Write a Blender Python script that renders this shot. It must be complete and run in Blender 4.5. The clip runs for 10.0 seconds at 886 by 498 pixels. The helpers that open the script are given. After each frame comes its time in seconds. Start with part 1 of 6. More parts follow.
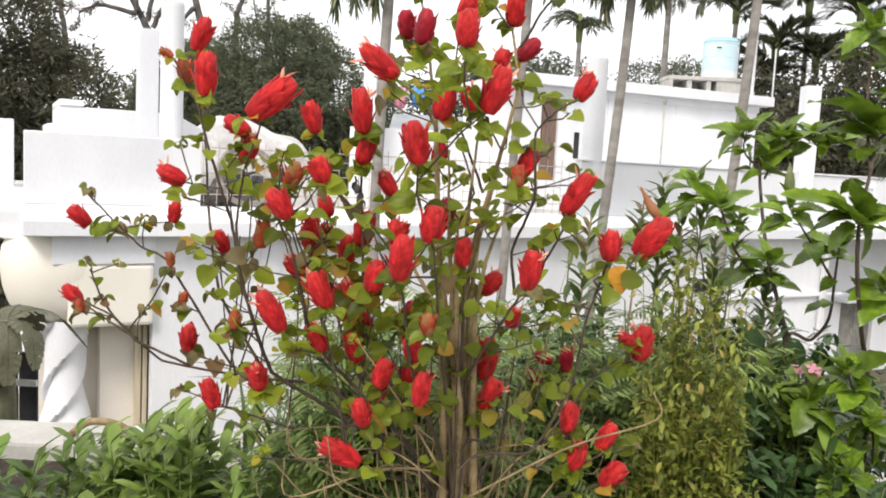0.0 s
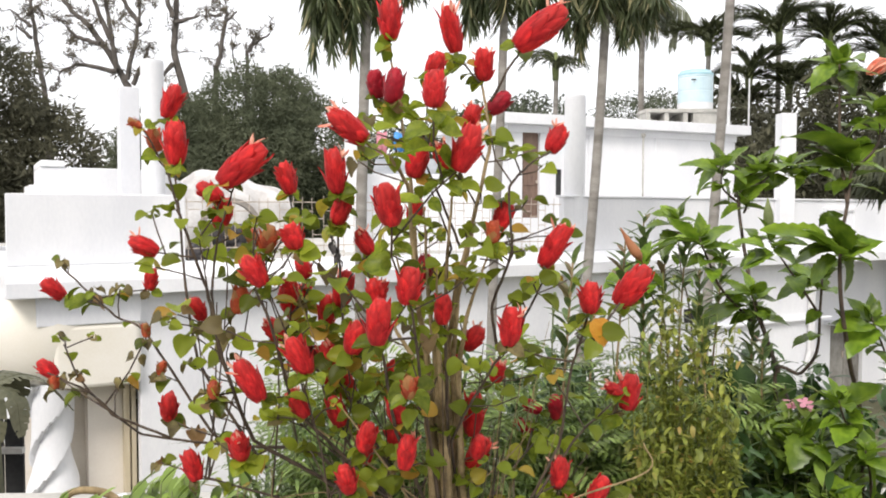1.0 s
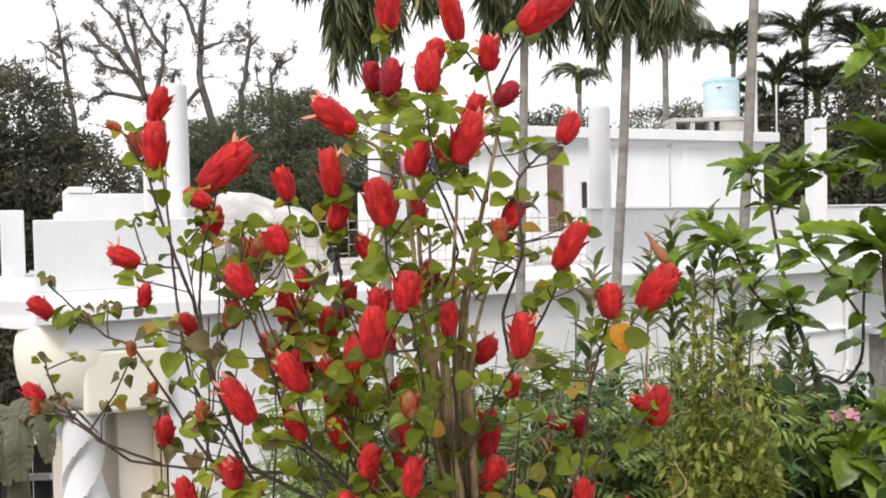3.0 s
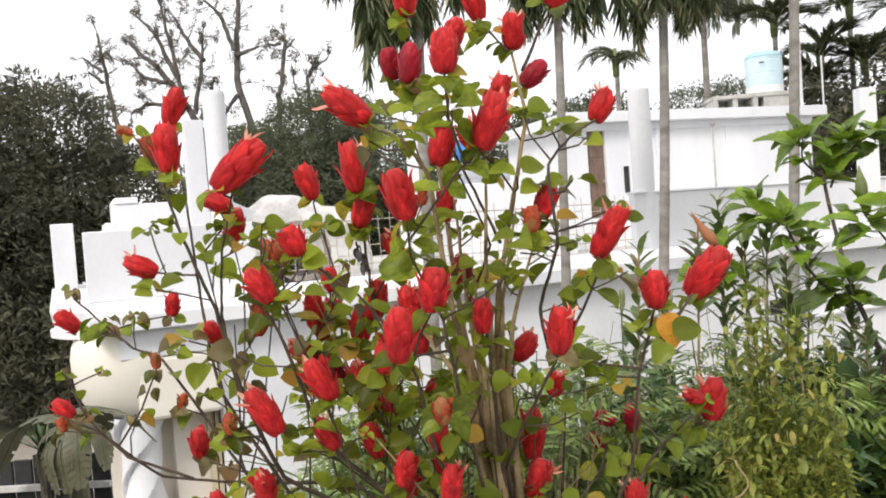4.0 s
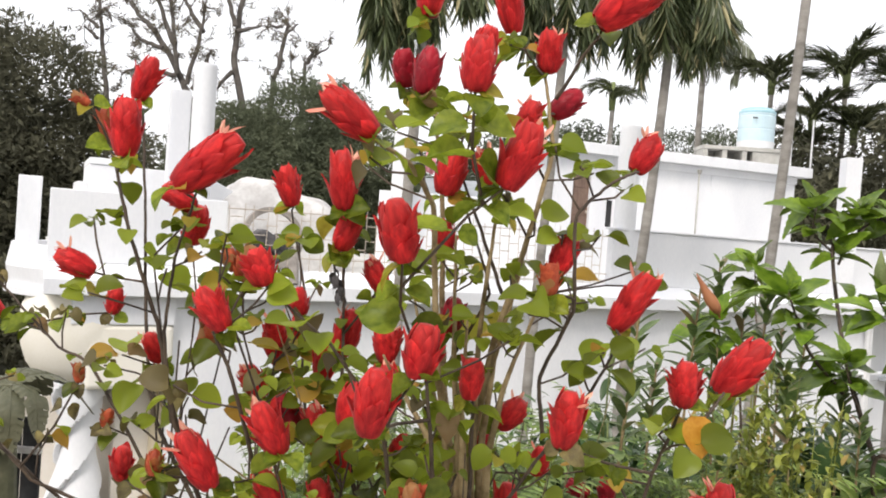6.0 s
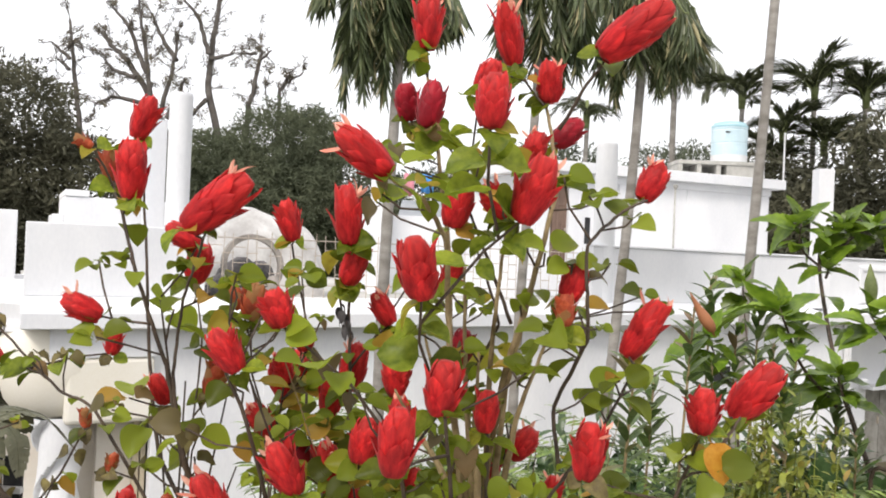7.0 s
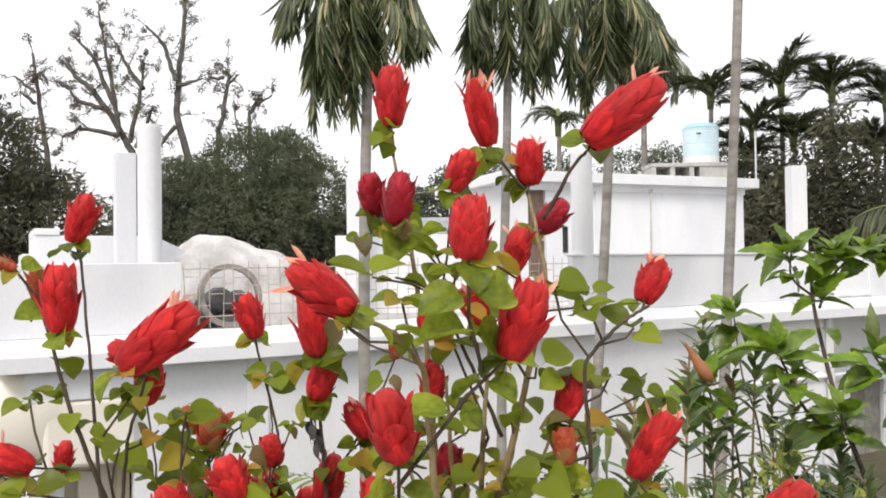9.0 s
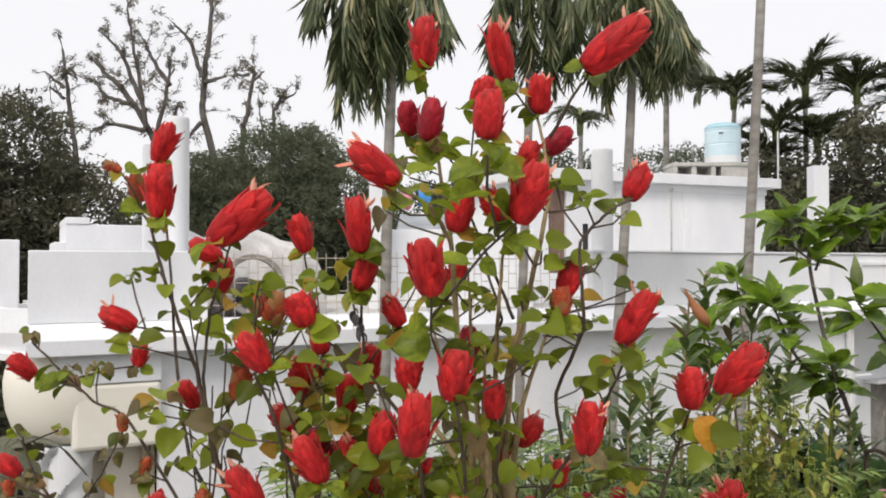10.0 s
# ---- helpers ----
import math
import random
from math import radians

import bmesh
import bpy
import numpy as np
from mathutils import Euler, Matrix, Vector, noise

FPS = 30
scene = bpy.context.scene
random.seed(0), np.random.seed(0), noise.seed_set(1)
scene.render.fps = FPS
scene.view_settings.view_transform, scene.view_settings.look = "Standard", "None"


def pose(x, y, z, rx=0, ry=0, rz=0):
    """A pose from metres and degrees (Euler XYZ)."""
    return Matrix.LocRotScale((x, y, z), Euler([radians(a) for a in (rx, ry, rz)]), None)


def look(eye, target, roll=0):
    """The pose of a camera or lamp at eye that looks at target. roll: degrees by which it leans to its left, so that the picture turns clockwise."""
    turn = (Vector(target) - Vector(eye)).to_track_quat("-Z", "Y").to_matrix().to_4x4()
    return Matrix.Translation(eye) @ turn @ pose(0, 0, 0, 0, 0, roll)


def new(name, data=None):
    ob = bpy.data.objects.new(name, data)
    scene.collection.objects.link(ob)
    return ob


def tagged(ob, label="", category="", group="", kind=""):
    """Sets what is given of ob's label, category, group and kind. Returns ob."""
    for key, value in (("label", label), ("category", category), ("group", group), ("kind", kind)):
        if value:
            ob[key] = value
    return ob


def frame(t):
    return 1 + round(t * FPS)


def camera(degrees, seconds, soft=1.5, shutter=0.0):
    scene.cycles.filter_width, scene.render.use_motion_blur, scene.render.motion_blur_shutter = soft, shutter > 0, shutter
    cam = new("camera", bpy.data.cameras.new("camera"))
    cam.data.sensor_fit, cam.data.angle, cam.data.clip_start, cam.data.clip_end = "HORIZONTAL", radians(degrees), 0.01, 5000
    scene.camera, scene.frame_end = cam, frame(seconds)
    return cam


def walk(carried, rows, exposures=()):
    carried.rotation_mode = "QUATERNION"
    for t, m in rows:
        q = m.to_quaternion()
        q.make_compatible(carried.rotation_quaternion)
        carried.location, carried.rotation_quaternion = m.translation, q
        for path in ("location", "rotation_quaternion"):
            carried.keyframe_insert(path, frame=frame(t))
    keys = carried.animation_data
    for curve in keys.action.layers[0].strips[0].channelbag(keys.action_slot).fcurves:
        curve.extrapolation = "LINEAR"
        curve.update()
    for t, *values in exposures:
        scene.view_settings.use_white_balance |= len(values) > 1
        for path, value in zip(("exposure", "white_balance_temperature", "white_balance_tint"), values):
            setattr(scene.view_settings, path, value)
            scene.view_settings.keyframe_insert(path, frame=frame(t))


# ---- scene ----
cam = camera(57.0, 10.0, soft=1.85, shutter=0.2)
PATH = [
    (0, (-0.006, 0.075, 1.496), (0.022, 2.065, 1.298), 2.9),
    (0.5, (0.0, 0.059, 1.503), (0.044, 2.055, 1.373), 2.7),
    (1, (0.006, 0.087, 1.516), (0.061, 2.084, 1.419), 0.2),
    (1.5, (0.004, 0.118, 1.547), (0.059, 2.117, 1.493), -1.3),
    (2, (0.019, 0.159, 1.53), (0.053, 2.159, 1.511), -2.4),
    (2.5, (0.031, 0.16, 1.507), (0.044, 2.159, 1.461), -1.5),
    (2.7, (0.032, 0.163, 1.5), (0.031, 2.162, 1.452), -0.9),
    (3.8, (0.047, 0.214, 1.493), (-0.05, 2.211, 1.422), -4.2),
    (4, (0.049, 0.228, 1.494), (-0.072, 2.223, 1.429), -4.2),
    (4.5, (0.029, 0.284, 1.499), (-0.116, 2.278, 1.441), -2.8),
    (5, (0.014, 0.336, 1.5), (-0.132, 2.33, 1.448), -0.9),
    (5.5, (0.015, 0.36, 1.515), (-0.096, 2.356, 1.464), 1.8),
    (5.7, (0.02, 0.363, 1.52), (-0.07, 2.36, 1.47), 3.1),
    (6.8, (0.001, 0.353, 1.529), (0.003, 2.353, 1.52), 4.0),
    (7, (-0.009, 0.36, 1.533), (-0.014, 2.36, 1.54), 2.4),
    (7.5, (-0.016, 0.394, 1.547), (-0.004, 2.394, 1.539), 1.4),
    (8, (-0.018, 0.443, 1.562), (0.006, 2.442, 1.538), 0.7),
    (8.5, (-0.015, 0.471, 1.606), (0.023, 2.471, 1.595), -0.3),
    (9, (-0.007, 0.444, 1.617), (0.039, 2.443, 1.654), -0.8),
    (9.5, (-0.012, 0.362, 1.562), (0.038, 2.361, 1.621), -0.1),
    (10, (-0.014, 0.296, 1.523), (-0.018, 2.296, 1.561), 0.0),
]
walk(cam, [(t, look(eye, target, roll)) for t, eye, target, roll in PATH],
     exposures=[(t, stops, 6600, 13) for t, stops in ((0, 0.14), (1, 0.10), (2.5, -0.05), (4, 0.04), (7, 0.05), (9, -0.04), (9.5, -0.21), (10, -0.31))])

# ---------------------------------------------------------------- light
world = bpy.data.worlds.new("overcast_sky")
scene.world = world
world.use_nodes = True
wn, wl = world.node_tree.nodes, world.node_tree.links
wn.clear()
sky = wn.new("ShaderNodeTexSky")
sky.sky_type, sky.sun_disc = "NISHITA", False
sky.sun_elevation, sky.sun_rotation = radians(46), radians(203)
sky.dust_density, sky.air_density = 4.0, 1.0
clear = wn.new("ShaderNodeBackground")
clear.inputs["Strength"].default_value = 0.10
cloud = wn.new("ShaderNodeBackground")
cloud.inputs["Color"].default_value = (0.97, 0.985, 1.0, 1)
cloud.inputs["Strength"].default_value = 1.36
veil = wn.new("ShaderNodeMixShader")
veil.inputs[0].default_value = 0.85
wout = wn.new("ShaderNodeOutputWorld")
wl.new(sky.outputs[0], clear.inputs["Color"])
wl.new(clear.outputs[0], veil.inputs[1])
wl.new(cloud.outputs[0], veil.inputs[2])
wl.new(veil.outputs[0], wout.inputs[0])

sun = new("sun", bpy.data.lights.new("sun", "SUN"))
sun.data.energy, sun.data.angle, sun.data.color = 2.3, radians(18), (1.0, 0.96, 0.9)
sun.matrix_world = look((-3.0, -7.0, 8.0), (0, 0, 0))

# ---------------------------------------------------------------- materials


def socket(node, name, value):
    if name in node.inputs:
        node.inputs[name].default_value = value


def material(name, dark, light, scale=8.0, rough=0.7, bump=0.2, fine=60.0, through_light=0.0, vary=0.0, metal=0.0, stretch=(1, 1, 1), spec=0.4, sheen=0.0, extra=None, extra_at=0.85):
    """A surface whose colour wanders between two tones at two scales; vary: spread from piece to piece; extra: the tone of some pieces."""
    mat = bpy.data.materials.new(name)
    mat.use_nodes = True
    nodes, links = mat.node_tree.nodes, mat.node_tree.links
    nodes.clear()
    out = nodes.new("ShaderNodeOutputMaterial")
    bsdf = nodes.new("ShaderNodeBsdfPrincipled")
    socket(bsdf, "Roughness", rough)
    socket(bsdf, "Metallic", metal)
    socket(bsdf, "Sheen Weight", sheen)
    socket(bsdf, "Specular IOR Level", spec)
    where = nodes.new("ShaderNodeTexCoord")
    place = nodes.new("ShaderNodeMapping")
    place.inputs["Scale"].default_value = stretch
    links.new(where.outputs["Object"], place.inputs[0])
    big, small = nodes.new("ShaderNodeTexNoise"), nodes.new("ShaderNodeTexNoise")
    for tex, size, detail in ((big, scale, 5.0), (small, fine, 3.0)):
        socket(tex, "Scale", size)
        socket(tex, "Detail", detail)
        links.new(place.outputs[0], tex.inputs["Vector"])
    blend = nodes.new("ShaderNodeMath")
    blend.operation = "MULTIPLY_ADD"
    blend.inputs[1].default_value = 0.35
    links.new(small.outputs["Fac"], blend.inputs[0])
    half = nodes.new("ShaderNodeMath")
    half.operation = "MULTIPLY_ADD"
    half.inputs[1].default_value, half.inputs[2].default_value = 1.0, -0.17
    links.new(big.outputs["Fac"], half.inputs[0])
    links.new(half.outputs[0], blend.inputs[2])
    ramp = nodes.new("ShaderNodeValToRGB")
    ramp.color_ramp.elements[0].position, ramp.color_ramp.elements[1].position = 0.3, 0.7
    ramp.color_ramp.elements[0].color, ramp.color_ramp.elements[1].color = (*dark, 1), (*light, 1)
    links.new(blend.outputs[0], ramp.inputs[0])
    colour = ramp.outputs[0]
    if vary or extra:
        info, isle = nodes.new("ShaderNodeObjectInfo"), nodes.new("ShaderNodeNewGeometry")
        both = nodes.new("ShaderNodeMath")
        both.operation = "ADD"
        links.new(info.outputs["Random"], both.inputs[0])
        links.new(isle.outputs["Random Per Island"], both.inputs[1])
        wrap = nodes.new("ShaderNodeMath")
        wrap.operation = "FRACT"
        links.new(both.outputs[0], wrap.inputs[0])
        if extra:
            gate = nodes.new("ShaderNodeMapRange")
            gate.inputs["From Min"].default_value, gate.inputs["From Max"].default_value = extra_at, min(1.0, extra_at + 0.12)
            links.new(wrap.outputs[0], gate.inputs["Value"])
            mixer = nodes.new("ShaderNodeMixRGB")
            links.new(gate.outputs[0], mixer.inputs[0])
            links.new(colour, mixer.inputs[1])
            mixer.inputs[2].default_value = (*extra, 1)
            colour = mixer.outputs[0]
        if vary:
            hsv = nodes.new("ShaderNodeHueSaturation")
            spread = nodes.new("ShaderNodeMapRange")
            spread.inputs["To Min"].default_value, spread.inputs["To Max"].default_value = 1 - vary, 1 + vary
            links.new(wrap.outputs[0], spread.inputs["Value"])
            links.new(spread.outputs[0], hsv.inputs["Value"])
            links.new(colour, hsv.inputs["Color"])
            colour = hsv.outputs[0]
    links.new(colour, bsdf.inputs["Base Color"])
    if bump:
        relief = nodes.new("ShaderNodeBump")
        relief.inputs["Strength"].default_value, relief.inputs["Distance"].default_value = bump, 0.01
        links.new(small.outputs["Fac"], relief.inputs["Height"])
        links.new(relief.outputs[0], bsdf.inputs["Normal"])
    if through_light:
        glow = nodes.new("ShaderNodeBsdfTranslucent")
        links.new(colour, glow.inputs["Color"])
        mix = nodes.new("ShaderNodeMixShader")
        mix.inputs[0].default_value = through_light
        links.new(bsdf.outputs[0], mix.inputs[1])
        links.new(glow.outputs[0], mix.inputs[2])
        links.new(mix.outputs[0], out.inputs[0])
    else:
        links.new(bsdf.outputs[0], out.inputs[0])
    return mat


M_WHITE = material("white_limewash", (0.745, 0.76, 0.79), (0.86, 0.87, 0.885), 1.3, 0.9, 0.15, 30, stretch=(1, 1, 0.45))
M_CREAM = material("cream_paint", (0.82, 0.78, 0.67), (0.88, 0.85, 0.77), 1.6, 0.85, 0.1, 40)
M_BEIGE = material("beige_plaster", (0.78, 0.72, 0.63), (0.86, 0.81, 0.73), 1.5, 0.9, 0.2, 30)
M_YELLOWWOOD = material("pale_varnished_wood", (0.60, 0.52, 0.36), (0.72, 0.64, 0.48), 3, 0.5, 0.1, 50, stretch=(8, 8, 1))
M_CONCRETE = material("weathered_concrete", (0.17, 0.16, 0.14), (0.34, 0.33, 0.30), 4, 0.95, 0.5, 60)
M_BLOCK = material("pale_concrete_block", (0.34, 0.33, 0.30), (0.52, 0.51, 0.47), 5, 0.95, 0.4, 50)
M_FLOOR = material("terrace_screed", (0.42, 0.41, 0.38), (0.58, 0.57, 0.54), 1.0, 0.9, 0.3, 30)
M_SOIL = material("dark_soil", (0.018, 0.013, 0.010), (0.055, 0.042, 0.030), 20, 1.0, 0.9, 90)
M_GROUND = material("garden_earth", (0.05, 0.06, 0.025), (0.13, 0.11, 0.07), 0.5, 1.0, 0.6, 8)
M_LANE = material("bare_lane_earth", (0.24, 0.215, 0.18), (0.36, 0.33, 0.28), 0.7, 1.0, 0.4, 9)
M_RUST = material("rusty_rebar", (0.38, 0.32, 0.26), (0.58, 0.51, 0.43), 12, 0.8, 0.3, 80)
M_GREYWOOD = material("grey_weathered_wood", (0.20, 0.18, 0.16), (0.36, 0.33, 0.30), 5, 0.85, 0.4, 60)
M_TARP = material("grey_white_sheet", (0.50, 0.48, 0.46), (0.74, 0.73, 0.71), 3, 0.6, 0.2, 20)
M_DARKHEAP = material("dark_scrap", (0.03, 0.03, 0.035), (0.13, 0.12, 0.12), 9, 0.7, 0.5, 40)
M_TANK = material("pale_blue_plastic", (0.54, 0.70, 0.76), (0.65, 0.80, 0.85), 3, 0.45, 0.05, 30)
M_TANKLID = material("turquoise_plastic", (0.34, 0.58, 0.65), (0.42, 0.66, 0.73), 3, 0.4, 0.05, 30)
M_TANKWHITE = material("white_plastic", (0.74, 0.76, 0.77), (0.82, 0.83, 0.84), 3, 0.45, 0.05, 30)
M_DOOR = material("brown_door_wood", (0.14, 0.09, 0.07), (0.24, 0.16, 0.12), 4, 0.6, 0.2, 60, stretch=(6, 6, 1))
M_DARK = material("dark_interior", (0.02, 0.02, 0.022), (0.05, 0.05, 0.05), 4, 0.9, 0.1, 30)
M_PVC = material("white_pvc", (0.66, 0.67, 0.68), (0.78, 0.78, 0.78), 5, 0.5, 0.05, 30)
M_SHEETROOF = material("grey_metal_roofing", (0.22, 0.24, 0.26), (0.36, 0.38, 0.40), 2, 0.5, 0.2, 20)
M_PINK = material("pink_cloth", (0.62, 0.22, 0.28), (0.74, 0.34, 0.40), 5, 0.95, 0.2, 60)
M_BLUE = material("blue_cloth", (0.06, 0.24, 0.60), (0.10, 0.34, 0.72), 5, 0.95, 0.2, 60)
M_TRUNK = material("palm_bark", (0.19, 0.175, 0.155), (0.36, 0.34, 0.31), 3, 0.9, 0.5, 40, stretch=(1, 1, 2.5))
M_BARK = material("dark_bark", (0.06, 0.05, 0.042), (0.15, 0.125, 0.105), 6, 0.95, 0.6, 40)
M_BAREWOOD = material("pale_dry_wood", (0.075, 0.066, 0.058), (0.15, 0.135, 0.12), 3, 0.95, 0.3, 20)
M_STEM = material("bush_stem", (0.155, 0.108, 0.048), (0.38, 0.285, 0.15), 30, 0.7, 0.3, 200)
M_TWIG = material("bush_twig", (0.034, 0.023, 0.017), (0.100, 0.070, 0.046), 40, 0.65, 0.2, 200)
M_GREENSTEM = material("green_stem", (0.10, 0.13, 0.04), (0.22, 0.26, 0.10), 30, 0.6, 0.2, 150)
def paler_tip(mat, tone, amount):
    """Let a spike's colour run towards a paler tone at its tip, along its own z."""
    nodes, links = mat.node_tree.nodes, mat.node_tree.links
    bsdf = next(n for n in nodes if n.type == "BSDF_PRINCIPLED")
    source = bsdf.inputs["Base Color"].links[0].from_socket
    apart = nodes.new("ShaderNodeSeparateXYZ")
    where = nodes.new("ShaderNodeTexCoord")
    links.new(where.outputs["Object"], apart.inputs[0])
    span = nodes.new("ShaderNodeMapRange")
    span.inputs["From Min"].default_value, span.inputs["From Max"].default_value = 0.35, 1.1
    span.inputs["To Max"].default_value = amount
    links.new(apart.outputs["Z"], span.inputs["Value"])
    mixer = nodes.new("ShaderNodeMixRGB")
    mixer.inputs[2].default_value = (*tone, 1)
    links.new(span.outputs[0], mixer.inputs[0])
    links.new(source, mixer.inputs[1])
    for target in [k.to_socket for k in source.links if k.to_node != mixer]:
        links.new(mixer.outputs[0], target)


M_BRACT = material("red_bract", (0.33, 0.005, 0.010), (0.74, 0.030, 0.030), 3.0, 0.52, 0.1, 11, through_light=0.30, vary=0.22, spec=0.22, sheen=0.10, stretch=(3, 3, 0.8))
paler_tip(M_BRACT, (0.86, 0.10, 0.08), 0.32)
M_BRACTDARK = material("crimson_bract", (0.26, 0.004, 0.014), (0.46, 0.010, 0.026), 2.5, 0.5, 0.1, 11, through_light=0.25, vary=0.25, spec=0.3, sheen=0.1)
M_BRACTOLD = material("fading_bract", (0.36, 0.05, 0.02), (0.62, 0.13, 0.05), 3, 0.6, 0.1, 12, through_light=0.3, vary=0.3, extra=(0.30, 0.14, 0.05), extra_at=0.7)
M_PETAL = material("salmon_petal", (0.80, 0.26, 0.18), (0.90, 0.52, 0.38), 3, 0.5, 0.05, 12, through_light=0.35, vary=0.2)
M_BUD = material("brownish_bud", (0.36, 0.13, 0.06), (0.58, 0.28, 0.13), 3, 0.5, 0.1, 12, through_light=0.2)
M_LEAF = material("bush_leaf", (0.105, 0.155, 0.012), (0.32, 0.375, 0.038), 1.3, 0.38, 0.12, 5, through_light=0.48, vary=0.58, spec=0.3, extra=(0.33, 0.19, 0.035), extra_at=0.87)
M_LEAFDRY = material("withered_leaf", (0.10, 0.075, 0.03), (0.24, 0.20, 0.07), 2.5, 0.6, 0.2, 12, through_light=0.25, vary=0.4, extra=(0.21, 0.12, 0.05), extra_at=0.75)
M_LEAFOLD = material("orange_leaf", (0.55, 0.22, 0.02), (0.66, 0.34, 0.04), 2.5, 0.5, 0.1, 10, through_light=0.35)
M_HIB = material("hibiscus_leaf", (0.052, 0.115, 0.010), (0.25, 0.36, 0.034), 1.4, 0.30, 0.12, 6, through_light=0.32, vary=0.4)
M_OLE = material("narrow_leaf", (0.065, 0.115, 0.035), (0.18, 0.24, 0.08), 30, 0.32, 0.2, 120, through_light=0.2, vary=0.4, extra=(0.16, 0.10, 0.06), extra_at=0.88)
M_TULSI = material("herb_leaf", (0.118, 0.155, 0.022), (0.31, 0.335, 0.062), 30, 0.45, 0.2, 120, through_light=0.32, vary=0.5, extra=(0.28, 0.19, 0.06), extra_at=0.9)
M_MARI = material("ferny_leaf", (0.078, 0.135, 0.028), (0.25, 0.33, 0.09), 30, 0.30, 0.2, 120, through_light=0.16, vary=0.5)
M_PERI = material("glossy_oval_leaf", (0.075, 0.135, 0.022), (0.22, 0.31, 0.06), 2, 0.3, 0.1, 10, through_light=0.2, vary=0.45)
M_BROAD = material("broad_leaf", (0.028, 0.064, 0.018), (0.075, 0.135, 0.042), 2.5, 0.33, 0.15, 12, through_light=0.10, vary=0.35)
M_BLADE = material("blade_leaf", (0.08, 0.13, 0.045), (0.17, 0.22, 0.09), 3, 0.45, 0.1, 14, through_light=0.3, vary=0.3, extra=(0.30, 0.24, 0.13), extra_at=0.8)
M_PINKFLOWER = material("pink_petal", (0.74, 0.26, 0.38), (0.84, 0.46, 0.56), 40, 0.5, 0.1, 120, through_light=0.3)
M_WHITEFLOWER = material("pale_petal", (0.78, 0.66, 0.68), (0.86, 0.78, 0.80), 40, 0.5, 0.1, 120, through_light=0.3)
# air haze before the trees is lightened into the next two foliage colours
M_MANGO = material("mango_foliage", (0.070, 0.072, 0.050), (0.145, 0.142, 0.092), 0.9, 0.75, 0.1, 12, through_light=0.35, vary=0.3, spec=0.15)
M_ROUNDTREE = material("dense_foliage", (0.10, 0.118, 0.075), (0.18, 0.20, 0.125), 0.8, 0.8, 0.1, 12, through_light=0.42, vary=0.22, spec=0.15)
M_FAR = material("far_foliage", (0.075, 0.092, 0.060), (0.14, 0.16, 0.10), 0.5, 0.6, 0.1, 10, through_light=0.2, vary=0.4)
M_SPARSE = material("dry_foliage", (0.10, 0.085, 0.06), (0.19, 0.165, 0.11), 1, 0.6, 0.1, 10, through_light=0.25, vary=0.4)
M_FROND = material("palm_frond", (0.050, 0.072, 0.032), (0.13, 0.155, 0.07), 3, 0.4, 0.1, 30, through_light=0.2, vary=0.4, extra=(0.27, 0.24, 0.13), extra_at=0.82)
M_DARKFROND = material("dark_palm_frond", (0.055, 0.066, 0.036), (0.13, 0.145, 0.075), 3, 0.55, 0.1, 30, through_light=0.3, vary=0.45)
# distance haze is put into these paler frond tones
M_HAZEFROND = material("hazed_palm_frond", (0.14, 0.155, 0.11), (0.25, 0.27, 0.18), 3, 0.6, 0.1, 30, through_light=0.3, vary=0.3)
M_BANANA = material("banana_leaf", (0.085, 0.090, 0.052), (0.19, 0.185, 0.115), 3, 0.5, 0.2, 30, through_light=0.12)

# ---------------------------------------------------------------- mesh tools


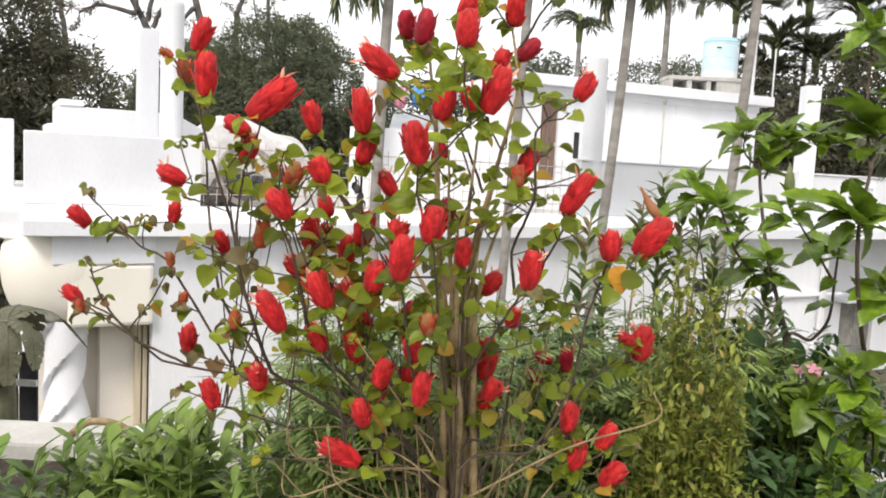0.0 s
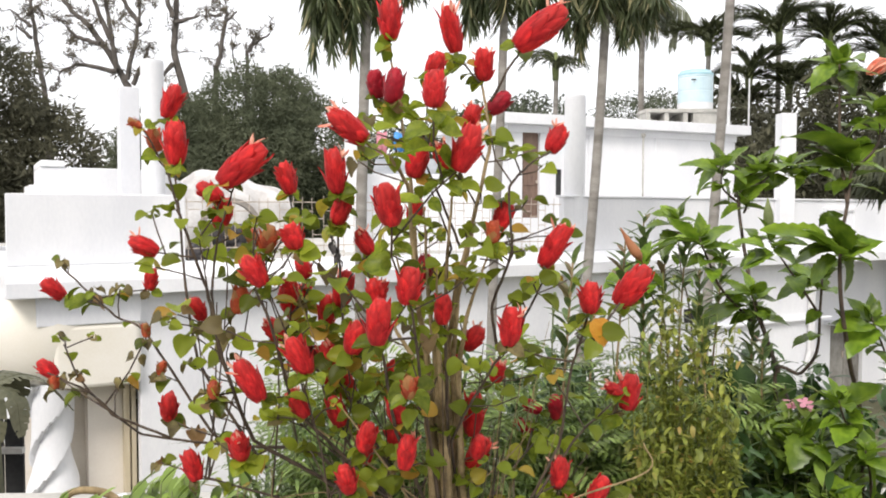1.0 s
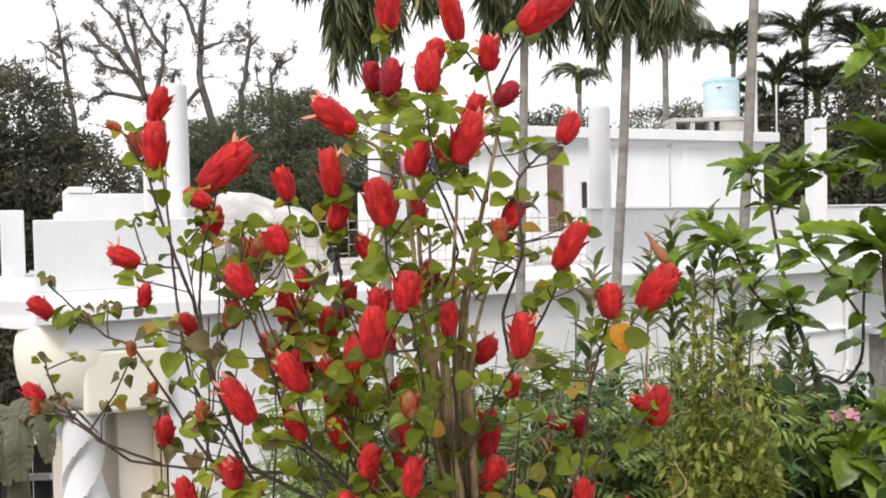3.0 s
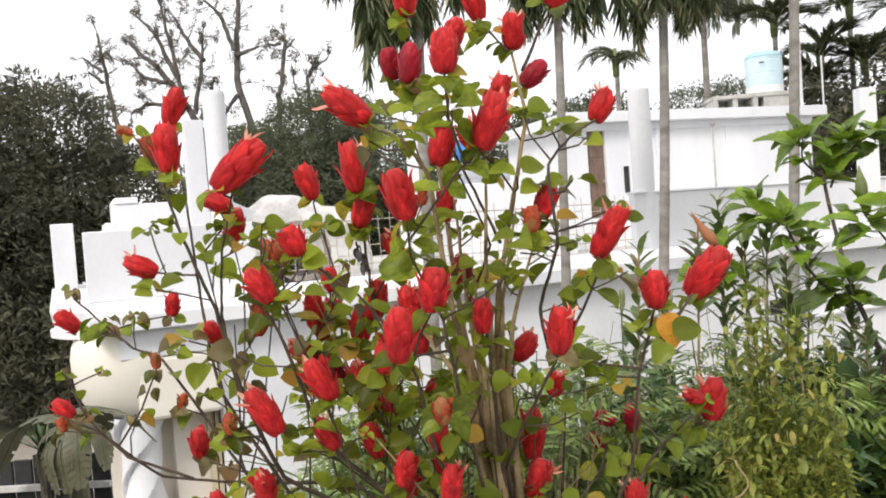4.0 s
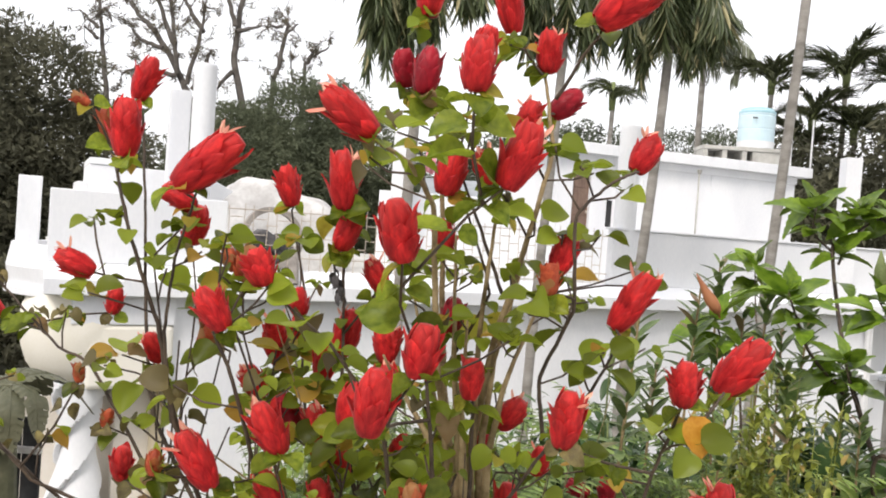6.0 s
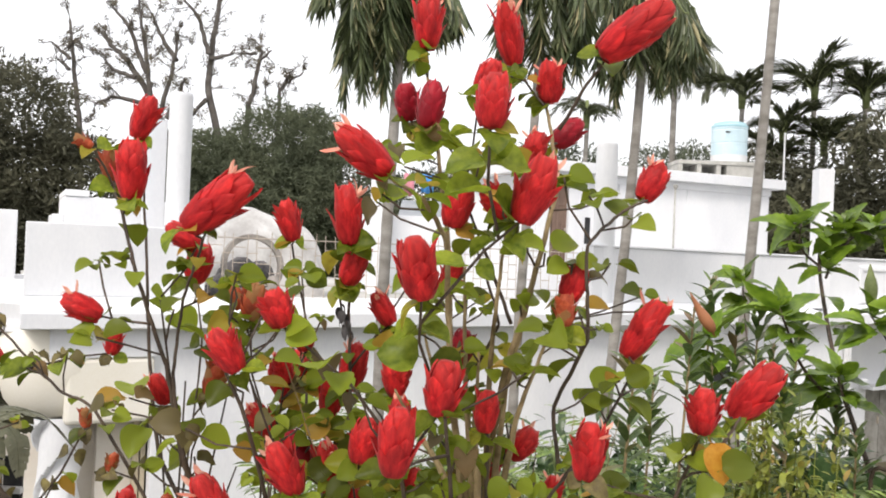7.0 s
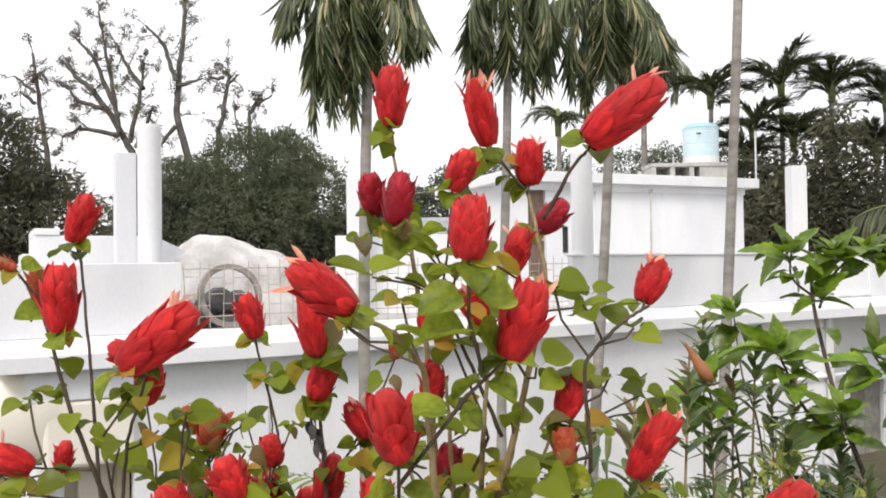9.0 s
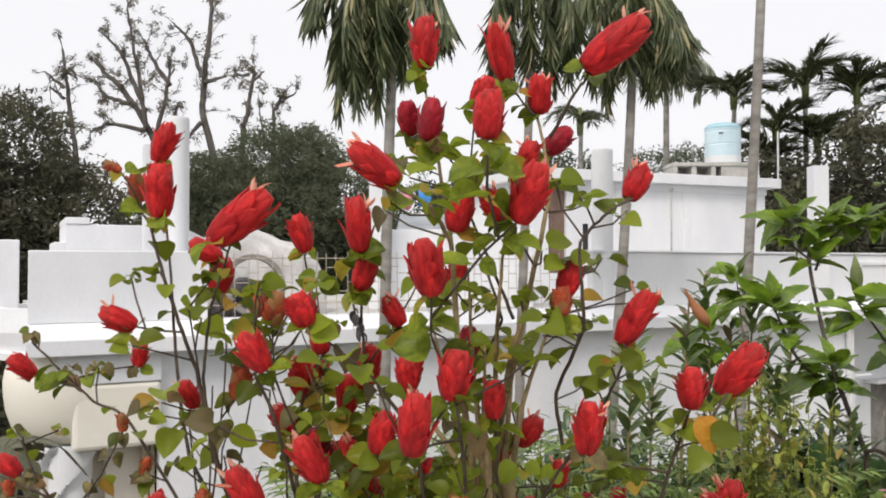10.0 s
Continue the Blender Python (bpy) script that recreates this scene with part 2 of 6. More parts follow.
class Geo:
    """Points and faces gathered for one mesh."""

    def __init__(self):
        self.v, self.f = [], []

    def box(self, x0, x1, y0, y1, z0, z1, m=None):
        n = len(self.v)
        for x, y, z in ((x0, y0, z0), (x1, y0, z0), (x1, y1, z0), (x0, y1, z0), (x0, y0, z1), (x1, y0, z1), (x1, y1, z1), (x0, y1, z1)):
            p = Vector((x, y, z))
            self.v.append(tuple(m @ p if m else p))
        self.f += [tuple(n + i for i in q) for q in ((3, 2, 1, 0), (4, 5, 6, 7), (0, 1, 5, 4), (1, 2, 6, 5), (2, 3, 7, 6), (3, 0, 4, 7))]
        return self

    def prism(self, outline, y0, y1):
        """An outline in x and z, drawn out along y."""
        n, k = len(self.v), len(outline)
        self.v += [(x, y0, z) for x, z in outline] + [(x, y1, z) for x, z in outline]
        self.f += [tuple(range(n, n + k)), tuple(range(n + 2 * k - 1, n + k - 1, -1))]
        self.f += [(n + i, n + k + i, n + k + (i + 1) % k, n + (i + 1) % k) for i in range(k)]
        return self

    def tube(self, points, radii, sides=6, cap=True):
        pts = [Vector(p) for p in points]
        if not hasattr(radii, "__len__"):
            radii = [radii] * len(pts)
        n = len(self.v)
        side = None
        for i, p in enumerate(pts):
            way = (pts[min(i + 1, len(pts) - 1)] - pts[max(i - 1, 0)])
            way = way.normalized() if way.length > 1e-9 else Vector((0, 0, 1))
            if side is None:
                side = way.orthogonal().normalized()
            else:
                side = (side - way * side.dot(way))
                side = side.normalized() if side.length > 1e-6 else way.orthogonal().normalized()
            other = way.cross(side)
            for k in range(sides):
                a = 2 * math.pi * k / sides
                self.v.append(tuple(p + (side * math.cos(a) + other * math.sin(a)) * radii[i]))
        for i in range(len(pts) - 1):
            for k in range(sides):
                a, b = n + i * sides + k, n + i * sides + (k + 1) % sides
                self.f.append((a, b, b + sides, a + sides))
        if cap:
            self.f.append(tuple(n + k for k in reversed(range(sides))))
            self.f.append(tuple(n + (len(pts) - 1) * sides + k for k in range(sides)))
        return self

    def lathe(self, profile, centre=(0, 0, 0), sides=24):
        """Rings of (radius, height) round an upright axis."""
        n, cx = len(self.v), Vector(centre)
        for r, z in profile:
            for k in range(sides):
                a = 2 * math.pi * k / sides
                self.v.append((cx.x + r * math.cos(a), cx.y + r * math.sin(a), cx.z + z))
        for i in range(len(profile) - 1):
            for k in range(sides):
                a, b = n + i * sides + k, n + i * sides + (k + 1) % sides
                self.f.append((a, b, b + sides, a + sides))
        self.f.append(tuple(n + k for k in reversed(range(sides))))
        self.f.append(tuple(n + (len(profile) - 1) * sides + k for k in range(sides)))
        return self

    def add(self, shape, m):
        """Another shape's points and faces, moved by m."""
        n = len(self.v)
        self.v += [tuple(m @ Vector(p)) for p in shape.v]
        self.f += [tuple(n + i for i in q) for q in shape.f]
        return self

    def mesh(self, name, mat, smooth=False):
        me = bpy.data.meshes.new(name)
        me.from_pydata(self.v, [], self.f)
        me.materials.append(mat)
        if smooth:
            me.shade_smooth()
        return me


def bevelled(me, width, segments=2):
    bm = bmesh.new()
    bm.from_mesh(me)
    sharp = [e for e in bm.edges if len(e.link_faces) == 2 and e.calc_face_angle() > 0.6]
    bmesh.ops.bevel(bm, geom=sharp, offset=width, segments=segments, affect="EDGES", profile=0.5)
    bm.to_mesh(me)
    bm.free()
    return me


def part(name, geo, mat, parent=None, label="", smooth=False, bevel=0.0, m=None):
    """One mesh object, under its thing or part."""
    me = geo if isinstance(geo, bpy.types.Mesh) else geo.mesh(name, mat, smooth)
    if bevel:
        bevelled(me, bevel)
    ob = new(name, me)
    if parent:
        ob.parent = parent
    if m is not None:
        ob.matrix_basis = m
    if label:
        tagged(ob, label)
    return ob


def thing(name, label, category, m=None, group="", kind=""):
    ob = new(name)
    ob.empty_display_size = 0.1
    if m is not None:
        ob.matrix_basis = m
    return tagged(ob, label, category, group, kind)


def structure(ob, label, category="structure"):
    return tagged(ob, label, category, kind="structure")


def smooth_line(points, steps=6):
    """A Catmull-Rom line through the points."""
    p = [Vector(q) for q in points]
    p = [2 * p[0] - p[1]] + p + [2 * p[-1] - p[-2]]
    line = []
    for i in range(1, len(p) - 2):
        for k in range(steps):
            t = k / steps
            a, b, c, d = p[i - 1], p[i], p[i + 1], p[i + 2]
            line.append(0.5 * (2 * b + (c - a) * t + (2 * a - 5 * b + 4 * c - d) * t * t + (3 * b - a - 3 * c + d) * t ** 3))
    line.append(p[-2])
    return line


def frame_of(base, way, up=(0, 0, 1), size=1.0):
    """A pose whose y runs along way and whose z lies near up."""
    y = Vector(way).normalized()
    x = y.cross(Vector(up))
    x = x.normalized() if x.length > 1e-5 else y.orthogonal().normalized()
    z = x.cross(y)
    m = Matrix((x, y, z)).transposed().to_4x4()
    return Matrix.Translation(base) @ m @ Matrix.Scale(size, 4)


def blade(length, width, segs=6, fold=0.25, curl=0.6, peak=0.45, teeth=0.0, wave=0.0, point=1.0, stalk=0.0, rng=random):
    """A leaf along y from the origin: two halves folded at the midrib, curling down along its length."""
    g = Geo()
    y = z = 0.0
    if stalk:
        y = stalk
    for i in range(segs + 1):
        s = i / segs
        ang = -curl * s
        if i:
            y += length / segs * math.cos(ang)
            z += length / segs * math.sin(ang)
        w = s ** (peak * 1.35) * (1 - s) ** (0.62 * point) * 1.75
        w = min(w, 1.02) * width / 2
        if 0 < i < segs:
            w *= 1 + teeth * (1 if i % 2 else -1)
        dz = wave * width * math.sin(s * 9 + width * 50)
        g.v += [(-w, y - abs(w) * 0.06, z + w * fold + dz), (0, y, z), (w, y - abs(w) * 0.06, z + w * fold - dz)]
    for i in range(segs):
        a = 3 * i
        g.f += [(a, a + 1, a + 4, a + 3), (a + 1, a + 2, a + 5, a + 4)]
    if stalk:
        n = len(g.v)
        g.v += [(-0.0008, 0, 0), (0.0008, 0, 0)]
        g.f.append((n, n + 1, 2, 0))
    return g


def round_leaf(width, cup, curl, point=0.0, stalk=0.14):
    """A nearly round leaf along y, one long: cupped across, curling down along its length."""
    g = Geo()
    y, z = stalk, 0.0
    rows = 8
    for i in range(rows + 1):
        s = i / rows
        if i:
            y += math.cos(curl * s) / rows
            z -= math.sin(curl * s) / rows
        w = 0.5 * width * max(0.0, math.sin(math.pi * s ** 0.82)) ** (0.55 + point * s)
        for v in (-1, -0.5, 0, 0.5, 1):
            lift = cup * w * (v * v - 0.18) + 0.03 * math.sin(7 * s + 3 * v)
            g.v.append((v * w, y - 0.07 * w * abs(v) * (1 - s), z + lift))
    for i in range(rows):
        for v in range(4):
            a = 5 * i + v
            g.f.append((a, a + 1, a + 6, a + 5))
    n = len(g.v)
    g.v += [(-0.012, 0, 0), (0.012, 0, 0)]
    g.f.append((n, n + 1, 3, 1))
    return g


def scatter(shape, places):
    """Many copies of one shape joined in one Geo, quickly."""
    g = Geo()
    base = np.array(shape.v)
    k = len(base)
    ms = np.array([np.array(m) for m in places]).reshape(-1, 4, 4)
    pts = np.einsum("nij,kj->nki", ms[:, :3, :3], base) + ms[:, None, :3, 3]
    g.v = pts.reshape(-1, 3).tolist()
    g.f = [tuple(i + n * k for i in q) for n in range(len(ms)) for q in shape.f]
    return g


def dart(rng, spread=1.0):
    while True:
        v = Vector((rng.uniform(-1, 1), rng.uniform(-1, 1), rng.uniform(-1, 1)))
        if 0.05 < v.length < 1:
            return v.normalized() * spread


# ---------------------------------------------------------------- ground and the terrace the camera stands on

GROUND = -2.6
g = Geo()
g.v, g.f = [(-900, -60, GROUND), (900, -60, GROUND), (900, 1600, GROUND), (-900, 1600, GROUND)], [(0, 1, 2, 3)]
structure(part("ground", g, M_GROUND), "brown garden earth with patchy grass around the houses", "ground")

g = Geo()
for i in range(25):
    x = -16.0 + 10.2 * i / 24
    g.v += [(x, 9.4 + 0.5 * noise.noise(Vector((x, 0.3, 0))), GROUND + 0.012), (x, 17.2 + 0.9 * noise.noise(Vector((x * 0.7, 5.3, 0))), GROUND + 0.012)]
g.f = [(2 * i, 2 * i + 2, 2 * i + 3, 2 * i + 1) for i in range(24)]
structure(part("road", g, M_LANE), "pale bare earth lane beside the white house", "road")

structure(part("floor", Geo().box(-7, 7, -6, 2.95, -0.2, 0), M_FLOOR), "grey cement floor of the roof terrace", "floor")
structure(part("wall_terrace", Geo().box(-7, 7, 2.72, 2.95, 0.002, 0.52), M_BLOCK, bevel=0.015), "low weathered cement terrace wall behind the plants", "wall")
structure(part("wall_house", Geo().box(-7, 7, -6.2, -6.0, -2.6, 3.0), M_WHITE), "white house wall behind the terrace", "wall")
structure(part("soil", Geo().box(-2.6, 2.6, 0.96, 2.72, 0.002, 0.46), M_SOIL), "dark earth filling the planting bed", "soil")
structure(part("wall_planter", Geo().box(-2.72, 2.72, 0.82, 0.96, 0.002, 0.50), M_CONCRETE, bevel=0.01), "low cement front wall of the planting bed", "wall")

# ---------------------------------------------------------------- the white house opposite: x runs along its front, y into it

HOUSE = pose(-4.15, 9.15, 0, 0, 0, math.degrees(math.atan(0.53)))


def wall_piece(name, geo, mat, label, category="wall", bevel=0.012, smooth=False):
    return structure(part(name, geo, mat, bevel=bevel, m=HOUSE, smooth=smooth), label, category)


g = Geo()
outline = [(0.0, 0.52), (0.0, 0.70), (0.30, 0.86), (0.62, 0.86), (0.62, 0.52)]
g.v = [(-0.36, y, z) for y, z in outline] + [(17.7, y, z) for y, z in outline]
g.f = [(4, 3, 2, 1, 0), (5, 6, 7, 8, 9)] + [(i, (i + 1) % 5, 5 + (i + 1) % 5, 5 + i) for i in range(5)]
wall_piece("trim_cornice", g, M_WHITE, "white projecting cornice ledge along the house front", "ledge")
wall_piece("floor_roof", Geo().box(-0.3, 17.7, 0.62, 9.0, 0.55, 0.80), M_FLOOR, "pale cement roof deck of the white house", "floor", 0)
wall_piece("wall_parapet_1", Geo().box(-0.34, 1.60, 0.30, 0.44, 0.862, 1.68), M_WHITE, "white rendered roof parapet panel")
wall_piece("wall_parapet_2", Geo().box(7.42, 17.5, 0.30, 0.44, 0.862, 1.71), M_WHITE, "long white rendered roof parapet with a thin coping")
wall_piece("trim_coping", Geo().box(7.40, 17.52, 0.27, 0.47, 1.712, 1.745), M_WHITE, "thin white coping on the roof parapet", "coping", 0.006)
wall_piece("wall_front", Geo().box(1.05, 13.50, 0.28, 0.5, GROUND, 0.52), M_WHITE, "white painted front wall below the cornice")
wall_piece("trim_pilaster", Geo().box(2.36, 2.62, 0.25, 0.279, GROUND, 0.515), M_WHITE, "shallow white pilaster on the front wall", "pilaster", 0.006)
wall_piece("beam", Geo().box(-0.06, 1.05, 0.16, 0.5, 0.18, 0.52), M_WHITE, "white porch beam under the cornice", "beam")
wall_piece("wall_recess", Geo().box(-0.3, 1.06, 0.98, 1.13, GROUND, 0.55), M_BEIGE, "shaded beige wall at the back of the porch")
wall_piece("wall_return", Geo().box(13.30, 13.50, 0.502, 1.30, GROUND, 0.52), M_WHITE, "white return wall of the recess at the house end")
wall_piece("wall_front_2", Geo().box(13.502, 17.5, 1.30, 1.50, -0.95, 0.52), M_WHITE, "white wall over the doorway at the house end")
wall_piece("wall_front_3", Geo().box(16.7, 17.5, 1.30, 1.50, GROUND, -0.952), M_WHITE, "white wall beside the doorway at the house end")
wall_piece("wall_front_4", Geo().box(13.502, 15.54, 1.30, 1.50, GROUND, -0.952), M_WHITE, "white wall beside the doorway at the house end")
wall_piece("trim_lintel", Geo().box(15.3, 17.0, 0.98, 1.299, -0.95, -0.88), M_WHITE, "thin white slab over the doorway", "slab", 0.008)
for k, (x0, x1, z0, z1) in enumerate(((13.75, 13.82, 0.90, 1.58), (14.72, 14.79, 0.90, 1.58), (13.822, 14.718, 1.51, 1.58), (13.822, 14.718, 0.90, 0.97))):
    wall_piece("trim_panel_%d" % (k + 1), Geo().box(x0, x1, 0.265, 0.299, z0, z1), M_WHITE, "raised white moulding round a parapet panel", "moulding", 0.005)
wall_piece("wall_recess_2", Geo().box(0.50, 1.049, 0.70, 0.979, GROUND, 0.519), M_BEIGE, "beige wall beside the porch column")
wall_piece("wall_side", Geo().box(17.5, 17.7, 0.28, 8.5, GROUND, 0.52), M_WHITE, "white side wall of the house")
wall_piece("wall_back", Geo().box(-0.3, 17.7, 8.5, 8.7, GROUND, 0.55), M_WHITE, "white back wall of the house")
wall_piece("wall_end", Geo().box(-0.3, -0.12, 1.9, 8.5, GROUND, 0.55), M_WHITE, "white end wall of the house")
wall_piece("trim_sunshade", Geo().box(10.4, 14.0, 0.20, 0.279, -0.60, -0.55), M_WHITE, "thin concrete sunshade slab over the lower windows", "sunshade", 0.01)

# the porch: cream round canopy, twisted column, door post
canopy = thing("porch_canopy", "thick rounded cream concrete porch canopy under the cornice", "canopy", HOUSE)
prof = [(0.28, -0.57), (0.43, -0.555), (0.56, -0.48), (0.655, -0.34), (0.715, -0.15), (0.74, 0.04), (0.745, 0.18), (0.72, 0.33), (0.66, 0.46), (0.60, 0.515)]
part("bowl", Geo().lathe(prof, (0.16, 0.90, 0), 56), M_CREAM, canopy, smooth=True)
part("front_panel", Geo().box(0.11, 1.048, 0.168, 0.62, -0.565, 0.178), M_CREAM, canopy, bevel=0.05)

column = thing("twisted_column", "white spiral-twisted porch column under the canopy", "column", HOUSE)
g = Geo()
turns, tall, sides = 60, 2.0, 72
for i in range(turns + 1):
    z = -0.52 - tall * i / turns
    s = i / turns
    r0 = 0.27 + 0.05 * math.cos(s * 7 + 0.6)
    for k in range(sides):
        a = 2 * math.pi * k / sides
        ledge = (1.5 * a / math.pi + s * 3.4) % 1.0
        r = r0 * (0.74 + 0.34 * min(1.0, ledge * 1.08) ** 0.8)
        g.v.append((0.10 + r * math.cos(a), 0.62 + r * math.sin(a), z))
for i in range(turns):
    for k in range(sides):
        a, b = i * sides + k, i * sides + (k + 1) % sides
        g.f.append((a, a + sides, b + sides, b))
part("shaft", g, M_WHITE, column)
part("plinth", Geo().box(-0.22, 0.50, 0.26, 0.98, GROUND + 0.002, -2.5), M_WHITE, column)
frame_post = thing("door_frame", "pale varnished door frame at the porch wall", "door frame", HOUSE)
part("post", Geo().box(0.90, 0.97, 0.60, 0.698, GROUND + 0.002, 0.17), M_YELLOWWOOD, frame_post)
part("post", Geo().box(0.99, 1.04, 0.56, 0.66, GROUND + 0.002, 0.17), M_YELLOWWOOD, frame_post)

# round balcony beside the parapet's end
g = Geo()
arc = [math.radians(a) for a in range(95, 272, 8)]
for z0, z1, r0, r1 in ((0.50, 1.02, 1.0, 0.88),):
    n = len(g.v)
    for a in arc:
        for r, z in ((r0, z0), (r0 + 0.05, 0.75), (r0, z1), (r1, z1), (r1, z0)):
            g.v.append((0.28 + r * math.cos(a), 1.35 + r * math.sin(a), z))
    for i in range(len(arc) - 1):
        for k in range(5):
            a, b = n + 5 * i + k, n + 5 * i + (k + 1) % 5
            g.f.append((a, b, b + 5, a + 5))
    g.f += [tuple(n + k for k in range(5)), tuple(n + 5 * (len(arc) - 1) + k for k in reversed(range(5)))]
wall_piece("wall_balcony", g, M_WHITE, "white curved balcony wall at the house corner", "wall", 0)
g = Geo().lathe([(0.9, 0.40), (1.06, 0.44), (1.06, 0.52), (0.9, 0.56)], (0.28, 1.35, 0), 40)
wall_piece("floor_balcony", g, M_WHITE, "white round balcony slab at the house corner", "slab", 0)
wall_piece("pillar_corner", Geo().box(-0.68, -0.42, 1.25, 1.50, 0.56, 1.82), M_WHITE, "short white square pillar at the balcony corner", "pillar")

# pillars and rooms standing on the roof
def pillar(name, geo, label, m=HOUSE):
    return structure(part(name, geo, M_WHITE, m=m, smooth=False, bevel=0.008), label, "pillar")


pillar("pillar_round_1", Geo().lathe([(0.145, 0.80), (0.142, 3.36), (0.135, 3.40)], (1.36, 1.0, 0), 28), "white round unfinished roof pillar")
pillar("pillar_square_1", Geo().box(1.02, 1.27, 1.42, 1.66, 0.80, 3.10), "white square unfinished roof pillar")
wall_piece("wall_stairhead", Geo().prism([(0.12, 0.80), (2.05, 0.80), (2.05, 1.84), (1.60, 2.06), (0.12, 2.06)], 2.1, 3.6), M_WHITE, "low white masonry box on the roof")
wall_piece("wall_stairhead_top", Geo().box(0.12, 0.42, 2.08, 3.62, 2.062, 2.15), M_WHITE, "white raised end block on the masonry box")
wall_piece("wall_stairhead_foot", Geo().box(-0.02, 0.12, 2.1, 3.4, 0.80, 1.82), M_WHITE, "white step beside the masonry box")

pillar("pillar_round_2", Geo().lathe([(0.17, 0.80), (0.168, 3.30), (0.16, 3.34)], (2.47, 13.15, 0), 28), "white round roof pillar before the roof room", None)
pillar("pillar_square_2", Geo().box(6.64, 6.92, 15.0, 15.28, 0.80, 3.31), "white square roof pillar beyond the long parapet", None)
pillar("pillar_square_3", Geo().box(-1.24, -1.03, 13.5, 13.7, 0.80, 3.02), "slim white square pillar at the far roof edge", None)
structure(part("wall_far_parapet", Geo().box(-1.5, 1.5, 14.2, 14.35, 0.80, 2.12), M_WHITE, bevel=0.01), "white parapet at the far edge of the roof", "wall")

# the roof room with its slab, panels, door, water tank
ROOM = pose(1.62, 15.25, 0, 0, 0, math.degrees(math.atan2(2.15, 5.33)))


def room_piece(name, geo, mat, label, category, bevel=0.01):
    return structure(part(name, geo, mat, m=ROOM, bevel=bevel), label, category)


g = Geo()
g.box(0.12, 0.42, 0.2, 0.38, 0.80, 3.12)
g.box(0.42, 0.80, 0.2, 0.38, 3.02, 3.12)
g.box(0.42, 0.80, 0.2, 0.38, 0.80, 1.36)
g.box(0.80, 5.62, 0.2, 0.38, 0.80, 3.12)
room_piece("wall_room", g, M_WHITE, "white front wall of the roof room with a doorway", "wall", 0)
room_piece("wall_room_back", Geo().box(0.12, 5.62, 3.0, 3.18, 0.80, 3.12), M_WHITE, "white back wall of the roof room", "wall", 0)
room_piece("wall_room_side_1", Geo().box(0.12, 0.3, 0.38, 3.0, 0.80, 3.12), M_WHITE, "white side wall of the roof room", "wall", 0)
room_piece("wall_room_side_2", Geo().box(5.44, 5.62, 0.38, 3.0, 0.80, 3.12), M_WHITE, "white side wall of the roof room", "wall", 0)
room_piece("roof_room", Geo().box(-0.12, 5.86, -0.02, 3.4, 3.122, 3.32), M_WHITE, "flat white concrete roof slab of the roof room", "roof")
room_piece("trim_room_band", Geo().box(0.10, 5.64, 0.165, 0.199, 2.98, 3.12), M_WHITE, "white band under the roof slab", "trim", 0.005)
for k, x in enumerate((1.9, 3.5, 5.15)):
    room_piece("trim_room_pilaster_%d" % (k + 1), Geo().box(x, x + 0.16, 0.17, 0.199, 0.80, 2.978), M_WHITE, "shallow white pilaster on the roof room wall", "pilaster", 0.004)
door = thing("door_1", "closed brown wooden door in the roof room wall", "door", ROOM, kind="structure")
part("door_leaf", Geo().box(0.421, 0.799, 0.27, 0.31, 1.362, 3.018), M_DOOR, door)
for z in (1.45, 1.98, 2.50):
    part("panel", Geo().box(0.48, 0.74, 0.255, 0.269, z, z + 0.42), M_DOOR, door, bevel=0.006)
part("door_handle", Geo().box(0.75, 0.78, 0.245, 0.268, 2.02, 2.08), M_RUST, door)
slot = thing("room_vent", "small dark slot vent in the roof room wall", "vent", ROOM)
part("opening", Geo().box(1.16, 1.27, 0.185, 0.198, 1.80, 2.30), M_DARK, slot)

spout_pipe = thing("drain_pipe", "thin grey rainwater pipe on the roof room wall", "drain pipe")
part("pipe", Geo().tube([(4.40, 16.17, 0.85), (4.40, 16.17, 2.93)], 0.017, 10), M_BLOCK, spout_pipe, smooth=True)
part("hopper", Geo().lathe([(0.022, 0.0), (0.045, 0.05), (0.045, 0.09)], (4.40, 16.17, 2.93), 12), M_BLOCK, spout_pipe)

tank = thing("water_tank", "pale blue and white plastic water tank on the roof room", "water tank")
T0 = (6.15, 18.35, 3.74)
part("body", Geo().lathe([(0.375, 0.0), (0.385, 0.02), (0.385, 0.16)], T0, 36), M_TANKWHITE, tank, "white lower part")
part("body", Geo().lathe([(0.383, 0.162), (0.383, 0.40), (0.377, 0.415), (0.377, 0.43), (0.383, 0.445), (0.383, 0.70), (0.372, 0.715), (0.383, 0.73), (0.383, 0.80), (0.36, 0.83)], T0, 36), M_TANK, tank, "pale blue upper part")
part("band", Geo().lathe([(0.386, 0.765), (0.389, 0.79), (0.386, 0.815)], T0, 36), M_TANKLID, tank, "turquoise rim")
part("lid", Geo().lathe([(0.35, 0.832), (0.34, 0.87), (0.26, 0.895), (0.05, 0.90)], T0, 28), M_TANKLID, tank, "turquoise flat lid")
part("mark", Geo().box(5.93, 6.03, 17.955, 17.964, 4.36, 4.39), M_DARK, tank)
wall_b = thing("block_stand", "grey hollow concrete block stand under the water tank", "block stand")
for x, w in ((4.95, 0.10), (5.36, 0.10), (5.78, 0.10), (6.0, 0.66)):
    part("block", Geo().box(x, x + w, 18.0, 18.6, 3.322, 3.66), M_BLOCK, wall_b, bevel=0.008)
part("slab", Geo().box(4.93, 6.68, 17.97, 18.75, 3.662, 3.74), M_BLOCK, wall_b, bevel=0.01)
part("backing", Geo().box(4.95, 6.6, 18.62, 18.72, 3.322, 3.66), M_BLOCK, wall_b)
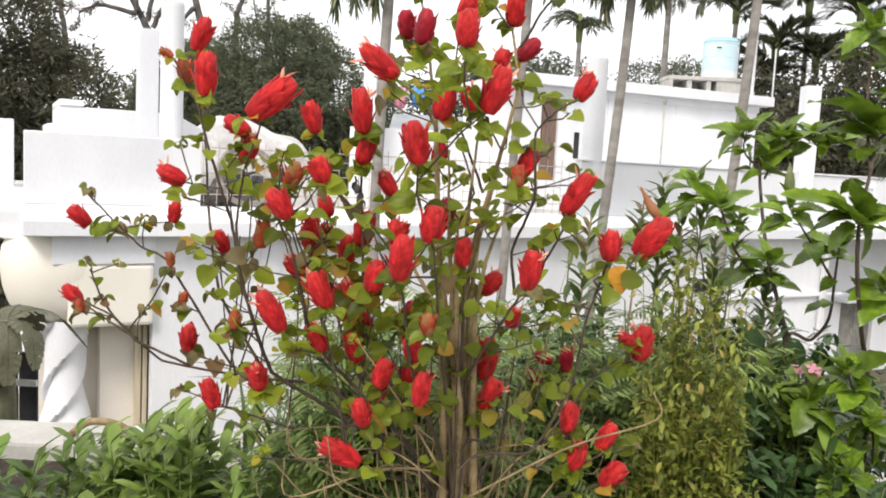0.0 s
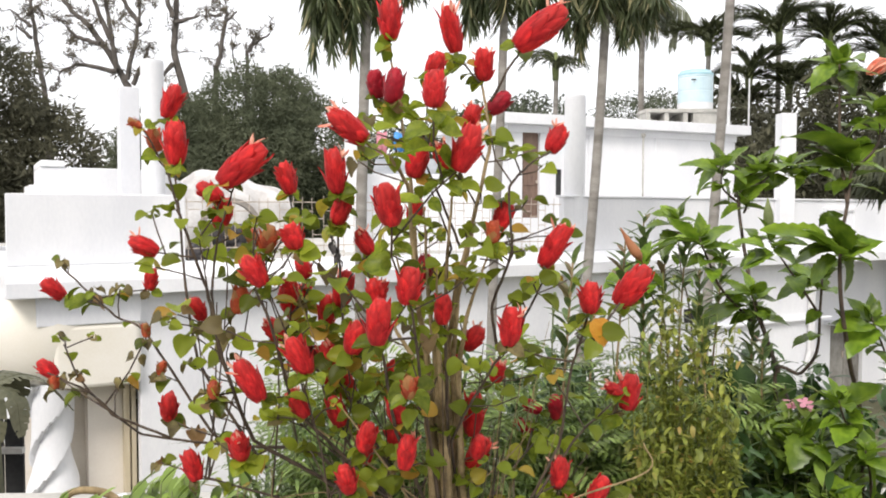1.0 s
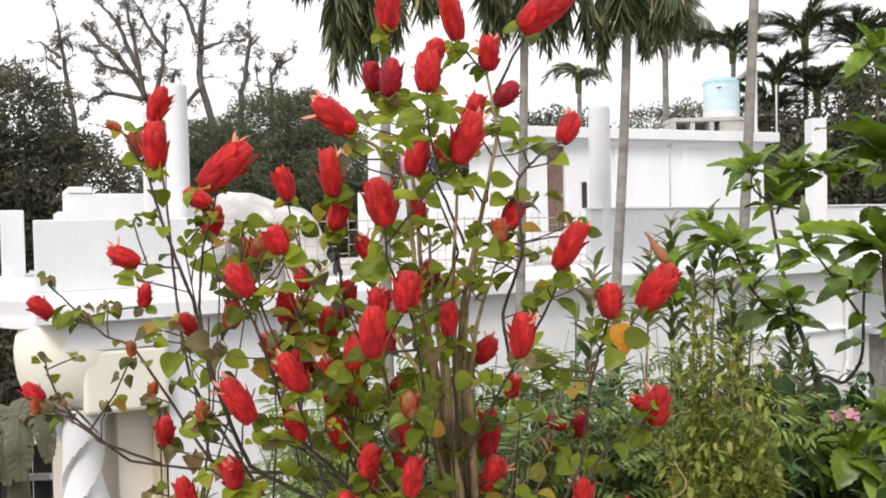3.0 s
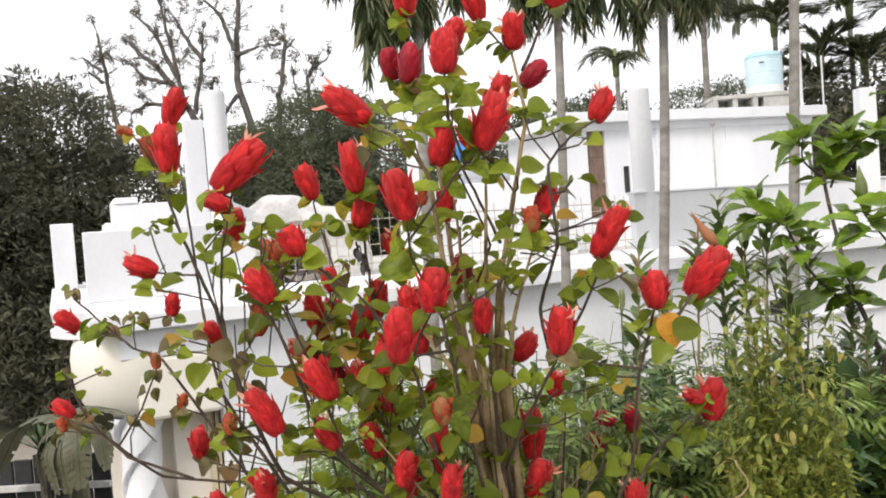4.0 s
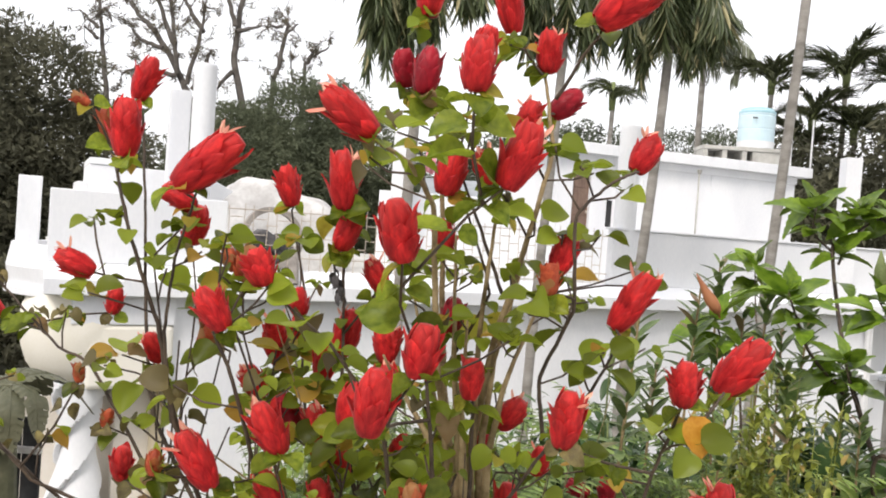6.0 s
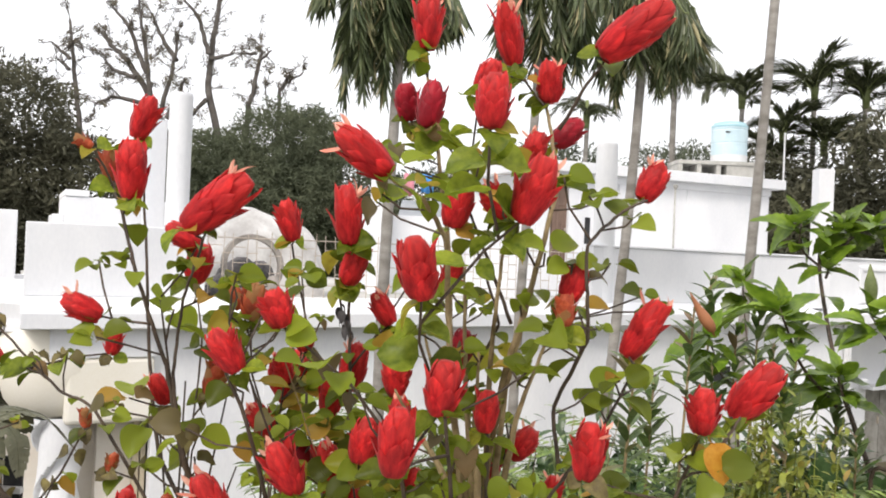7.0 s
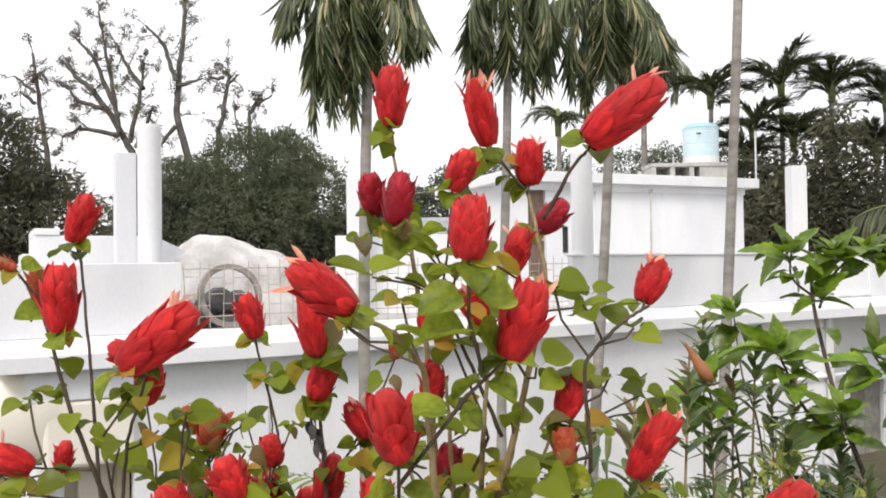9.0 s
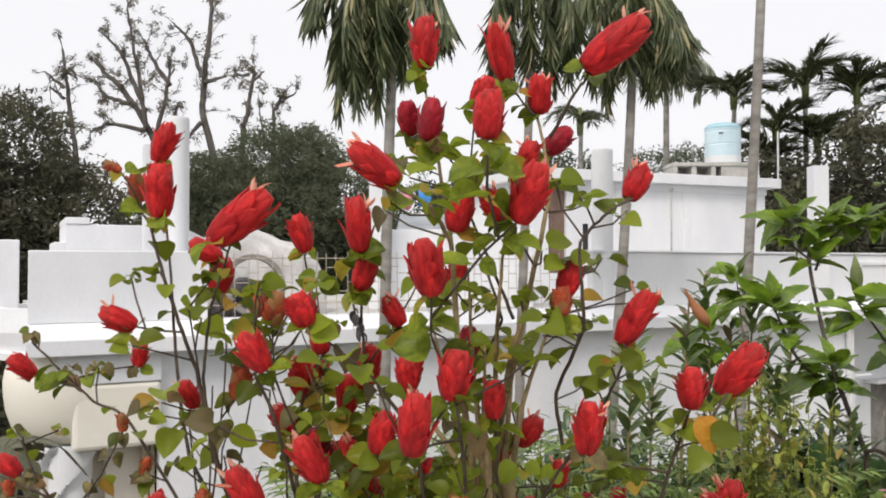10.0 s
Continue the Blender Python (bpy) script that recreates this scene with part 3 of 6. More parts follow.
pipe = thing("water_pipe", "white plastic pipe standing beside the water tank", "pipe")
part("riser", Geo().tube([(6.78, 18.0, 3.32), (6.78, 18.0, 4.92), (6.84, 18.0, 4.97), (6.95, 18.0, 4.97)], 0.035, 10), M_PVC, pipe)
part("vent", Geo().tube([(7.25, 18.05, 3.32), (7.25, 18.05, 4.42)], 0.02, 8), M_PVC, pipe)

# rebar grille between the parapets: each bar a part
grille = thing("rebar_grille", "thin rusty rebar grille along the roof edge", "grille", HOUSE)
rng = random.Random(4)
xs = [1.66 + 0.148 * k for k in range(39)]
bar = Geo().tube([(0, 0, 0), (0, 0, 0.9)], 0.0048, 6).mesh("bar", M_RUST)
for x in xs:
    part("bar", bar, M_RUST, grille, m=pose(x, 0.40 + rng.uniform(-0.02, 0.02), 0.80 + rng.uniform(-0.06, 0.02), rng.uniform(-2, 2), rng.uniform(-2, 2)))
for z in (1.02, 1.60):
    part("rail", Geo().tube([(1.60, 0.40, z), (4.5, 0.41, z + 0.01), (7.44, 0.40, z)], 0.007, 6), M_RUST, grille)
tie = Geo().tube([(0, 0, 0), (0.148, 0, 0)], 0.006, 6).mesh("tie", M_RUST)
for k, x in enumerate(xs[:-1]):
    for z in ((1.16, 1.40) if k % 2 else (1.28, 1.50)):
        part("tie", tie, M_RUST, grille, m=pose(x, 0.40, z + rng.uniform(-0.015, 0.015)))

hoop = thing("wooden_hoop", "large grey-brown round hoop leaning at the roof edge", "hoop", HOUSE)
g = Geo()
for i in range(48):
    a = 2 * math.pi * i / 48
    for r, y in ((0.40, 0.52), (0.40, 0.62), (0.33, 0.62), (0.33, 0.52)):
        g.v.append((2.26 + r * math.cos(a), y + 0.08 * (math.sin(a) + 1), 1.26 + r * math.sin(a)))
for i in range(48):
    for k in range(4):
        a, b = 4 * i + k, 4 * i + (k + 1) % 4
        c = (4 * (i + 1)) % 192
        g.f.append((a, b, c + (k + 1) % 4, c + k))
part("rim", g, M_GREYWOOD, hoop, bevel=0.008)
spout = thing("drain_spout", "short grey drain spout on the cornice ledge", "spout", HOUSE)
part("pipe", Geo().tube([(2.44, 0.33, 1.10), (2.42, 0.16, 0.95), (2.40, 0.05, 0.80), (2.40, 0.02, 0.72)], [0.07, 0.065, 0.06, 0.06], 12), M_GREYWOOD, spout)

# the sheet-covered heap and dark scrap behind the grille
heap = thing("covered_heap", "rounded heap under a dirty white sheet on the roof", "covered heap", HOUSE)
g = Geo()
nu, nv = 44, 16
for j in range(nv + 1):
    for i in range(nu):
        a = 2 * math.pi * i / nu
        s = j / nv
        fold = 1 + 0.05 * math.sin(a * 7 + s * 3) + 0.04 * math.sin(a * 13 - s * 5) + 0.16 * noise.noise(Vector((math.cos(a) * 1.6, math.sin(a) * 1.6, s * 2.5)))
        r = math.cos(s * math.pi / 2) ** 0.62 * fold
        lean = 1 - 0.20 * r * math.cos(a) + 0.10 * noise.noise(Vector((2.2 * r * math.cos(a), 2.2 * r * math.sin(a), 4.0)))
        g.v.append((2.78 + 1.10 * r * math.cos(a), 2.35 + 0.80 * r * math.sin(a), 0.802 + 1.20 * math.sin(s * math.pi / 2) ** 0.9 * (lean if s > 0 else 1)))
for j in range(nv):
    for i in range(nu):
        a, b = j * nu + i, j * nu + (i + 1) % nu
        g.f.append((a, b, b + nu, a + nu))
part("sheet", g, M_TARP, heap, smooth=True)
part("knot", Geo().box(2.60, 2.78, 2.25, 2.42, 1.92, 2.02), M_TARP, heap, bevel=0.02)
scrap = thing("scrap_pile", "dark pile of scrap and cloth behind the hoop", "scrap", HOUSE)
for k in range(9):
    x, y, z = rng.uniform(1.75, 2.5), rng.uniform(0.85, 1.35), 0.80
    w = rng.uniform(0.1, 0.22)
    part("lump", Geo().lathe([(w, 0), (w * 1.2, w * 0.5), (w * 0.9, w * 1.2), (w * 0.3, w * 1.6)], (x, y, z + (0.22 if k > 5 else 0)), 9), M_DARKHEAP, scrap, smooth=True)

gate = thing("door_2", "grey-brown closed metal door at the house end", "door", HOUSE, kind="structure")
part("door_leaf", Geo().box(15.56, 16.11, 1.38, 1.42, GROUND + 0.002, -0.955), M_CONCRETE, gate)
part("door_leaf", Geo().box(16.13, 16.68, 1.38, 1.42, GROUND + 0.002, -0.955), M_CONCRETE, gate)
part("door_handle", Geo().box(16.05, 16.08, 1.35, 1.379, -1.75, -1.60), M_RUST, gate)

# plumbing and small box on the front wall, eave at the right end
mains = thing("drain_pipe", "white plastic drain pipe on the house wall", "drain pipe", HOUSE)
part("pipe", Geo().tube([(13.35, 0.22, 0.50), (13.35, 0.2, -1.2), (13.2, 0.2, -1.6), (13.2, 0.2, GROUND)], 0.05, 10), M_PVC, mains)
part("pipe", Geo().tube([(13.44, 0.22, 0.50), (13.44, 0.2, GROUND)], 0.04, 10), M_PVC, mains)
vent = thing("wall_vent", "small dark vent opening in the white wall", "vent", HOUSE)
part("frame", Geo().box(9.95, 10.42, 0.24, 0.279, -0.48, -0.16), M_WHITE, vent)
part("opening", Geo().box(10.0, 10.37, 0.225, 0.239, -0.44, -0.2), M_DARK, vent)

# distant sheds and clothes on a line
shed = thing("far_house", "low distant house with a grey metal roof", "house")
part("wall", Geo().box(-0.9, 1.3, 19.0, 21.4, GROUND + 0.002, 2.28), M_BEIGE, shed)
g = Geo()
g.v = [(-1.1, 18.7, 2.285), (1.5, 18.7, 2.285), (1.5, 20.2, 2.75), (-1.1, 20.2, 2.75), (1.5, 21.7, 2.285), (-1.1, 21.7, 2.285)]
g.f = [(0, 1, 2, 3), (3, 2, 4, 5), (0, 3, 5), (1, 4, 2), (0, 5, 4, 1)]
part("roof", g, M_SHEETROOF, shed)
part("window", Geo().box(-0.6, 0.2, 18.96, 18.998, 1.1, 1.8), M_DARK, shed)
line = thing("clothes_line", "thin line strung between pillars behind the roof", "clothes line")
part("wire", Geo().tube([(-1.14, 16.2, 2.9), (0.6, 16.3, 3.08), (2.4, 16.2, 3.14)], 0.006, 5), M_RUST, line)
part("post", Geo().tube([(-1.14, 16.2, GROUND), (-1.14, 16.2, 3.0)], 0.03, 6), M_GREYWOOD, line)
for x, w, hh, mat, lab in ((-0.86, 0.2, 0.42, M_PINK, "pink cloth hanging on the line"), (-0.52, 0.24, 0.36, M_BLUE, "bright blue cloth hanging on the line")):
    c = thing("hanging_cloth", lab, "cloth")
    g = Geo()
    for i in range(9):
        for zz in (3.02, 3.02 - hh):
            yy = 16.22 + 0.02 * math.sin(i * 1.7)
            g.v.append((x + w * i / 8, yy, zz + 0.02 * math.sin(i)))
    for i in range(8):
        g.f.append((2 * i, 2 * i + 1, 2 * i + 3, 2 * i + 2))
    me = g.mesh("cloth", mat, True)
    cloth = part("cloth", me, mat, c)
    cloth.modifiers.new("thickness", "SOLIDIFY").thickness = 0.006

# ---------------------------------------------------------------- trees

LEAFLET = blade(1.0, 0.40, 2, 0.25, 0.5, 0.5)


def crown_tree(name, label, base, lobes, count, leaf, mat, seed, trunk=0.22):
    """A broad tree: trunk, limbs into each lobe, and a crown of leaf tufts over uneven lobes."""
    r = random.Random(seed)
    tree = thing(name, label, "tree")
    fork = Vector((base[0], base[1], base[2] + 0.35 * (lobes[0][2] - base[2])))
    part("trunk", Geo().tube(smooth_line([base, (base[0] + 0.1, base[1], (base[2] + fork.z) / 2), fork]), [trunk * 1.3] + [trunk] * 12, 10), M_BARK, tree)
    places = []
    total = sum(b[3] ** 2 for b in lobes)
    for lx, ly, lz, lr in lobes:
        c = Vector((lx, ly, lz))
        part("limb", Geo().tube(smooth_line([fork, (fork + c) / 2 + dart(r, 0.3), c]), [trunk * (0.7 - 0.045 * i) for i in range(13)], 7), M_BARK, tree)
        for k in range(int(count * lr * lr / total / 9)):
            d = dart(r)
            bump = 1 + 0.22 * noise.noise(d * 2.3 + c) + 0.12 * noise.noise(d * 6 + c)
            tuft = c + d * lr * bump * r.uniform(0.72, 1.02)
            for q in range(9):
                way = (d * 0.8 + dart(r, 1.0) + Vector((0, 0, -0.35))).normalized()
                places.append(frame_of(tuft + dart(r, leaf * 0.8), way, dart(r), leaf * r.uniform(0.7, 1.3)))
    tagged(part("crown", scatter(LEAFLET, places), mat, tree), kind="stuff")
    return tree


crown_tree("mango_tree", "large dark broad-leaved tree beside the white house", (-12.5, 21, GROUND),
           [(-11.3, 20.5, 3.7, 2.2), (-13.6, 20, 3.9, 2.5), (-9.8, 20.8, 2.4, 1.9), (-12.2, 19.4, 1.6, 2.4), (-14.6, 19.5, 1.4, 2.6), (-9.9, 20.4, 0.6, 1.8), (-16.6, 21, 2.2, 2.6), (-11.2, 19.4, -0.6, 1.7)], 110000, 0.20, M_MANGO, 2)
crown_tree("round_tree", "dense round-crowned green tree behind the roof", (-5.3, 26.5, GROUND),
           [(-5.3, 26, 4.1, 1.9), (-6.9, 26, 3.2, 1.6), (-3.7, 26, 3.2, 1.7), (-5.2, 25.2, 2.3, 2.2), (-7.6, 26.4, 1.7, 1.7), (-2.8, 26.2, 1.8, 1.6), (-4.4, 26.6, 4.7, 1.2), (-8.5, 26.4, 2.9, 1.5), (-7.6, 26.2, 3.9, 1.2), (-9.2, 26.6, 1.4, 1.6)], 150000, 0.145, M_ROUNDTREE, 3)
crown_tree("garden_tree", "low dark green tree behind the palms", (-1.2, 30, GROUND), [(-1.0, 30, 2.6, 1.9), (1.2, 30.5, 3.4, 1.8), (-2.6, 30, 1.6, 1.6), (2.8, 30, 3.6, 1.9), (4.4, 30.4, 4.0, 1.7)], 26000, 0.22, M_FAR, 5)

crown_tree("garden_tree", "hazy grey-green tree behind the roof room", (6.6, 32, GROUND), [(4.4, 32, 3.9, 1.5), (6.3, 32.3, 3.6, 1.6), (8.3, 32, 4.2, 1.9), (9.8, 32.4, 4.6, 1.7), (7.4, 31.6, 2.2, 1.8), (5.2, 31.8, 2.2, 1.6)], 26000, 0.17, M_FAR, 6)


def bare_tree(label, seed, limbs, rad, leafy):
    """A thin half-bare tree; limbs: lines in x and z through its fork, the first one being its trunk."""
    r = random.Random(seed)
    tree = thing("bare_tree", label, "tree", group="sparse trees")
    wood, leaves = Geo(), []

    def twig(p, way, length, thick, depth):
        pts = [p]
        for i in range(4):
            way = (way + dart(r, 0.28) + Vector((0, 0, 0.05))).normalized()
            pts.append(pts[-1] + way * length / 4)
        wood.tube(pts, [thick * (1 - 0.15 * i) for i in range(5)], 4)
        for q in pts[1:]:
            if r.random() < leafy:
                for c in range(r.randint(4, 9)):
                    leaves.append(frame_of(q + dart(r, r.uniform(0.02, 0.13)), dart(r) + Vector((0, 0, -0.3)), dart(r), r.uniform(0.08, 0.17)))
        if depth:
            for k in range(2):
                twig(pts[r.randint(1, 4)], (way + dart(r, 0.8)).normalized(), length * r.uniform(0.5, 0.75), thick * 0.7, depth - 1)

    for n, limb in enumerate(limbs):
        line = smooth_line([(x, 31.0 + 0.12 * i * (-1) ** n, z) for i, (x, z) in enumerate(limb)], 6)
        k = len(line) - 1
        r0 = rad if n == 0 else 0.62 * rad
        line = [p + dart(r, 0.03) if 0 < i < k else p for i, p in enumerate(line)]
        wood.tube(line, [max(0.018, r0 * (1 - 0.62 * i / k)) for i in range(k + 1)], 7)
        for i in range(k // 3 if n == 0 else 2, k + 1):
            if r.random() < 0.75:
                ahead = (line[i] - line[i - 1]).normalized()
                twig(line[i], (ahead * 0.7 + dart(r, 0.9)).normalized(), r.uniform(0.28, 0.7), 0.022, 1 if i < k - 2 else 2)
    part("trunk", wood, M_BAREWOOD, tree)
    tagged(part("crown", scatter(LEAFLET, leaves), M_SPARSE, tree), kind="stuff")


bare_tree("slender half-bare tree against the white sky", 11, (
    ((-13.8, GROUND), (-13.9, 4.2), (-14.2, 6.9), (-14.5, 8.6), (-14.7, 9.8)), ((-14.4, 8.2), (-15.1, 8.8)), ((-14.4, 7.8), (-15.0, 8.3)), ((-14.5, 8.6), (-14.1, 8.9), (-13.8, 8.4))), 0.13, 0.18)
bare_tree("tall spreading half-bare tree with drying leaves", 12, (
    ((-10.3, GROUND), (-10.6, 4.6), (-11.3, 6.7), (-12.4, 8.3), (-13.0, 8.8), (-13.5, 9.4)), ((-11.3, 6.7), (-11.5, 8.4), (-11.7, 9.7), (-11.9, 11.1)), ((-11.5, 7.8), (-12.3, 9.5), (-13.0, 10.3)),
    ((-10.9, 6.3), (-10.5, 8.0), (-10.3, 9.2)), ((-10.4, 8.3), (-11.1, 9.3), (-11.5, 10.1)), ((-11.3, 6.6), (-12.6, 6.8), (-13.3, 6.5)), ((-11.9, 7.6), (-12.8, 7.9), (-13.2, 8.3)), ((-10.7, 6.1), (-10.2, 7.0), (-10.0, 7.6))), 0.16, 0.62)
bare_tree("tall half-bare tree with a forked top", 13, (
    ((-8.6, GROUND), (-8.7, 4.8), (-9.2, 7.3), (-9.2, 8.6), (-9.1, 9.9), (-9.0, 11.2), (-9.1, 12.0)), ((-9.2, 8.6), (-9.6, 9.9), (-10.2, 10.6)), ((-9.1, 8.4), (-8.3, 8.7)), ((-9.2, 6.9), (-9.7, 6.2))), 0.16, 0.35)
bare_tree("slender half-bare tree against the white sky", 14, (
    ((-7.8, GROUND), (-7.7, 5.7), (-7.5, 7.4), (-7.3, 8.7), (-7.4, 9.1)), ((-7.3, 8.4), (-6.8, 8.8)), ((-7.4, 8.7), (-8.0, 8.7))), 0.12, 0.5)
bare_tree("small half-bare tree behind the round tree", 17, (
    ((-6.5, GROUND), (-6.5, 6.3), (-6.4, 7.5), (-5.7, 8.1)), ((-6.5, 5.6), (-6.8, 6.3), (-7.0, 7.8)), ((-6.4, 7.5), (-6.2, 7.9))), 0.09, 0.45)


def frond(length, droop, leaflet, r, count=46, hang=0.6, lift=0.75):
    """A feather frond along y: its rachis, and leaflets on both sides that hang down."""
    rib, leaves = Geo(), []
    pts = []
    y = z = 0.0
    ang = lift
    for i in range(15):
        pts.append((0, y, z))
        ang -= droop / 14
        y += length / 14 * math.cos(ang)
        z += length / 14 * math.sin(ang)
    rib.tube(pts, [0.02 * (1 - i / 16) + 0.003 for i in range(15)], 5)
    for k in range(count):
        s = 0.12 + 0.86 * k / count
        i = min(13, int(s * 14))
        p = Vector(pts[i]).lerp(Vector(pts[i + 1]), s * 14 - i)
        along = (Vector(pts[i + 1]) - Vector(pts[i])).normalized()
        for side in (-1, 1):
            if hang < 0:    # stiff leaflets that stand up from the rib like an open fan
                way = Vector((side * r.uniform(0.15, 0.6), 0, 0)) + along * r.uniform(0.5, 0.9) + Vector((0, 0, -hang * r.uniform(0.5, 1.6)))
                reach = 0.75 + 0.4 * s
            else:
                way = Vector((side * r.uniform(0.5, 0.9), 0, 0)) + along * r.uniform(0.35, 0.7) + Vector((0, 0, -hang * r.uniform(0.6, 1.5)))
                reach = 0.55 + 0.9 * math.sin(math.pi * min(1, s * 0.95))
            leaves.append(frame_of(p, way, (0, 0, 1), leaflet * reach * r.uniform(0.8, 1.1)))
    return rib, leaves


STRIP = blade(1.0, 0.078, 4, 0.5, 0.7, 0.35)
WIDESTRIP = blade(1.0, 0.095, 3, 0.4, 0.5, 0.35)


def palm(label, base, top, trunk, fronds, length, seed, hang=0.7, droop=2.6, lift=0.75, sides=9, leaf=0.5, mat=None):
    r = random.Random(seed)
    tree = thing("areca_palm", label, "palm tree", group="palms")
    b, t = Vector(base), Vector(top)
    pts, radii = [], []
    steps = 40
    for i in range(steps + 1):
        s = i / steps
        pts.append(b.lerp(t, s) + Vector((0.03 * math.sin(s * 5 + seed), 0.02 * math.sin(s * 4), 0)))
        radii.append(trunk * (1.25 - 0.35 * s) * (1.02 if i % 2 else 1.0))
    part("trunk", Geo().tube(pts, radii, sides), M_TRUNK, tree, smooth=True)
    if fronds:
        sheath = Geo().tube([t, t + Vector((0, 0, 0.35)), t + Vector((0, 0, 0.8))], [trunk * 1.25, trunk * 1.5, trunk * 0.7], 9)
        part("crownshaft", sheath, M_GREENSTEM, tree, smooth=True)
    for k in range(fronds):
        rib, leaves = frond(length * r.uniform(0.65, 1.2), droop * r.uniform(0.7, 1.2), leaf, r, hang=hang, lift=lift * (r.uniform(0.55, 1.0) if mat == M_DARKFROND else r.uniform(0.7, 1.25)))
        m = Matrix.Translation(t + Vector((0, 0, r.uniform(0.1, 0.6)))) @ pose(0, 0, 0, r.uniform(-8, 8), 0, 360 * k / fronds + r.uniform(-14, 14))
        f = part("frond", scatter(WIDESTRIP if mat == M_DARKFROND else STRIP, leaves), mat or M_FROND, tree, m=m)
        part("rachis", rib, M_GREENSTEM, f)
    return tree


def skirt_palm(label, base, top, trunk, seed, sprays):
    """A slim palm whose old fronds arch out of the crown and hang round the trunk; sprays: azimuth, reach, drop of each."""
    r = random.Random(seed)
    tree = thing("areca_palm", label, "palm tree", group="palms")
    b, t = Vector(base), Vector(top)
    pts = [b.lerp(t, i / 40) + Vector((0.03 * math.sin(i / 8 + seed), 0.02 * math.sin(i / 10), 0)) for i in range(41)]
    part("trunk", Geo().tube(pts, [trunk * (1.22 - 0.008 * i) * (1.05 if i % 2 else 1.0) for i in range(41)], 10), M_TRUNK, tree, smooth=True)
    part("crownshaft", Geo().tube([t, t + Vector((0, 0, 0.35)), t + Vector((0, 0, 0.8))], [trunk * 1.3, trunk * 1.6, trunk * 0.7], 9), M_GREENSTEM, tree, smooth=True)
    for az, reach, drop in sprays:
        a = radians(az)
        out = Vector((math.cos(a), math.sin(a), 0))
        p0 = t + Vector((0, 0, r.uniform(0.15, 0.5)))
        way = smooth_line([p0, p0 + out * reach * 0.45 + Vector((0, 0, 0.22)), p0 + out * reach * 0.9 + Vector((0, 0, -0.12)), p0 + out * reach + Vector((0, 0, -0.45 * drop)), p0 + out * reach * 0.98 + Vector((0, 0, -drop))], 5)
        leaves = []
        n = 60
        for k in range(n):
            f = (0.16 + 0.83 * k / n) * (len(way) - 1)
            i = min(len(way) - 2, int(f))
            p = way[i].lerp(way[i + 1], f - i)
            along = (way[i + 1] - way[i]).normalized()
            for side in (-1, 1):
                cross = Vector((-out.y, out.x, 0)) * side
                d = cross * r.uniform(0.04, 0.34) + along * r.uniform(0.2, 0.5) + Vector((0, 0, -r.uniform(1.0, 1.8))) + out * r.uniform(-0.10, 0.25)
                leaves.append(frame_of(p, d, cross + dart(r, 0.5), (0.42 + 0.34 * math.sin(math.pi * k / n)) * r.uniform(0.7, 1.15)))
        f = part("frond", scatter(STRIP, leaves), M_FROND, tree)
        part("rachis", Geo().tube(way, [0.016 - 0.0006 * i for i in range(len(way))], 5), M_GREENSTEM, f)
    return tree


skirt_palm("slim grey-trunked palm with a ragged skirt of old fronds", (-0.72, 9.84, GROUND), (-0.64, 9.84, 4.45), 0.062, 21,
           ((178, 0.62, 1.25), (200, 0.42, 1.35), (160, 0.45, 1.20), (215, 0.60, 0.75), (188, 0.85, 0.25), (270, 0.16, 0.95), (95, 0.22, 0.9), (240, 0.25, 1.05), (-8, 0.60, 0.45), (20, 0.48, 0.55), (-45, 0.50, 0.35), (192, 0.30, 1.1), (182, 0.15, 1.25), (230, 0.18, 1.1), (10, 0.14, 1.0), (172, 0.62, 0.9), (150, 0.5, 0.6)))
skirt_palm("slim dark-trunked palm with drooping old fronds", (0.9, 10.44, GROUND), (1.03, 10.44, 4.55), 0.055, 22,
           ((182, 0.42, 1.15), (160, 0.36, 0.95), (-5, 0.48, 1.0), (30, 0.40, 1.15), (-40, 0.60, 0.6), (270, 0.2, 0.7), (90, 0.2, 0.8), (215, 0.5, 0.55), (0, 0.25, 1.0), (185, 0.22, 0.9)))
skirt_palm("slim grey-trunked palm with drooping old fronds", (2.06, 10.9, GROUND), (2.46, 10.98, 4.60), 0.062, 23,
           ((180, 0.82, 0.55), (196, 0.58, 0.90), (160, 0.34, 1.15), (210, 0.95, 0.25), (270, 0.2, 0.85), (80, 0.24, 0.95), (0, 0.52, 0.50), (-18, 0.36, 0.85), (24, 0.26, 1.05), (-40, 0.60, 0.3), (40, 0.62, 0.6), (245, 0.4, 0.8), (10, 0.70, 0.4), (185, 0.3, 0.8), (-5, 0.22, 0.9)))
palm("tall slim grey palm trunk reaching above the roof", (3.86, 11.3, GROUND), (4.62, 11.6, 10.2), 0.060, 9, 1.8, 24, hang=0.9, droop=2.6)
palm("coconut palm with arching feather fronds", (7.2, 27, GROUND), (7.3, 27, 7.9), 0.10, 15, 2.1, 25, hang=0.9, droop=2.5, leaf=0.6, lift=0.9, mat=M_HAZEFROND)
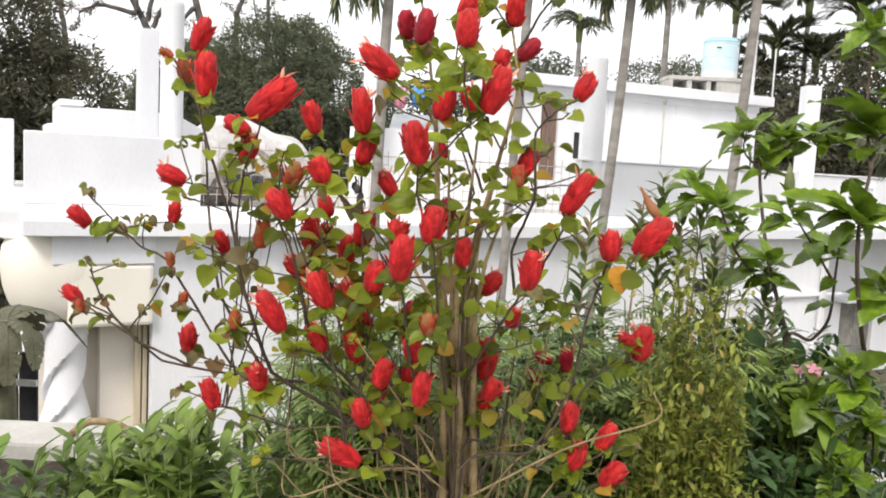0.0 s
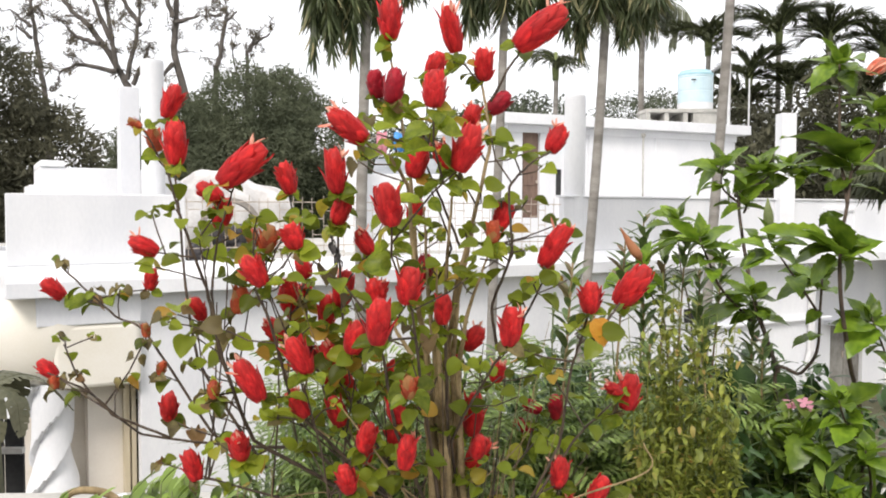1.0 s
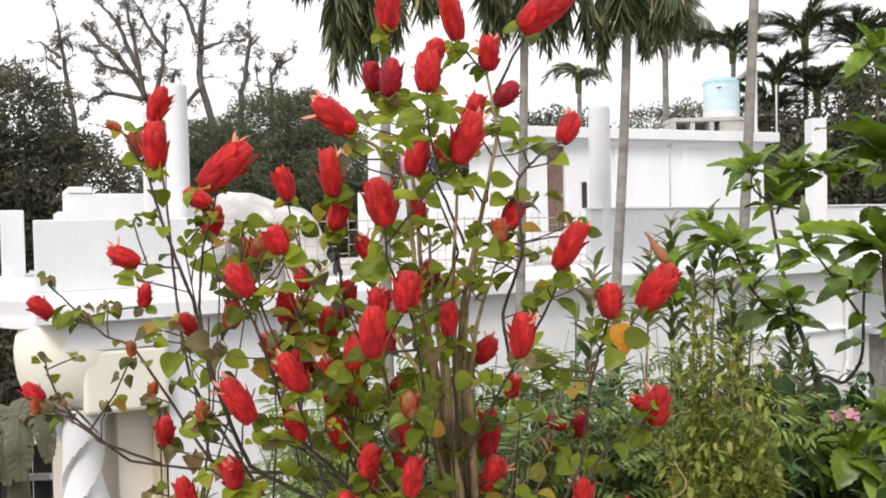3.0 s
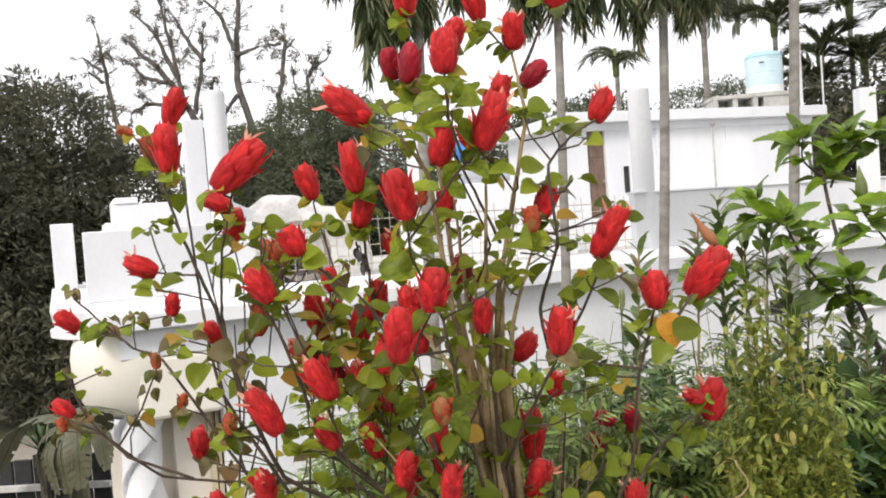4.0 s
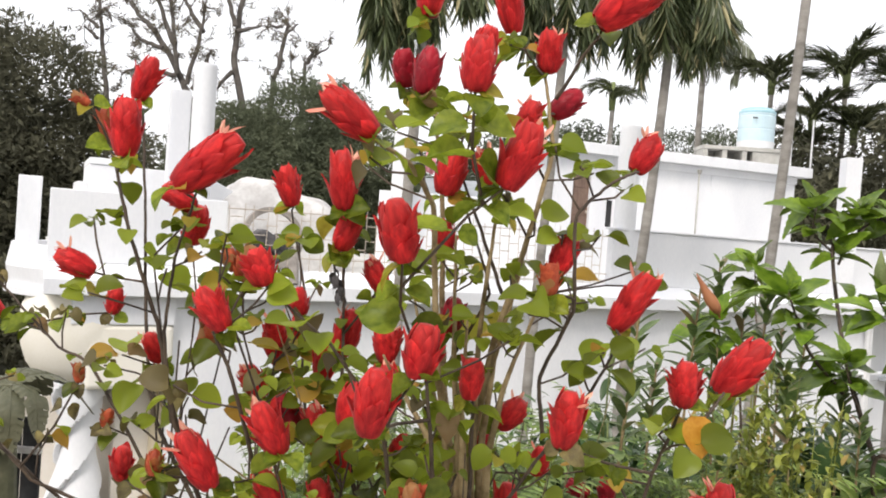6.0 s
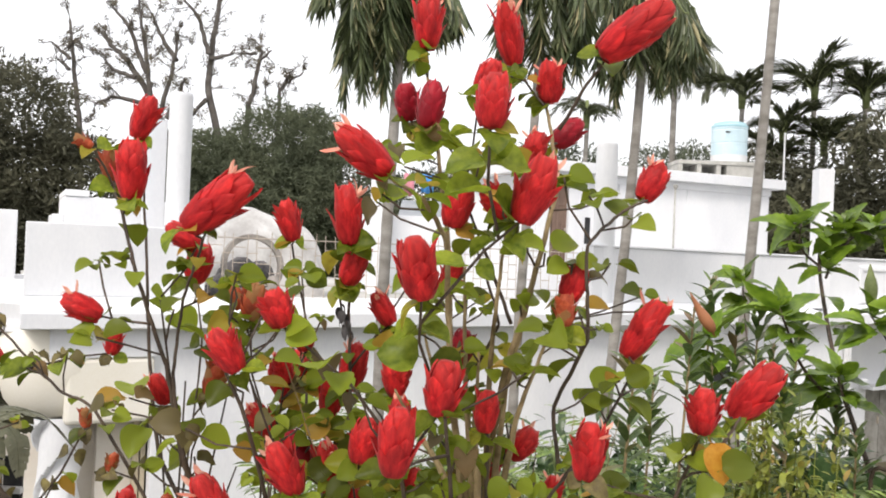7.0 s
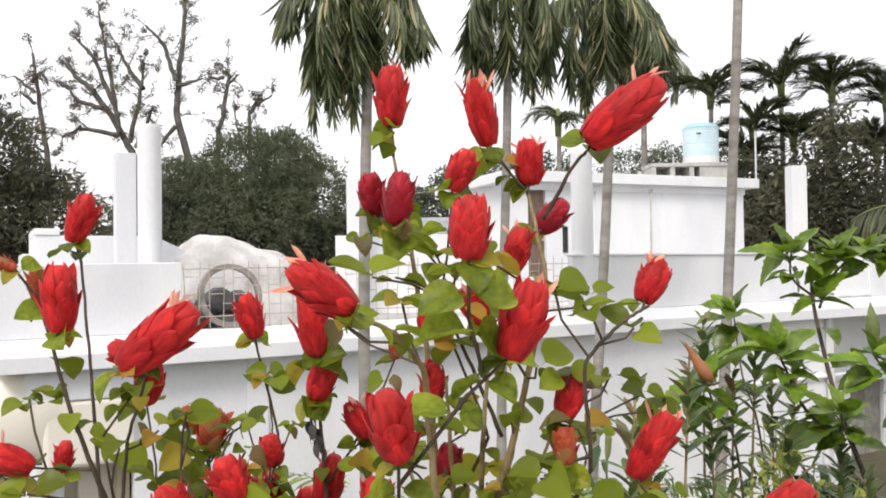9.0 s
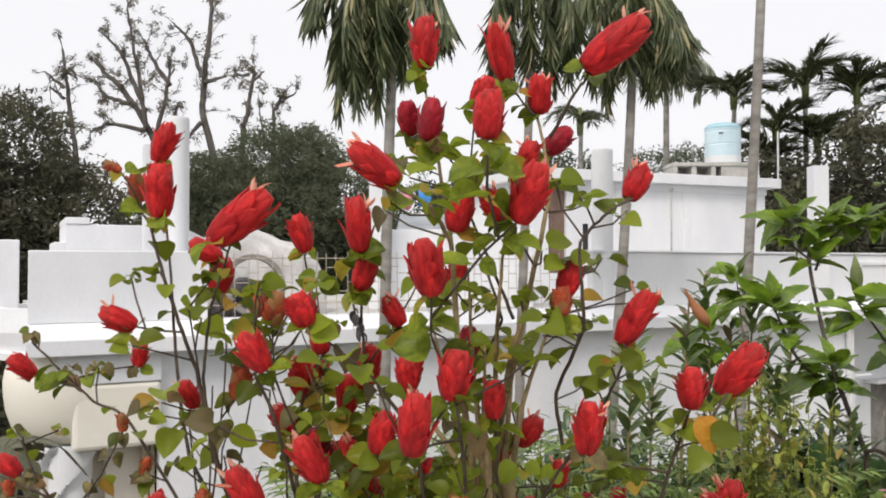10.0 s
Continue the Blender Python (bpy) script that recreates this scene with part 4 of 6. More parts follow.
for k, (x, y, z, n, ln) in enumerate(((10.45, 24.0, 6.35, 13, 1.3), (12.05, 24.2, 6.2, 13, 1.3), (13.55, 24.0, 5.9, 13, 1.3), (8.5, 24.4, 6.1, 13, 1.2), (10.6, 23.6, 4.7, 11, 1.2), (9.5, 23.8, 5.0, 10, 1.1), (11.5, 23.4, 4.4, 10, 1.25), (12.9, 23.4, 4.3, 10, 1.25), (9.1, 23.4, 4.0, 10, 1.1), (15.2, 24.6, 6.3, 12, 1.3), (14.6, 23.0, 4.3, 11, 1.6), (17.0, 24.0, 5.4, 10, 1.6))):
    palm("slender areca palm in a dark grove", (x, y, GROUND), (x + 0.05, y, z), 0.075, n, ln, 30 + k, hang=-0.40, droop=1.5, leaf=0.56, lift=1.52, mat=M_DARKFROND)
palm("small palm with hanging fronds beyond the roof", (3.9, 23.5, GROUND), (3.85, 23.5, 5.2), 0.07, 11, 1.0, 27, hang=-0.3, droop=1.9, leaf=0.36, lift=1.4, mat=M_DARKFROND)
palm("small dark palm at the corner of the house", (6.0, 9.4, GROUND), (5.95, 9.4, 1.45), 0.07, 11, 1.15, 29, hang=0.5, droop=1.6, leaf=0.38, lift=1.2, mat=M_DARKFROND)


def thicket(label, x0, x1, y0, y1, z1, count, leaf, mat, seed):
    r = random.Random(seed)
    hedge = thing("thicket", label, "thicket", kind="stuff")
    places = []
    for k in range(count):
        x, y = r.uniform(x0, x1), r.uniform(y0, y1)
        top = z1 * (0.75 + 0.5 * noise.noise(Vector((x * 0.6, y * 0.6, seed))))
        z = GROUND + (top - GROUND) * r.random() ** 0.6
        places.append(frame_of((x, y, z), dart(r) + Vector((0, 0, -0.2)), dart(r), leaf * r.uniform(0.6, 1.4)))
    tagged(part("leaves", scatter(LEAFLET, places), mat, hedge), kind="stuff")


thicket("dark undergrowth below the palm grove", 7.7, 19, 20.5, 24, 5.7, 60000, 0.24, M_MANGO, 41)
thicket("distant tree line behind the houses", -6, 12, 33, 38, 3.6, 7000, 0.5, M_FAR, 42)
thicket("distant tree line behind the houses", -40, -6, 33, 40, 3.2, 9000, 0.5, M_FAR, 43)
thicket("distant tree line behind the houses", 12, 44, 30, 38, 5.0, 9000, 0.5, M_FAR, 44)
thicket("distant hazy woods at the horizon", -90, 90, 70, 80, 5.0, 6000, 1.6, M_FAR, 45)
thicket("dark shrubs below the large tree", -13.5, -7.0, 17.3, 19, 0.4, 6000, 0.25, M_MANGO, 46)

# ---------------------------------------------------------------- garden strip between the houses: banana plant, dark fence
banana = thing("banana_plant", "banana plant with dusty drooping torn leaves", "banana plant")
part("trunk", Geo().tube([(-3.02, 5.82, GROUND), (-3.00, 5.80, -0.6), (-2.97, 5.76, 0.28)], [0.11, 0.09, 0.045], 12), M_BANANA, banana)


def banana_leaf(length, width, droop, torn, seed):
    """A long ribbed leaf along y, arching over; torn: chance of a rip between two ribs."""
    r = random.Random(seed)
    g = Geo()
    rows, y, z = 44, 0.0, 0.0
    for i in range(rows + 1):
        s = i / rows
        bend = droop * min(1.0, 1.6 * s)
        if i:
            y += length / rows * math.cos(bend)
            z -= length / rows * math.sin(bend)
        w = 0.5 * width * math.sin(math.pi * (0.06 + 0.93 * s)) ** 0.55
        rib = 0.007 * (1 if i % 4 < 2 else -1)
        for v in (-1, -0.55, 0, 0.55, 1):
            g.v.append((v * w, y, z - 0.30 * w * v * v + rib * abs(v)))
    for i in range(rows):
        for v in range(4):
            if v in (0, 3) and r.random() < torn:
                continue
            a = 5 * i + v
            g.f.append((a, a + 1, a + 6, a + 5))
    g.tube([g.v[5 * i + 2] for i in range(0, rows + 1, 4)], [0.010 - 0.0007 * i for i in range(12)], 5)
    return g


for k, (az, up, ln, wd, droop) in enumerate(((100, 35, 0.85, 0.24, 1.3), (172, 38, 0.95, 0.26, 1.7), (205, 18, 0.62, 0.18, 2.0), (238, 8, 0.60, 0.16, 1.95), (268, 5, 0.58, 0.17, 1.9), (300, 8, 0.55, 0.18, 1.8), (345, 25, 0.50, 0.20, 1.9), (40, 45, 0.70, 0.22, 1.7))):
    part("leaf", banana_leaf(ln, wd, droop, 0.10, 600 + k), M_BANANA, banana, m=Matrix.Translation((-2.97, 5.76, 0.27)) @ pose(0, 0, 0, 0, 0, az - 90) @ pose(0, 0, 0, up, 0, 0))
agave = thing("spiky_plant", "fan of narrow dark pointed leaves behind the banana", "plant")
SPIKE = blade(1.0, 0.09, 6, 0.5, 0.2, 0.25).mesh("leaf", M_BROAD, True)
for k in range(30):
    az, up = 2.4 * k, 0.5 + 0.95 * k / 30
    part("leaf", SPIKE, M_BROAD, agave, m=frame_of((-3.36, 6.0, 0.02), (math.cos(az) * math.cos(up), math.sin(az) * math.cos(up), math.sin(up)), (0, 0, 1), 0.20 + 0.04 * (k % 3)))
part("stem", Geo().tube([(-3.36, 6.0, GROUND), (-3.36, 6.0, 0.03)], 0.035, 8), M_BARK, agave)
fence = thing("board_fence", "dark weathered board fence below the banana leaves", "fence")
for k in range(3):
    part("rail", Geo().box(-6.5, -2.9, 6.05, 6.10, -0.28 - 0.42 * k, -0.24 - 0.42 * k), M_TARP, fence)
for k in range(24):
    part("board", Geo().box(-6.5 + 0.15 * k, -6.37 + 0.15 * k, 6.101, 6.13, GROUND + 0.002, -0.05 + 0.03 * math.sin(k * 2.3)), M_DARK, fence)

# ---------------------------------------------------------------- the red-bracted bush

bush = thing("shrimp_plant", "tall shrub with red scaly flower spikes in the bed", "shrub")
rng = random.Random(7)
SKELETON = []


def stem(r0, r1, *points):
    """A main stem through the points, thinning from r0 to r1."""
    curve = smooth_line(points, 8)
    ends = [Vector(p) for p in points]
    straight = [ends[i].lerp(ends[i + 1], k / 8) for i in range(len(ends) - 1) for k in range(8)] + [ends[-1]]
    # slight knees at the nodes
    line = [p.lerp(q, 0.7) for p, q in zip(curve, straight)]
    line = [p + dart(rng, 0.0006) for p in line]
    r0, r1 = 0.66 * r0, 0.72 * r1
    k = len(line) - 1
    part("stem", Geo().tube(line, [r0 + (r1 - r0) * i / k for i in range(k + 1)], 7), M_STEM if r0 > 0.0040 else M_TWIG, bush, smooth=True)
    SKELETON.extend((p, r0 + (r1 - r0) * i / k) for i, p in enumerate(line))


ROOT = (0.045, 1.21, 0.46)
stem(0.0075, 0.0022, ROOT, (0.045, 1.220, 1.019), (0.025, 1.220, 1.255), (0.007, 1.200, 1.370), (-0.001, 1.200, 1.463), (-0.007, 1.200, 1.547), (-0.023, 1.240, 1.651), (-0.036, 1.250, 1.723))
stem(0.008, 0.0022, ROOT, (0.061, 1.250, 1.007), (0.039, 1.220, 1.255), (0.051, 1.150, 1.406), (0.071, 1.120, 1.495), (0.095, 1.130, 1.603), (0.087, 1.180, 1.682))
stem(0.0065, 0.002, ROOT, (0.032, 1.180, 1.035), (0.014, 1.150, 1.317), (0.003, 1.080, 1.399), (-0.004, 1.050, 1.483), (-0.008, 1.020, 1.542), (-0.027, 0.980, 1.572), (-0.054, 0.960, 1.587))
stem(0.003, 0.0015, (0.095, 1.140, 1.654), (0.120, 1.120, 1.700), (0.135, 1.100, 1.715))
stem(0.0036, 0.0017, ROOT, (0.064, 1.200, 1.047), (0.048, 1.150, 1.211), (0.092, 1.100, 1.311), (0.132, 1.060, 1.388), (0.159, 1.060, 1.442))
stem(0.0032, 0.0016, (0.102, 1.100, 1.340), (0.095, 1.100, 1.397), (0.114, 1.050, 1.463), (0.109, 1.040, 1.543), (0.138, 1.040, 1.573), (0.160, 1.050, 1.584))
stem(0.003, 0.0015, (0.003, 1.200, 1.370), (0.047, 1.160, 1.465), (0.017, 1.140, 1.546))
stem(0.0048, 0.0018, ROOT, (0.017, 1.250, 1.005), (-0.145, 1.260, 1.164), (-0.244, 1.270, 1.170), (-0.295, 1.270, 1.188), (-0.396, 1.280, 1.339), (-0.437, 1.280, 1.359), (-0.517, 1.290, 1.429))
stem(0.003, 0.0015, (-0.250, 1.260, 1.171), (-0.375, 1.200, 1.207), (-0.427, 1.160, 1.274), (-0.477, 1.150, 1.303))
stem(0.003, 0.0015, (-0.337, 1.200, 1.203), (-0.402, 1.170, 1.242), (-0.437, 1.150, 1.295), (-0.456, 1.150, 1.340))
stem(0.0055, 0.002, ROOT, (0.016, 1.220, 1.028), (-0.137, 1.200, 1.150), (-0.218, 1.180, 1.204), (-0.249, 1.140, 1.319), (-0.264, 1.120, 1.416), (-0.286, 1.100, 1.495), (-0.305, 1.100, 1.564))
stem(0.0038, 0.0018, (-0.207, 1.200, 1.159), (-0.308, 1.240, 1.300), (-0.332, 1.260, 1.427), (-0.337, 1.260, 1.508), (-0.356, 1.280, 1.637))
stem(0.0048, 0.002, ROOT, (0.024, 1.200, 1.036), (-0.086, 1.150, 1.182), (-0.155, 1.120, 1.265), (-0.173, 1.060, 1.381), (-0.190, 1.050, 1.423))
stem(0.0042, 0.0018, ROOT, (0.008, 1.240, 1.019), (-0.114, 1.280, 1.192), (-0.173, 1.380, 1.310), (-0.176, 1.380, 1.427), (-0.199, 1.370, 1.534))
stem(0.003, 0.0015, (-0.252, 1.140, 1.319), (-0.257, 1.120, 1.409), (-0.244, 1.100, 1.481), (-0.214, 1.060, 1.543))
stem(0.0048, 0.002, ROOT, (0.023, 1.200, 1.045), (-0.067, 1.200, 1.213), (-0.101, 1.240, 1.316), (-0.111, 1.260, 1.451), (-0.114, 1.230, 1.536))
stem(0.005, 0.002, ROOT, (0.035, 1.180, 1.045), (-0.025, 1.100, 1.240), (-0.037, 1.060, 1.334), (-0.042, 1.040, 1.357))
stem(0.005, 0.002, ROOT, (0.038, 1.160, 1.061), (0.007, 1.050, 1.308), (-0.003, 1.010, 1.401))
stem(0.0048, 0.002, ROOT, (0.047, 1.180, 1.054), (0.039, 1.120, 1.322), (0.036, 1.100, 1.372))
stem(0.0034, 0.0018, ROOT, (0.046, 1.120, 1.101), (0.136, 1.100, 1.136), (0.174, 1.060, 1.231), (0.181, 1.020, 1.331), (0.196, 0.990, 1.405))
stem(0.003, 0.0015, ROOT, (0.050, 1.150, 1.122), (0.110, 1.130, 1.112), (0.185, 1.120, 1.101), (0.236, 1.120, 1.133))
stem(0.003, 0.0015, (0.203, 1.000, 1.370), (0.225, 1.020, 1.393), (0.239, 1.030, 1.408))
stem(0.003, 0.0015, (0.150, 1.100, 1.148), (0.203, 1.100, 1.229), (0.247, 1.100, 1.272))
stem(0.003, 0.0015, ROOT, (0.008, 1.200, 1.027), (-0.085, 1.140, 1.080), (-0.107, 1.120, 1.102))
stem(0.003, 0.0015, (-0.188, 1.200, 1.118), (-0.261, 1.200, 1.139), (-0.297, 1.200, 1.150))
for dx, dy, top in ((0.000, 0.000, 1.52), (0.012, 0.008, 1.58), (-0.011, 0.010, 1.46), (0.005, -0.012, 1.44), (0.020, 0.014, 1.50), (-0.018, -0.004, 1.40), (0.026, -0.002, 1.47)):
    stem(0.0120, 0.0016, (0.052 + 1.2 * dx, 1.19 + dy, 0.46), (0.048 + dx, 1.180 + dy, 0.95), (0.037 + 0.9 * dx, 1.165 + dy, 1.18), (0.027 + 1.1 * dx, 1.155 + dy, 1.30), (0.016 + 2.0 * dx, 1.145 + dy, 0.5 * (1.30 + top)), (0.010 + 3.4 * dx, 1.14 + dy, top))
stem(0.003, 0.0015, (0.059, 1.160, 1.465), (0.025, 1.150, 1.546), (0.006, 1.140, 1.589))


def bract_head(seed, rows, plump, flare, ragged):
    """A spike of broad overlapping bracts, one long, along z: a blunt egg with a few lifted tips."""
    r = random.Random(seed)
    g = Geo()

    def swell(z):
        return plump * max(0.10, 1 - abs((z - 0.42) / 0.60) ** 2.3) ** 0.55

    for row in range(rows):
        s = row / max(1, rows - 1)
        for k in range(4):
            az0 = k * math.pi / 2 + row * 0.785 + r.uniform(-0.22, 0.22)
            z0 = -0.10 + 0.62 * s + r.uniform(-0.03, 0.03)
            lb = (0.50 - 0.06 * s) * r.uniform(0.88, 1.14)
            wide = (1.02 - 0.10 * s) * r.uniform(0.88, 1.1)
            out = flare * (0.3 + 0.8 * s) * (r.uniform(-0.2, 0.5) if r.random() > ragged else r.uniform(1.2, 3.0))
            sway = r.uniform(-0.12, 0.12)
            n = len(g.v)
            us = (0.0, 0.2, 0.42, 0.62, 0.78, 0.90, 1.0)
            for u in us:
                z = max(-0.03, z0 + u * lb)
                rad = swell(min(z, 1.0)) * (0.86 + 0.17 * u) + out * u ** 2.6 + r.uniform(-0.004, 0.004)
                half = wide * (u + 0.22) ** 0.4 * (1 - u ** 1.5) ** 0.8
                for v in (-1, -0.5, 0, 0.5, 1):
                    a = az0 + v * half + sway * u * u
                    rr = rad * (1 - 0.05 * v * v) + 0.012 * (1 - abs(v)) * u
                    g.v.append((rr * math.cos(a), rr * math.sin(a), z - 0.03 * abs(v) * u))
            for i in range(len(us) - 1):
                for v in range(4):
                    a = n + 5 * i + v
                    g.f.append((a, a + 1, a + 6, a + 5))
    g.lathe([(0.04, -0.05)] + [(0.80 * swell(z), z) for z in (0.0, 0.12, 0.3, 0.5, 0.7, 0.85, 0.94)], (0, 0, 0), 10)
    return g


HEADS = {
    "r": [bract_head(100 + i, rows, plump, flare, ragged).mesh("flower_spike", M_BRACT, True) for i, (rows, plump, flare, ragged) in enumerate(((6, 0.275, 0.07, 0.20), (5, 0.31, 0.08, 0.25), (7, 0.26, 0.08, 0.30), (5, 0.32, 0.06, 0.14), (6, 0.28, 0.09, 0.35), (5, 0.295, 0.10, 0.28), (6, 0.29, 0.05, 0.10)))],
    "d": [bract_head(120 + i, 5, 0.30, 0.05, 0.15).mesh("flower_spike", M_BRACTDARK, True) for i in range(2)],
    "s": [bract_head(140 + i, 5, 0.30, 0.09, 0.35).mesh("flower_spike", M_BRACT, True) for i in range(2)],
    "o": [bract_head(160 + i, 5, 0.32, 0.10, 0.45).mesh("flower_spike", M_BRACTOLD, True) for i in range(2)],
}


def corolla(seed):
    """Curved pale tubes of the small flowers that stick out near a spike's tip."""
    r = random.Random(seed)
    g = Geo()
    for k in range(r.choice((3, 4, 5))):
        az, tilt = r.uniform(0, 6.3), r.uniform(0.25, 0.95)
        lip = blade(0.44, 0.17, 6, 0.9, -0.3 if k else 1.3, 0.6)
        way = Vector((math.cos(az) * math.sin(tilt), math.sin(az) * math.sin(tilt), math.cos(tilt)))
        g.add(lip, frame_of((0.1 * math.cos(az), 0.1 * math.sin(az), 0.68), way, (math.cos(az), math.sin(az), 0.1)))
    return g.mesh("petal", M_PETAL, True)


COROLLAS = [corolla(200 + i) for i in range(4)]
LEAVES, LEAFSHAPES, DRYSHAPES = [], [], []
REST, DRYREST, FINETWIGS = [[] for _ in range(8)], [[] for _ in range(4)], Geo()
for i in range(8):
    lr = random.Random(300 + i)
    LEAFSHAPES.append(round_leaf(lr.uniform(0.84, 1.05), lr.uniform(0.1, 0.9), lr.uniform(0.1, 1.3), lr.uniform(0.0, 0.25)))
    LEAVES.append(LEAFSHAPES[-1].mesh("leaf", M_LEAF, True))
OLDLEAF = round_leaf(0.8, 0.4, 0.6, 0.2).mesh("leaf", M_LEAFOLD, True)
counter = {"leaf": 0, "head": 0}


DRYLEAVES = []
for i in range(4):
    lr = random.Random(320 + i)
    DRYSHAPES.append(blade(1.0, lr.uniform(0.7, 0.95), 7, lr.uniform(0.5, 1.0), lr.uniform(1.2, 2.6), 0.34, wave=0.05, point=0.72, stalk=0.12))
    DRYLEAVES.append(DRYSHAPES[-1].mesh("leaf", M_LEAFDRY, True))


def bush_leaf(base, way, size, up=(0, 0, 1), old=False):
    counter["leaf"] += 1
    if up == (0, 0, 1):
        up = Vector((0, -0.55, 0.8)) + dart(rng, 0.55)
    m = frame_of(base, way, up, size)
    dry = size < 0.030 and rng.random() < (0.5 if base[0] < -0.22 and base[2] < 1.44 else 0.07)
    if counter["leaf"] > 320 and not old:
        (DRYREST if dry else REST)[rng.randrange(4 if dry else 8)].append(m)
    else:
        part("leaf", OLDLEAF if old else DRYLEAVES[rng.randrange(4)] if dry else LEAVES[rng.randrange(8)], M_LEAF, bush, "yellow-orange fading leaf" if old else "", m=m)


def head(x, y, z, length, tilt, flowers, kind):
    """A flower spike with its centre at x, y, z, its twig from the nearest stem and the leaves under it."""
    counter["head"] += 1
    a = radians(tilt)
    if kind in "rd" and length < 0.034:
        length = 0.6 * length + 0.4 * 0.040
    length *= 1.08
    wide = 0.028 + 0.38 * length if kind in "rd" else length
    axis = Vector((math.sin(a), rng.uniform(-0.35, 0.15), math.cos(a))).normalized()
    base = Vector((x, y, z)) - axis * length * 0.5
    m = frame_of(base, axis.orthogonal(), axis)
    turn = Matrix.Rotation(rng.uniform(0, 6.3), 4, "Z")
    m = Matrix.Translation(base) @ axis.to_track_quat("Z", "Y").to_matrix().to_4x4() @ turn @ Matrix.Diagonal((wide, wide, length, 1))
    spike = part("flower_spike", HEADS[kind][counter["head"] % len(HEADS[kind])], M_BRACT, bush, m=m)
    if flowers or (kind in "rs" and rng.random() < 0.40):
        part("petal", COROLLAS[counter["head"] % 4], M_PETAL, spike, "pale salmon corolla")
    best, at, rad = 9.0, None, 0.002
    for p, r in SKELETON:
        if p.z > base.z - 0.004:
            continue
        d = (p - base)
        cost = d.length + 0.6 * max(0.0, math.hypot(d.x, d.y) - 0.7 * abs(d.z)) + 0.35 * abs(d.y)
        if cost < best:
            best, at, rad = cost, p, r
    if at is None:
        at = Vector((base.x * 0.7, base.y, base.z - 0.12))
    gap = (base - at).length
    mid = at.lerp(base, rng.uniform(0.4, 0.65)) + dart(rng, 0.07 * gap)
    line = [at.lerp(mid, i / 5) for i in range(5)] + [mid.lerp(base, i / 5) for i in range(6)]
    r0 = min(rad, 0.0011 + 0.0042 * gap)
    part("twig", Geo().tube(line, [r0 + (0.0010 - r0) * i / (len(line) - 1) for i in range(len(line))], 6), M_TWIG, bush, smooth=True)
    SKELETON.extend((p, r0) for p in line[3:-3])
    size = 0.019 + 0.17 * length
    for k in range(rng.choice((2, 3, 3))):
        az = rng.uniform(0, 6.3)
        way = Vector((math.cos(az), math.sin(az), rng.uniform(-0.55, 0.35)))
        bush_leaf(base - axis * 0.003, way, size * rng.uniform(0.6, 1.0))
    for s in (0.45, 0.75):
        if gap > 0.05 and rng.random() < 0.8:
            p = line[int(s * (len(line) - 1))]
            az = rng.uniform(0, 6.3)
            for k in (0, 1):
                way = Vector((math.cos(az + 3.14 * k), math.sin(az + 3.14 * k), rng.uniform(-0.6, 0.3)))
                bush_leaf(p, way, rng.uniform(0.018, 0.034))


# thin upright shoots rising from the root
for k in range(44):
    sx, sy = rng.uniform(-0.03, 0.10), rng.uniform(1.15, 1.28)
    ex, ey, ez = sx + rng.gauss(0, 0.10), sy + rng.gauss(0, 0.06), rng.uniform(1.08, 1.42)
    sz = rng.uniform(0.5, 0.85)
    knee = Vector((sx + (ex - sx) * 0.45, sy + (ey - sy) * 0.5, sz + (ez - sz) * 0.55)) + dart(rng, 0.012)
    shoot = [Vector((sx, sy, sz)), knee, Vector((ex, ey, ez))]
    shoot = [shoot[0].lerp(knee, i / 4) for i in range(4)] + [knee.lerp(shoot[2], i / 5) for i in range(6)]
    r0 = rng.uniform(0.0012, 0.0022)
    part("twig", Geo().tube(shoot, [r0 * (1 - 0.08 * i) for i in range(len(shoot))], 6), M_STEM if k % 2 else M_TWIG, bush, smooth=True)

# pale bare twigs arching out low between the stems
for k in range(34):
    sx, sz, side = rng.uniform(0.0, 0.07), rng.uniform(0.72, 1.10), 1 if k % 3 == 0 else -1
    reach, rise = rng.uniform(0.08, 0.34), rng.uniform(-0.02, 0.24)
    a = Vector((sx, rng.uniform(1.12, 1.26), sz))
    c = a + Vector((side * reach, rng.gauss(0, 0.06), rise))
    b = a.lerp(c, rng.uniform(0.4, 0.6)) + Vector((0, 0, rng.uniform(-0.03, 0.05)))
    shoot = smooth_line([a, b, c, c + Vector((side * rng.uniform(-0.01, 0.03), 0, rng.uniform(0.02, 0.09)))], 5)
    r0 = rng.uniform(0.0012, 0.0021)
    part("twig", Geo().tube(shoot, [r0 * (1 - 0.04 * i) for i in range(len(shoot))], 6), M_STEM, bush, smooth=True)

# straight thin twigs rising from the low side branches
for k in range(18):
    near = rng.choice([p for p, r in SKELETON if -0.34 < p.x < -0.02 and 1.02 < p.z < 1.24])
    tip = near + Vector((rng.gauss(-0.02, 0.05), rng.gauss(0, 0.03), rng.uniform(0.10, 0.26)))
    knee = near.lerp(tip, 0.5) + dart(rng, 0.010)
    shoot = [near.lerp(knee, i / 3) for i in range(3)] + [knee.lerp(tip, i / 3) for i in range(4)]
    part("twig", Geo().tube(shoot, [0.0016 - 0.0001 * i for i in range(7)], 6), M_TWIG, bush, smooth=True)
    SKELETON.extend((p, 0.0012) for p in shoot[3:])

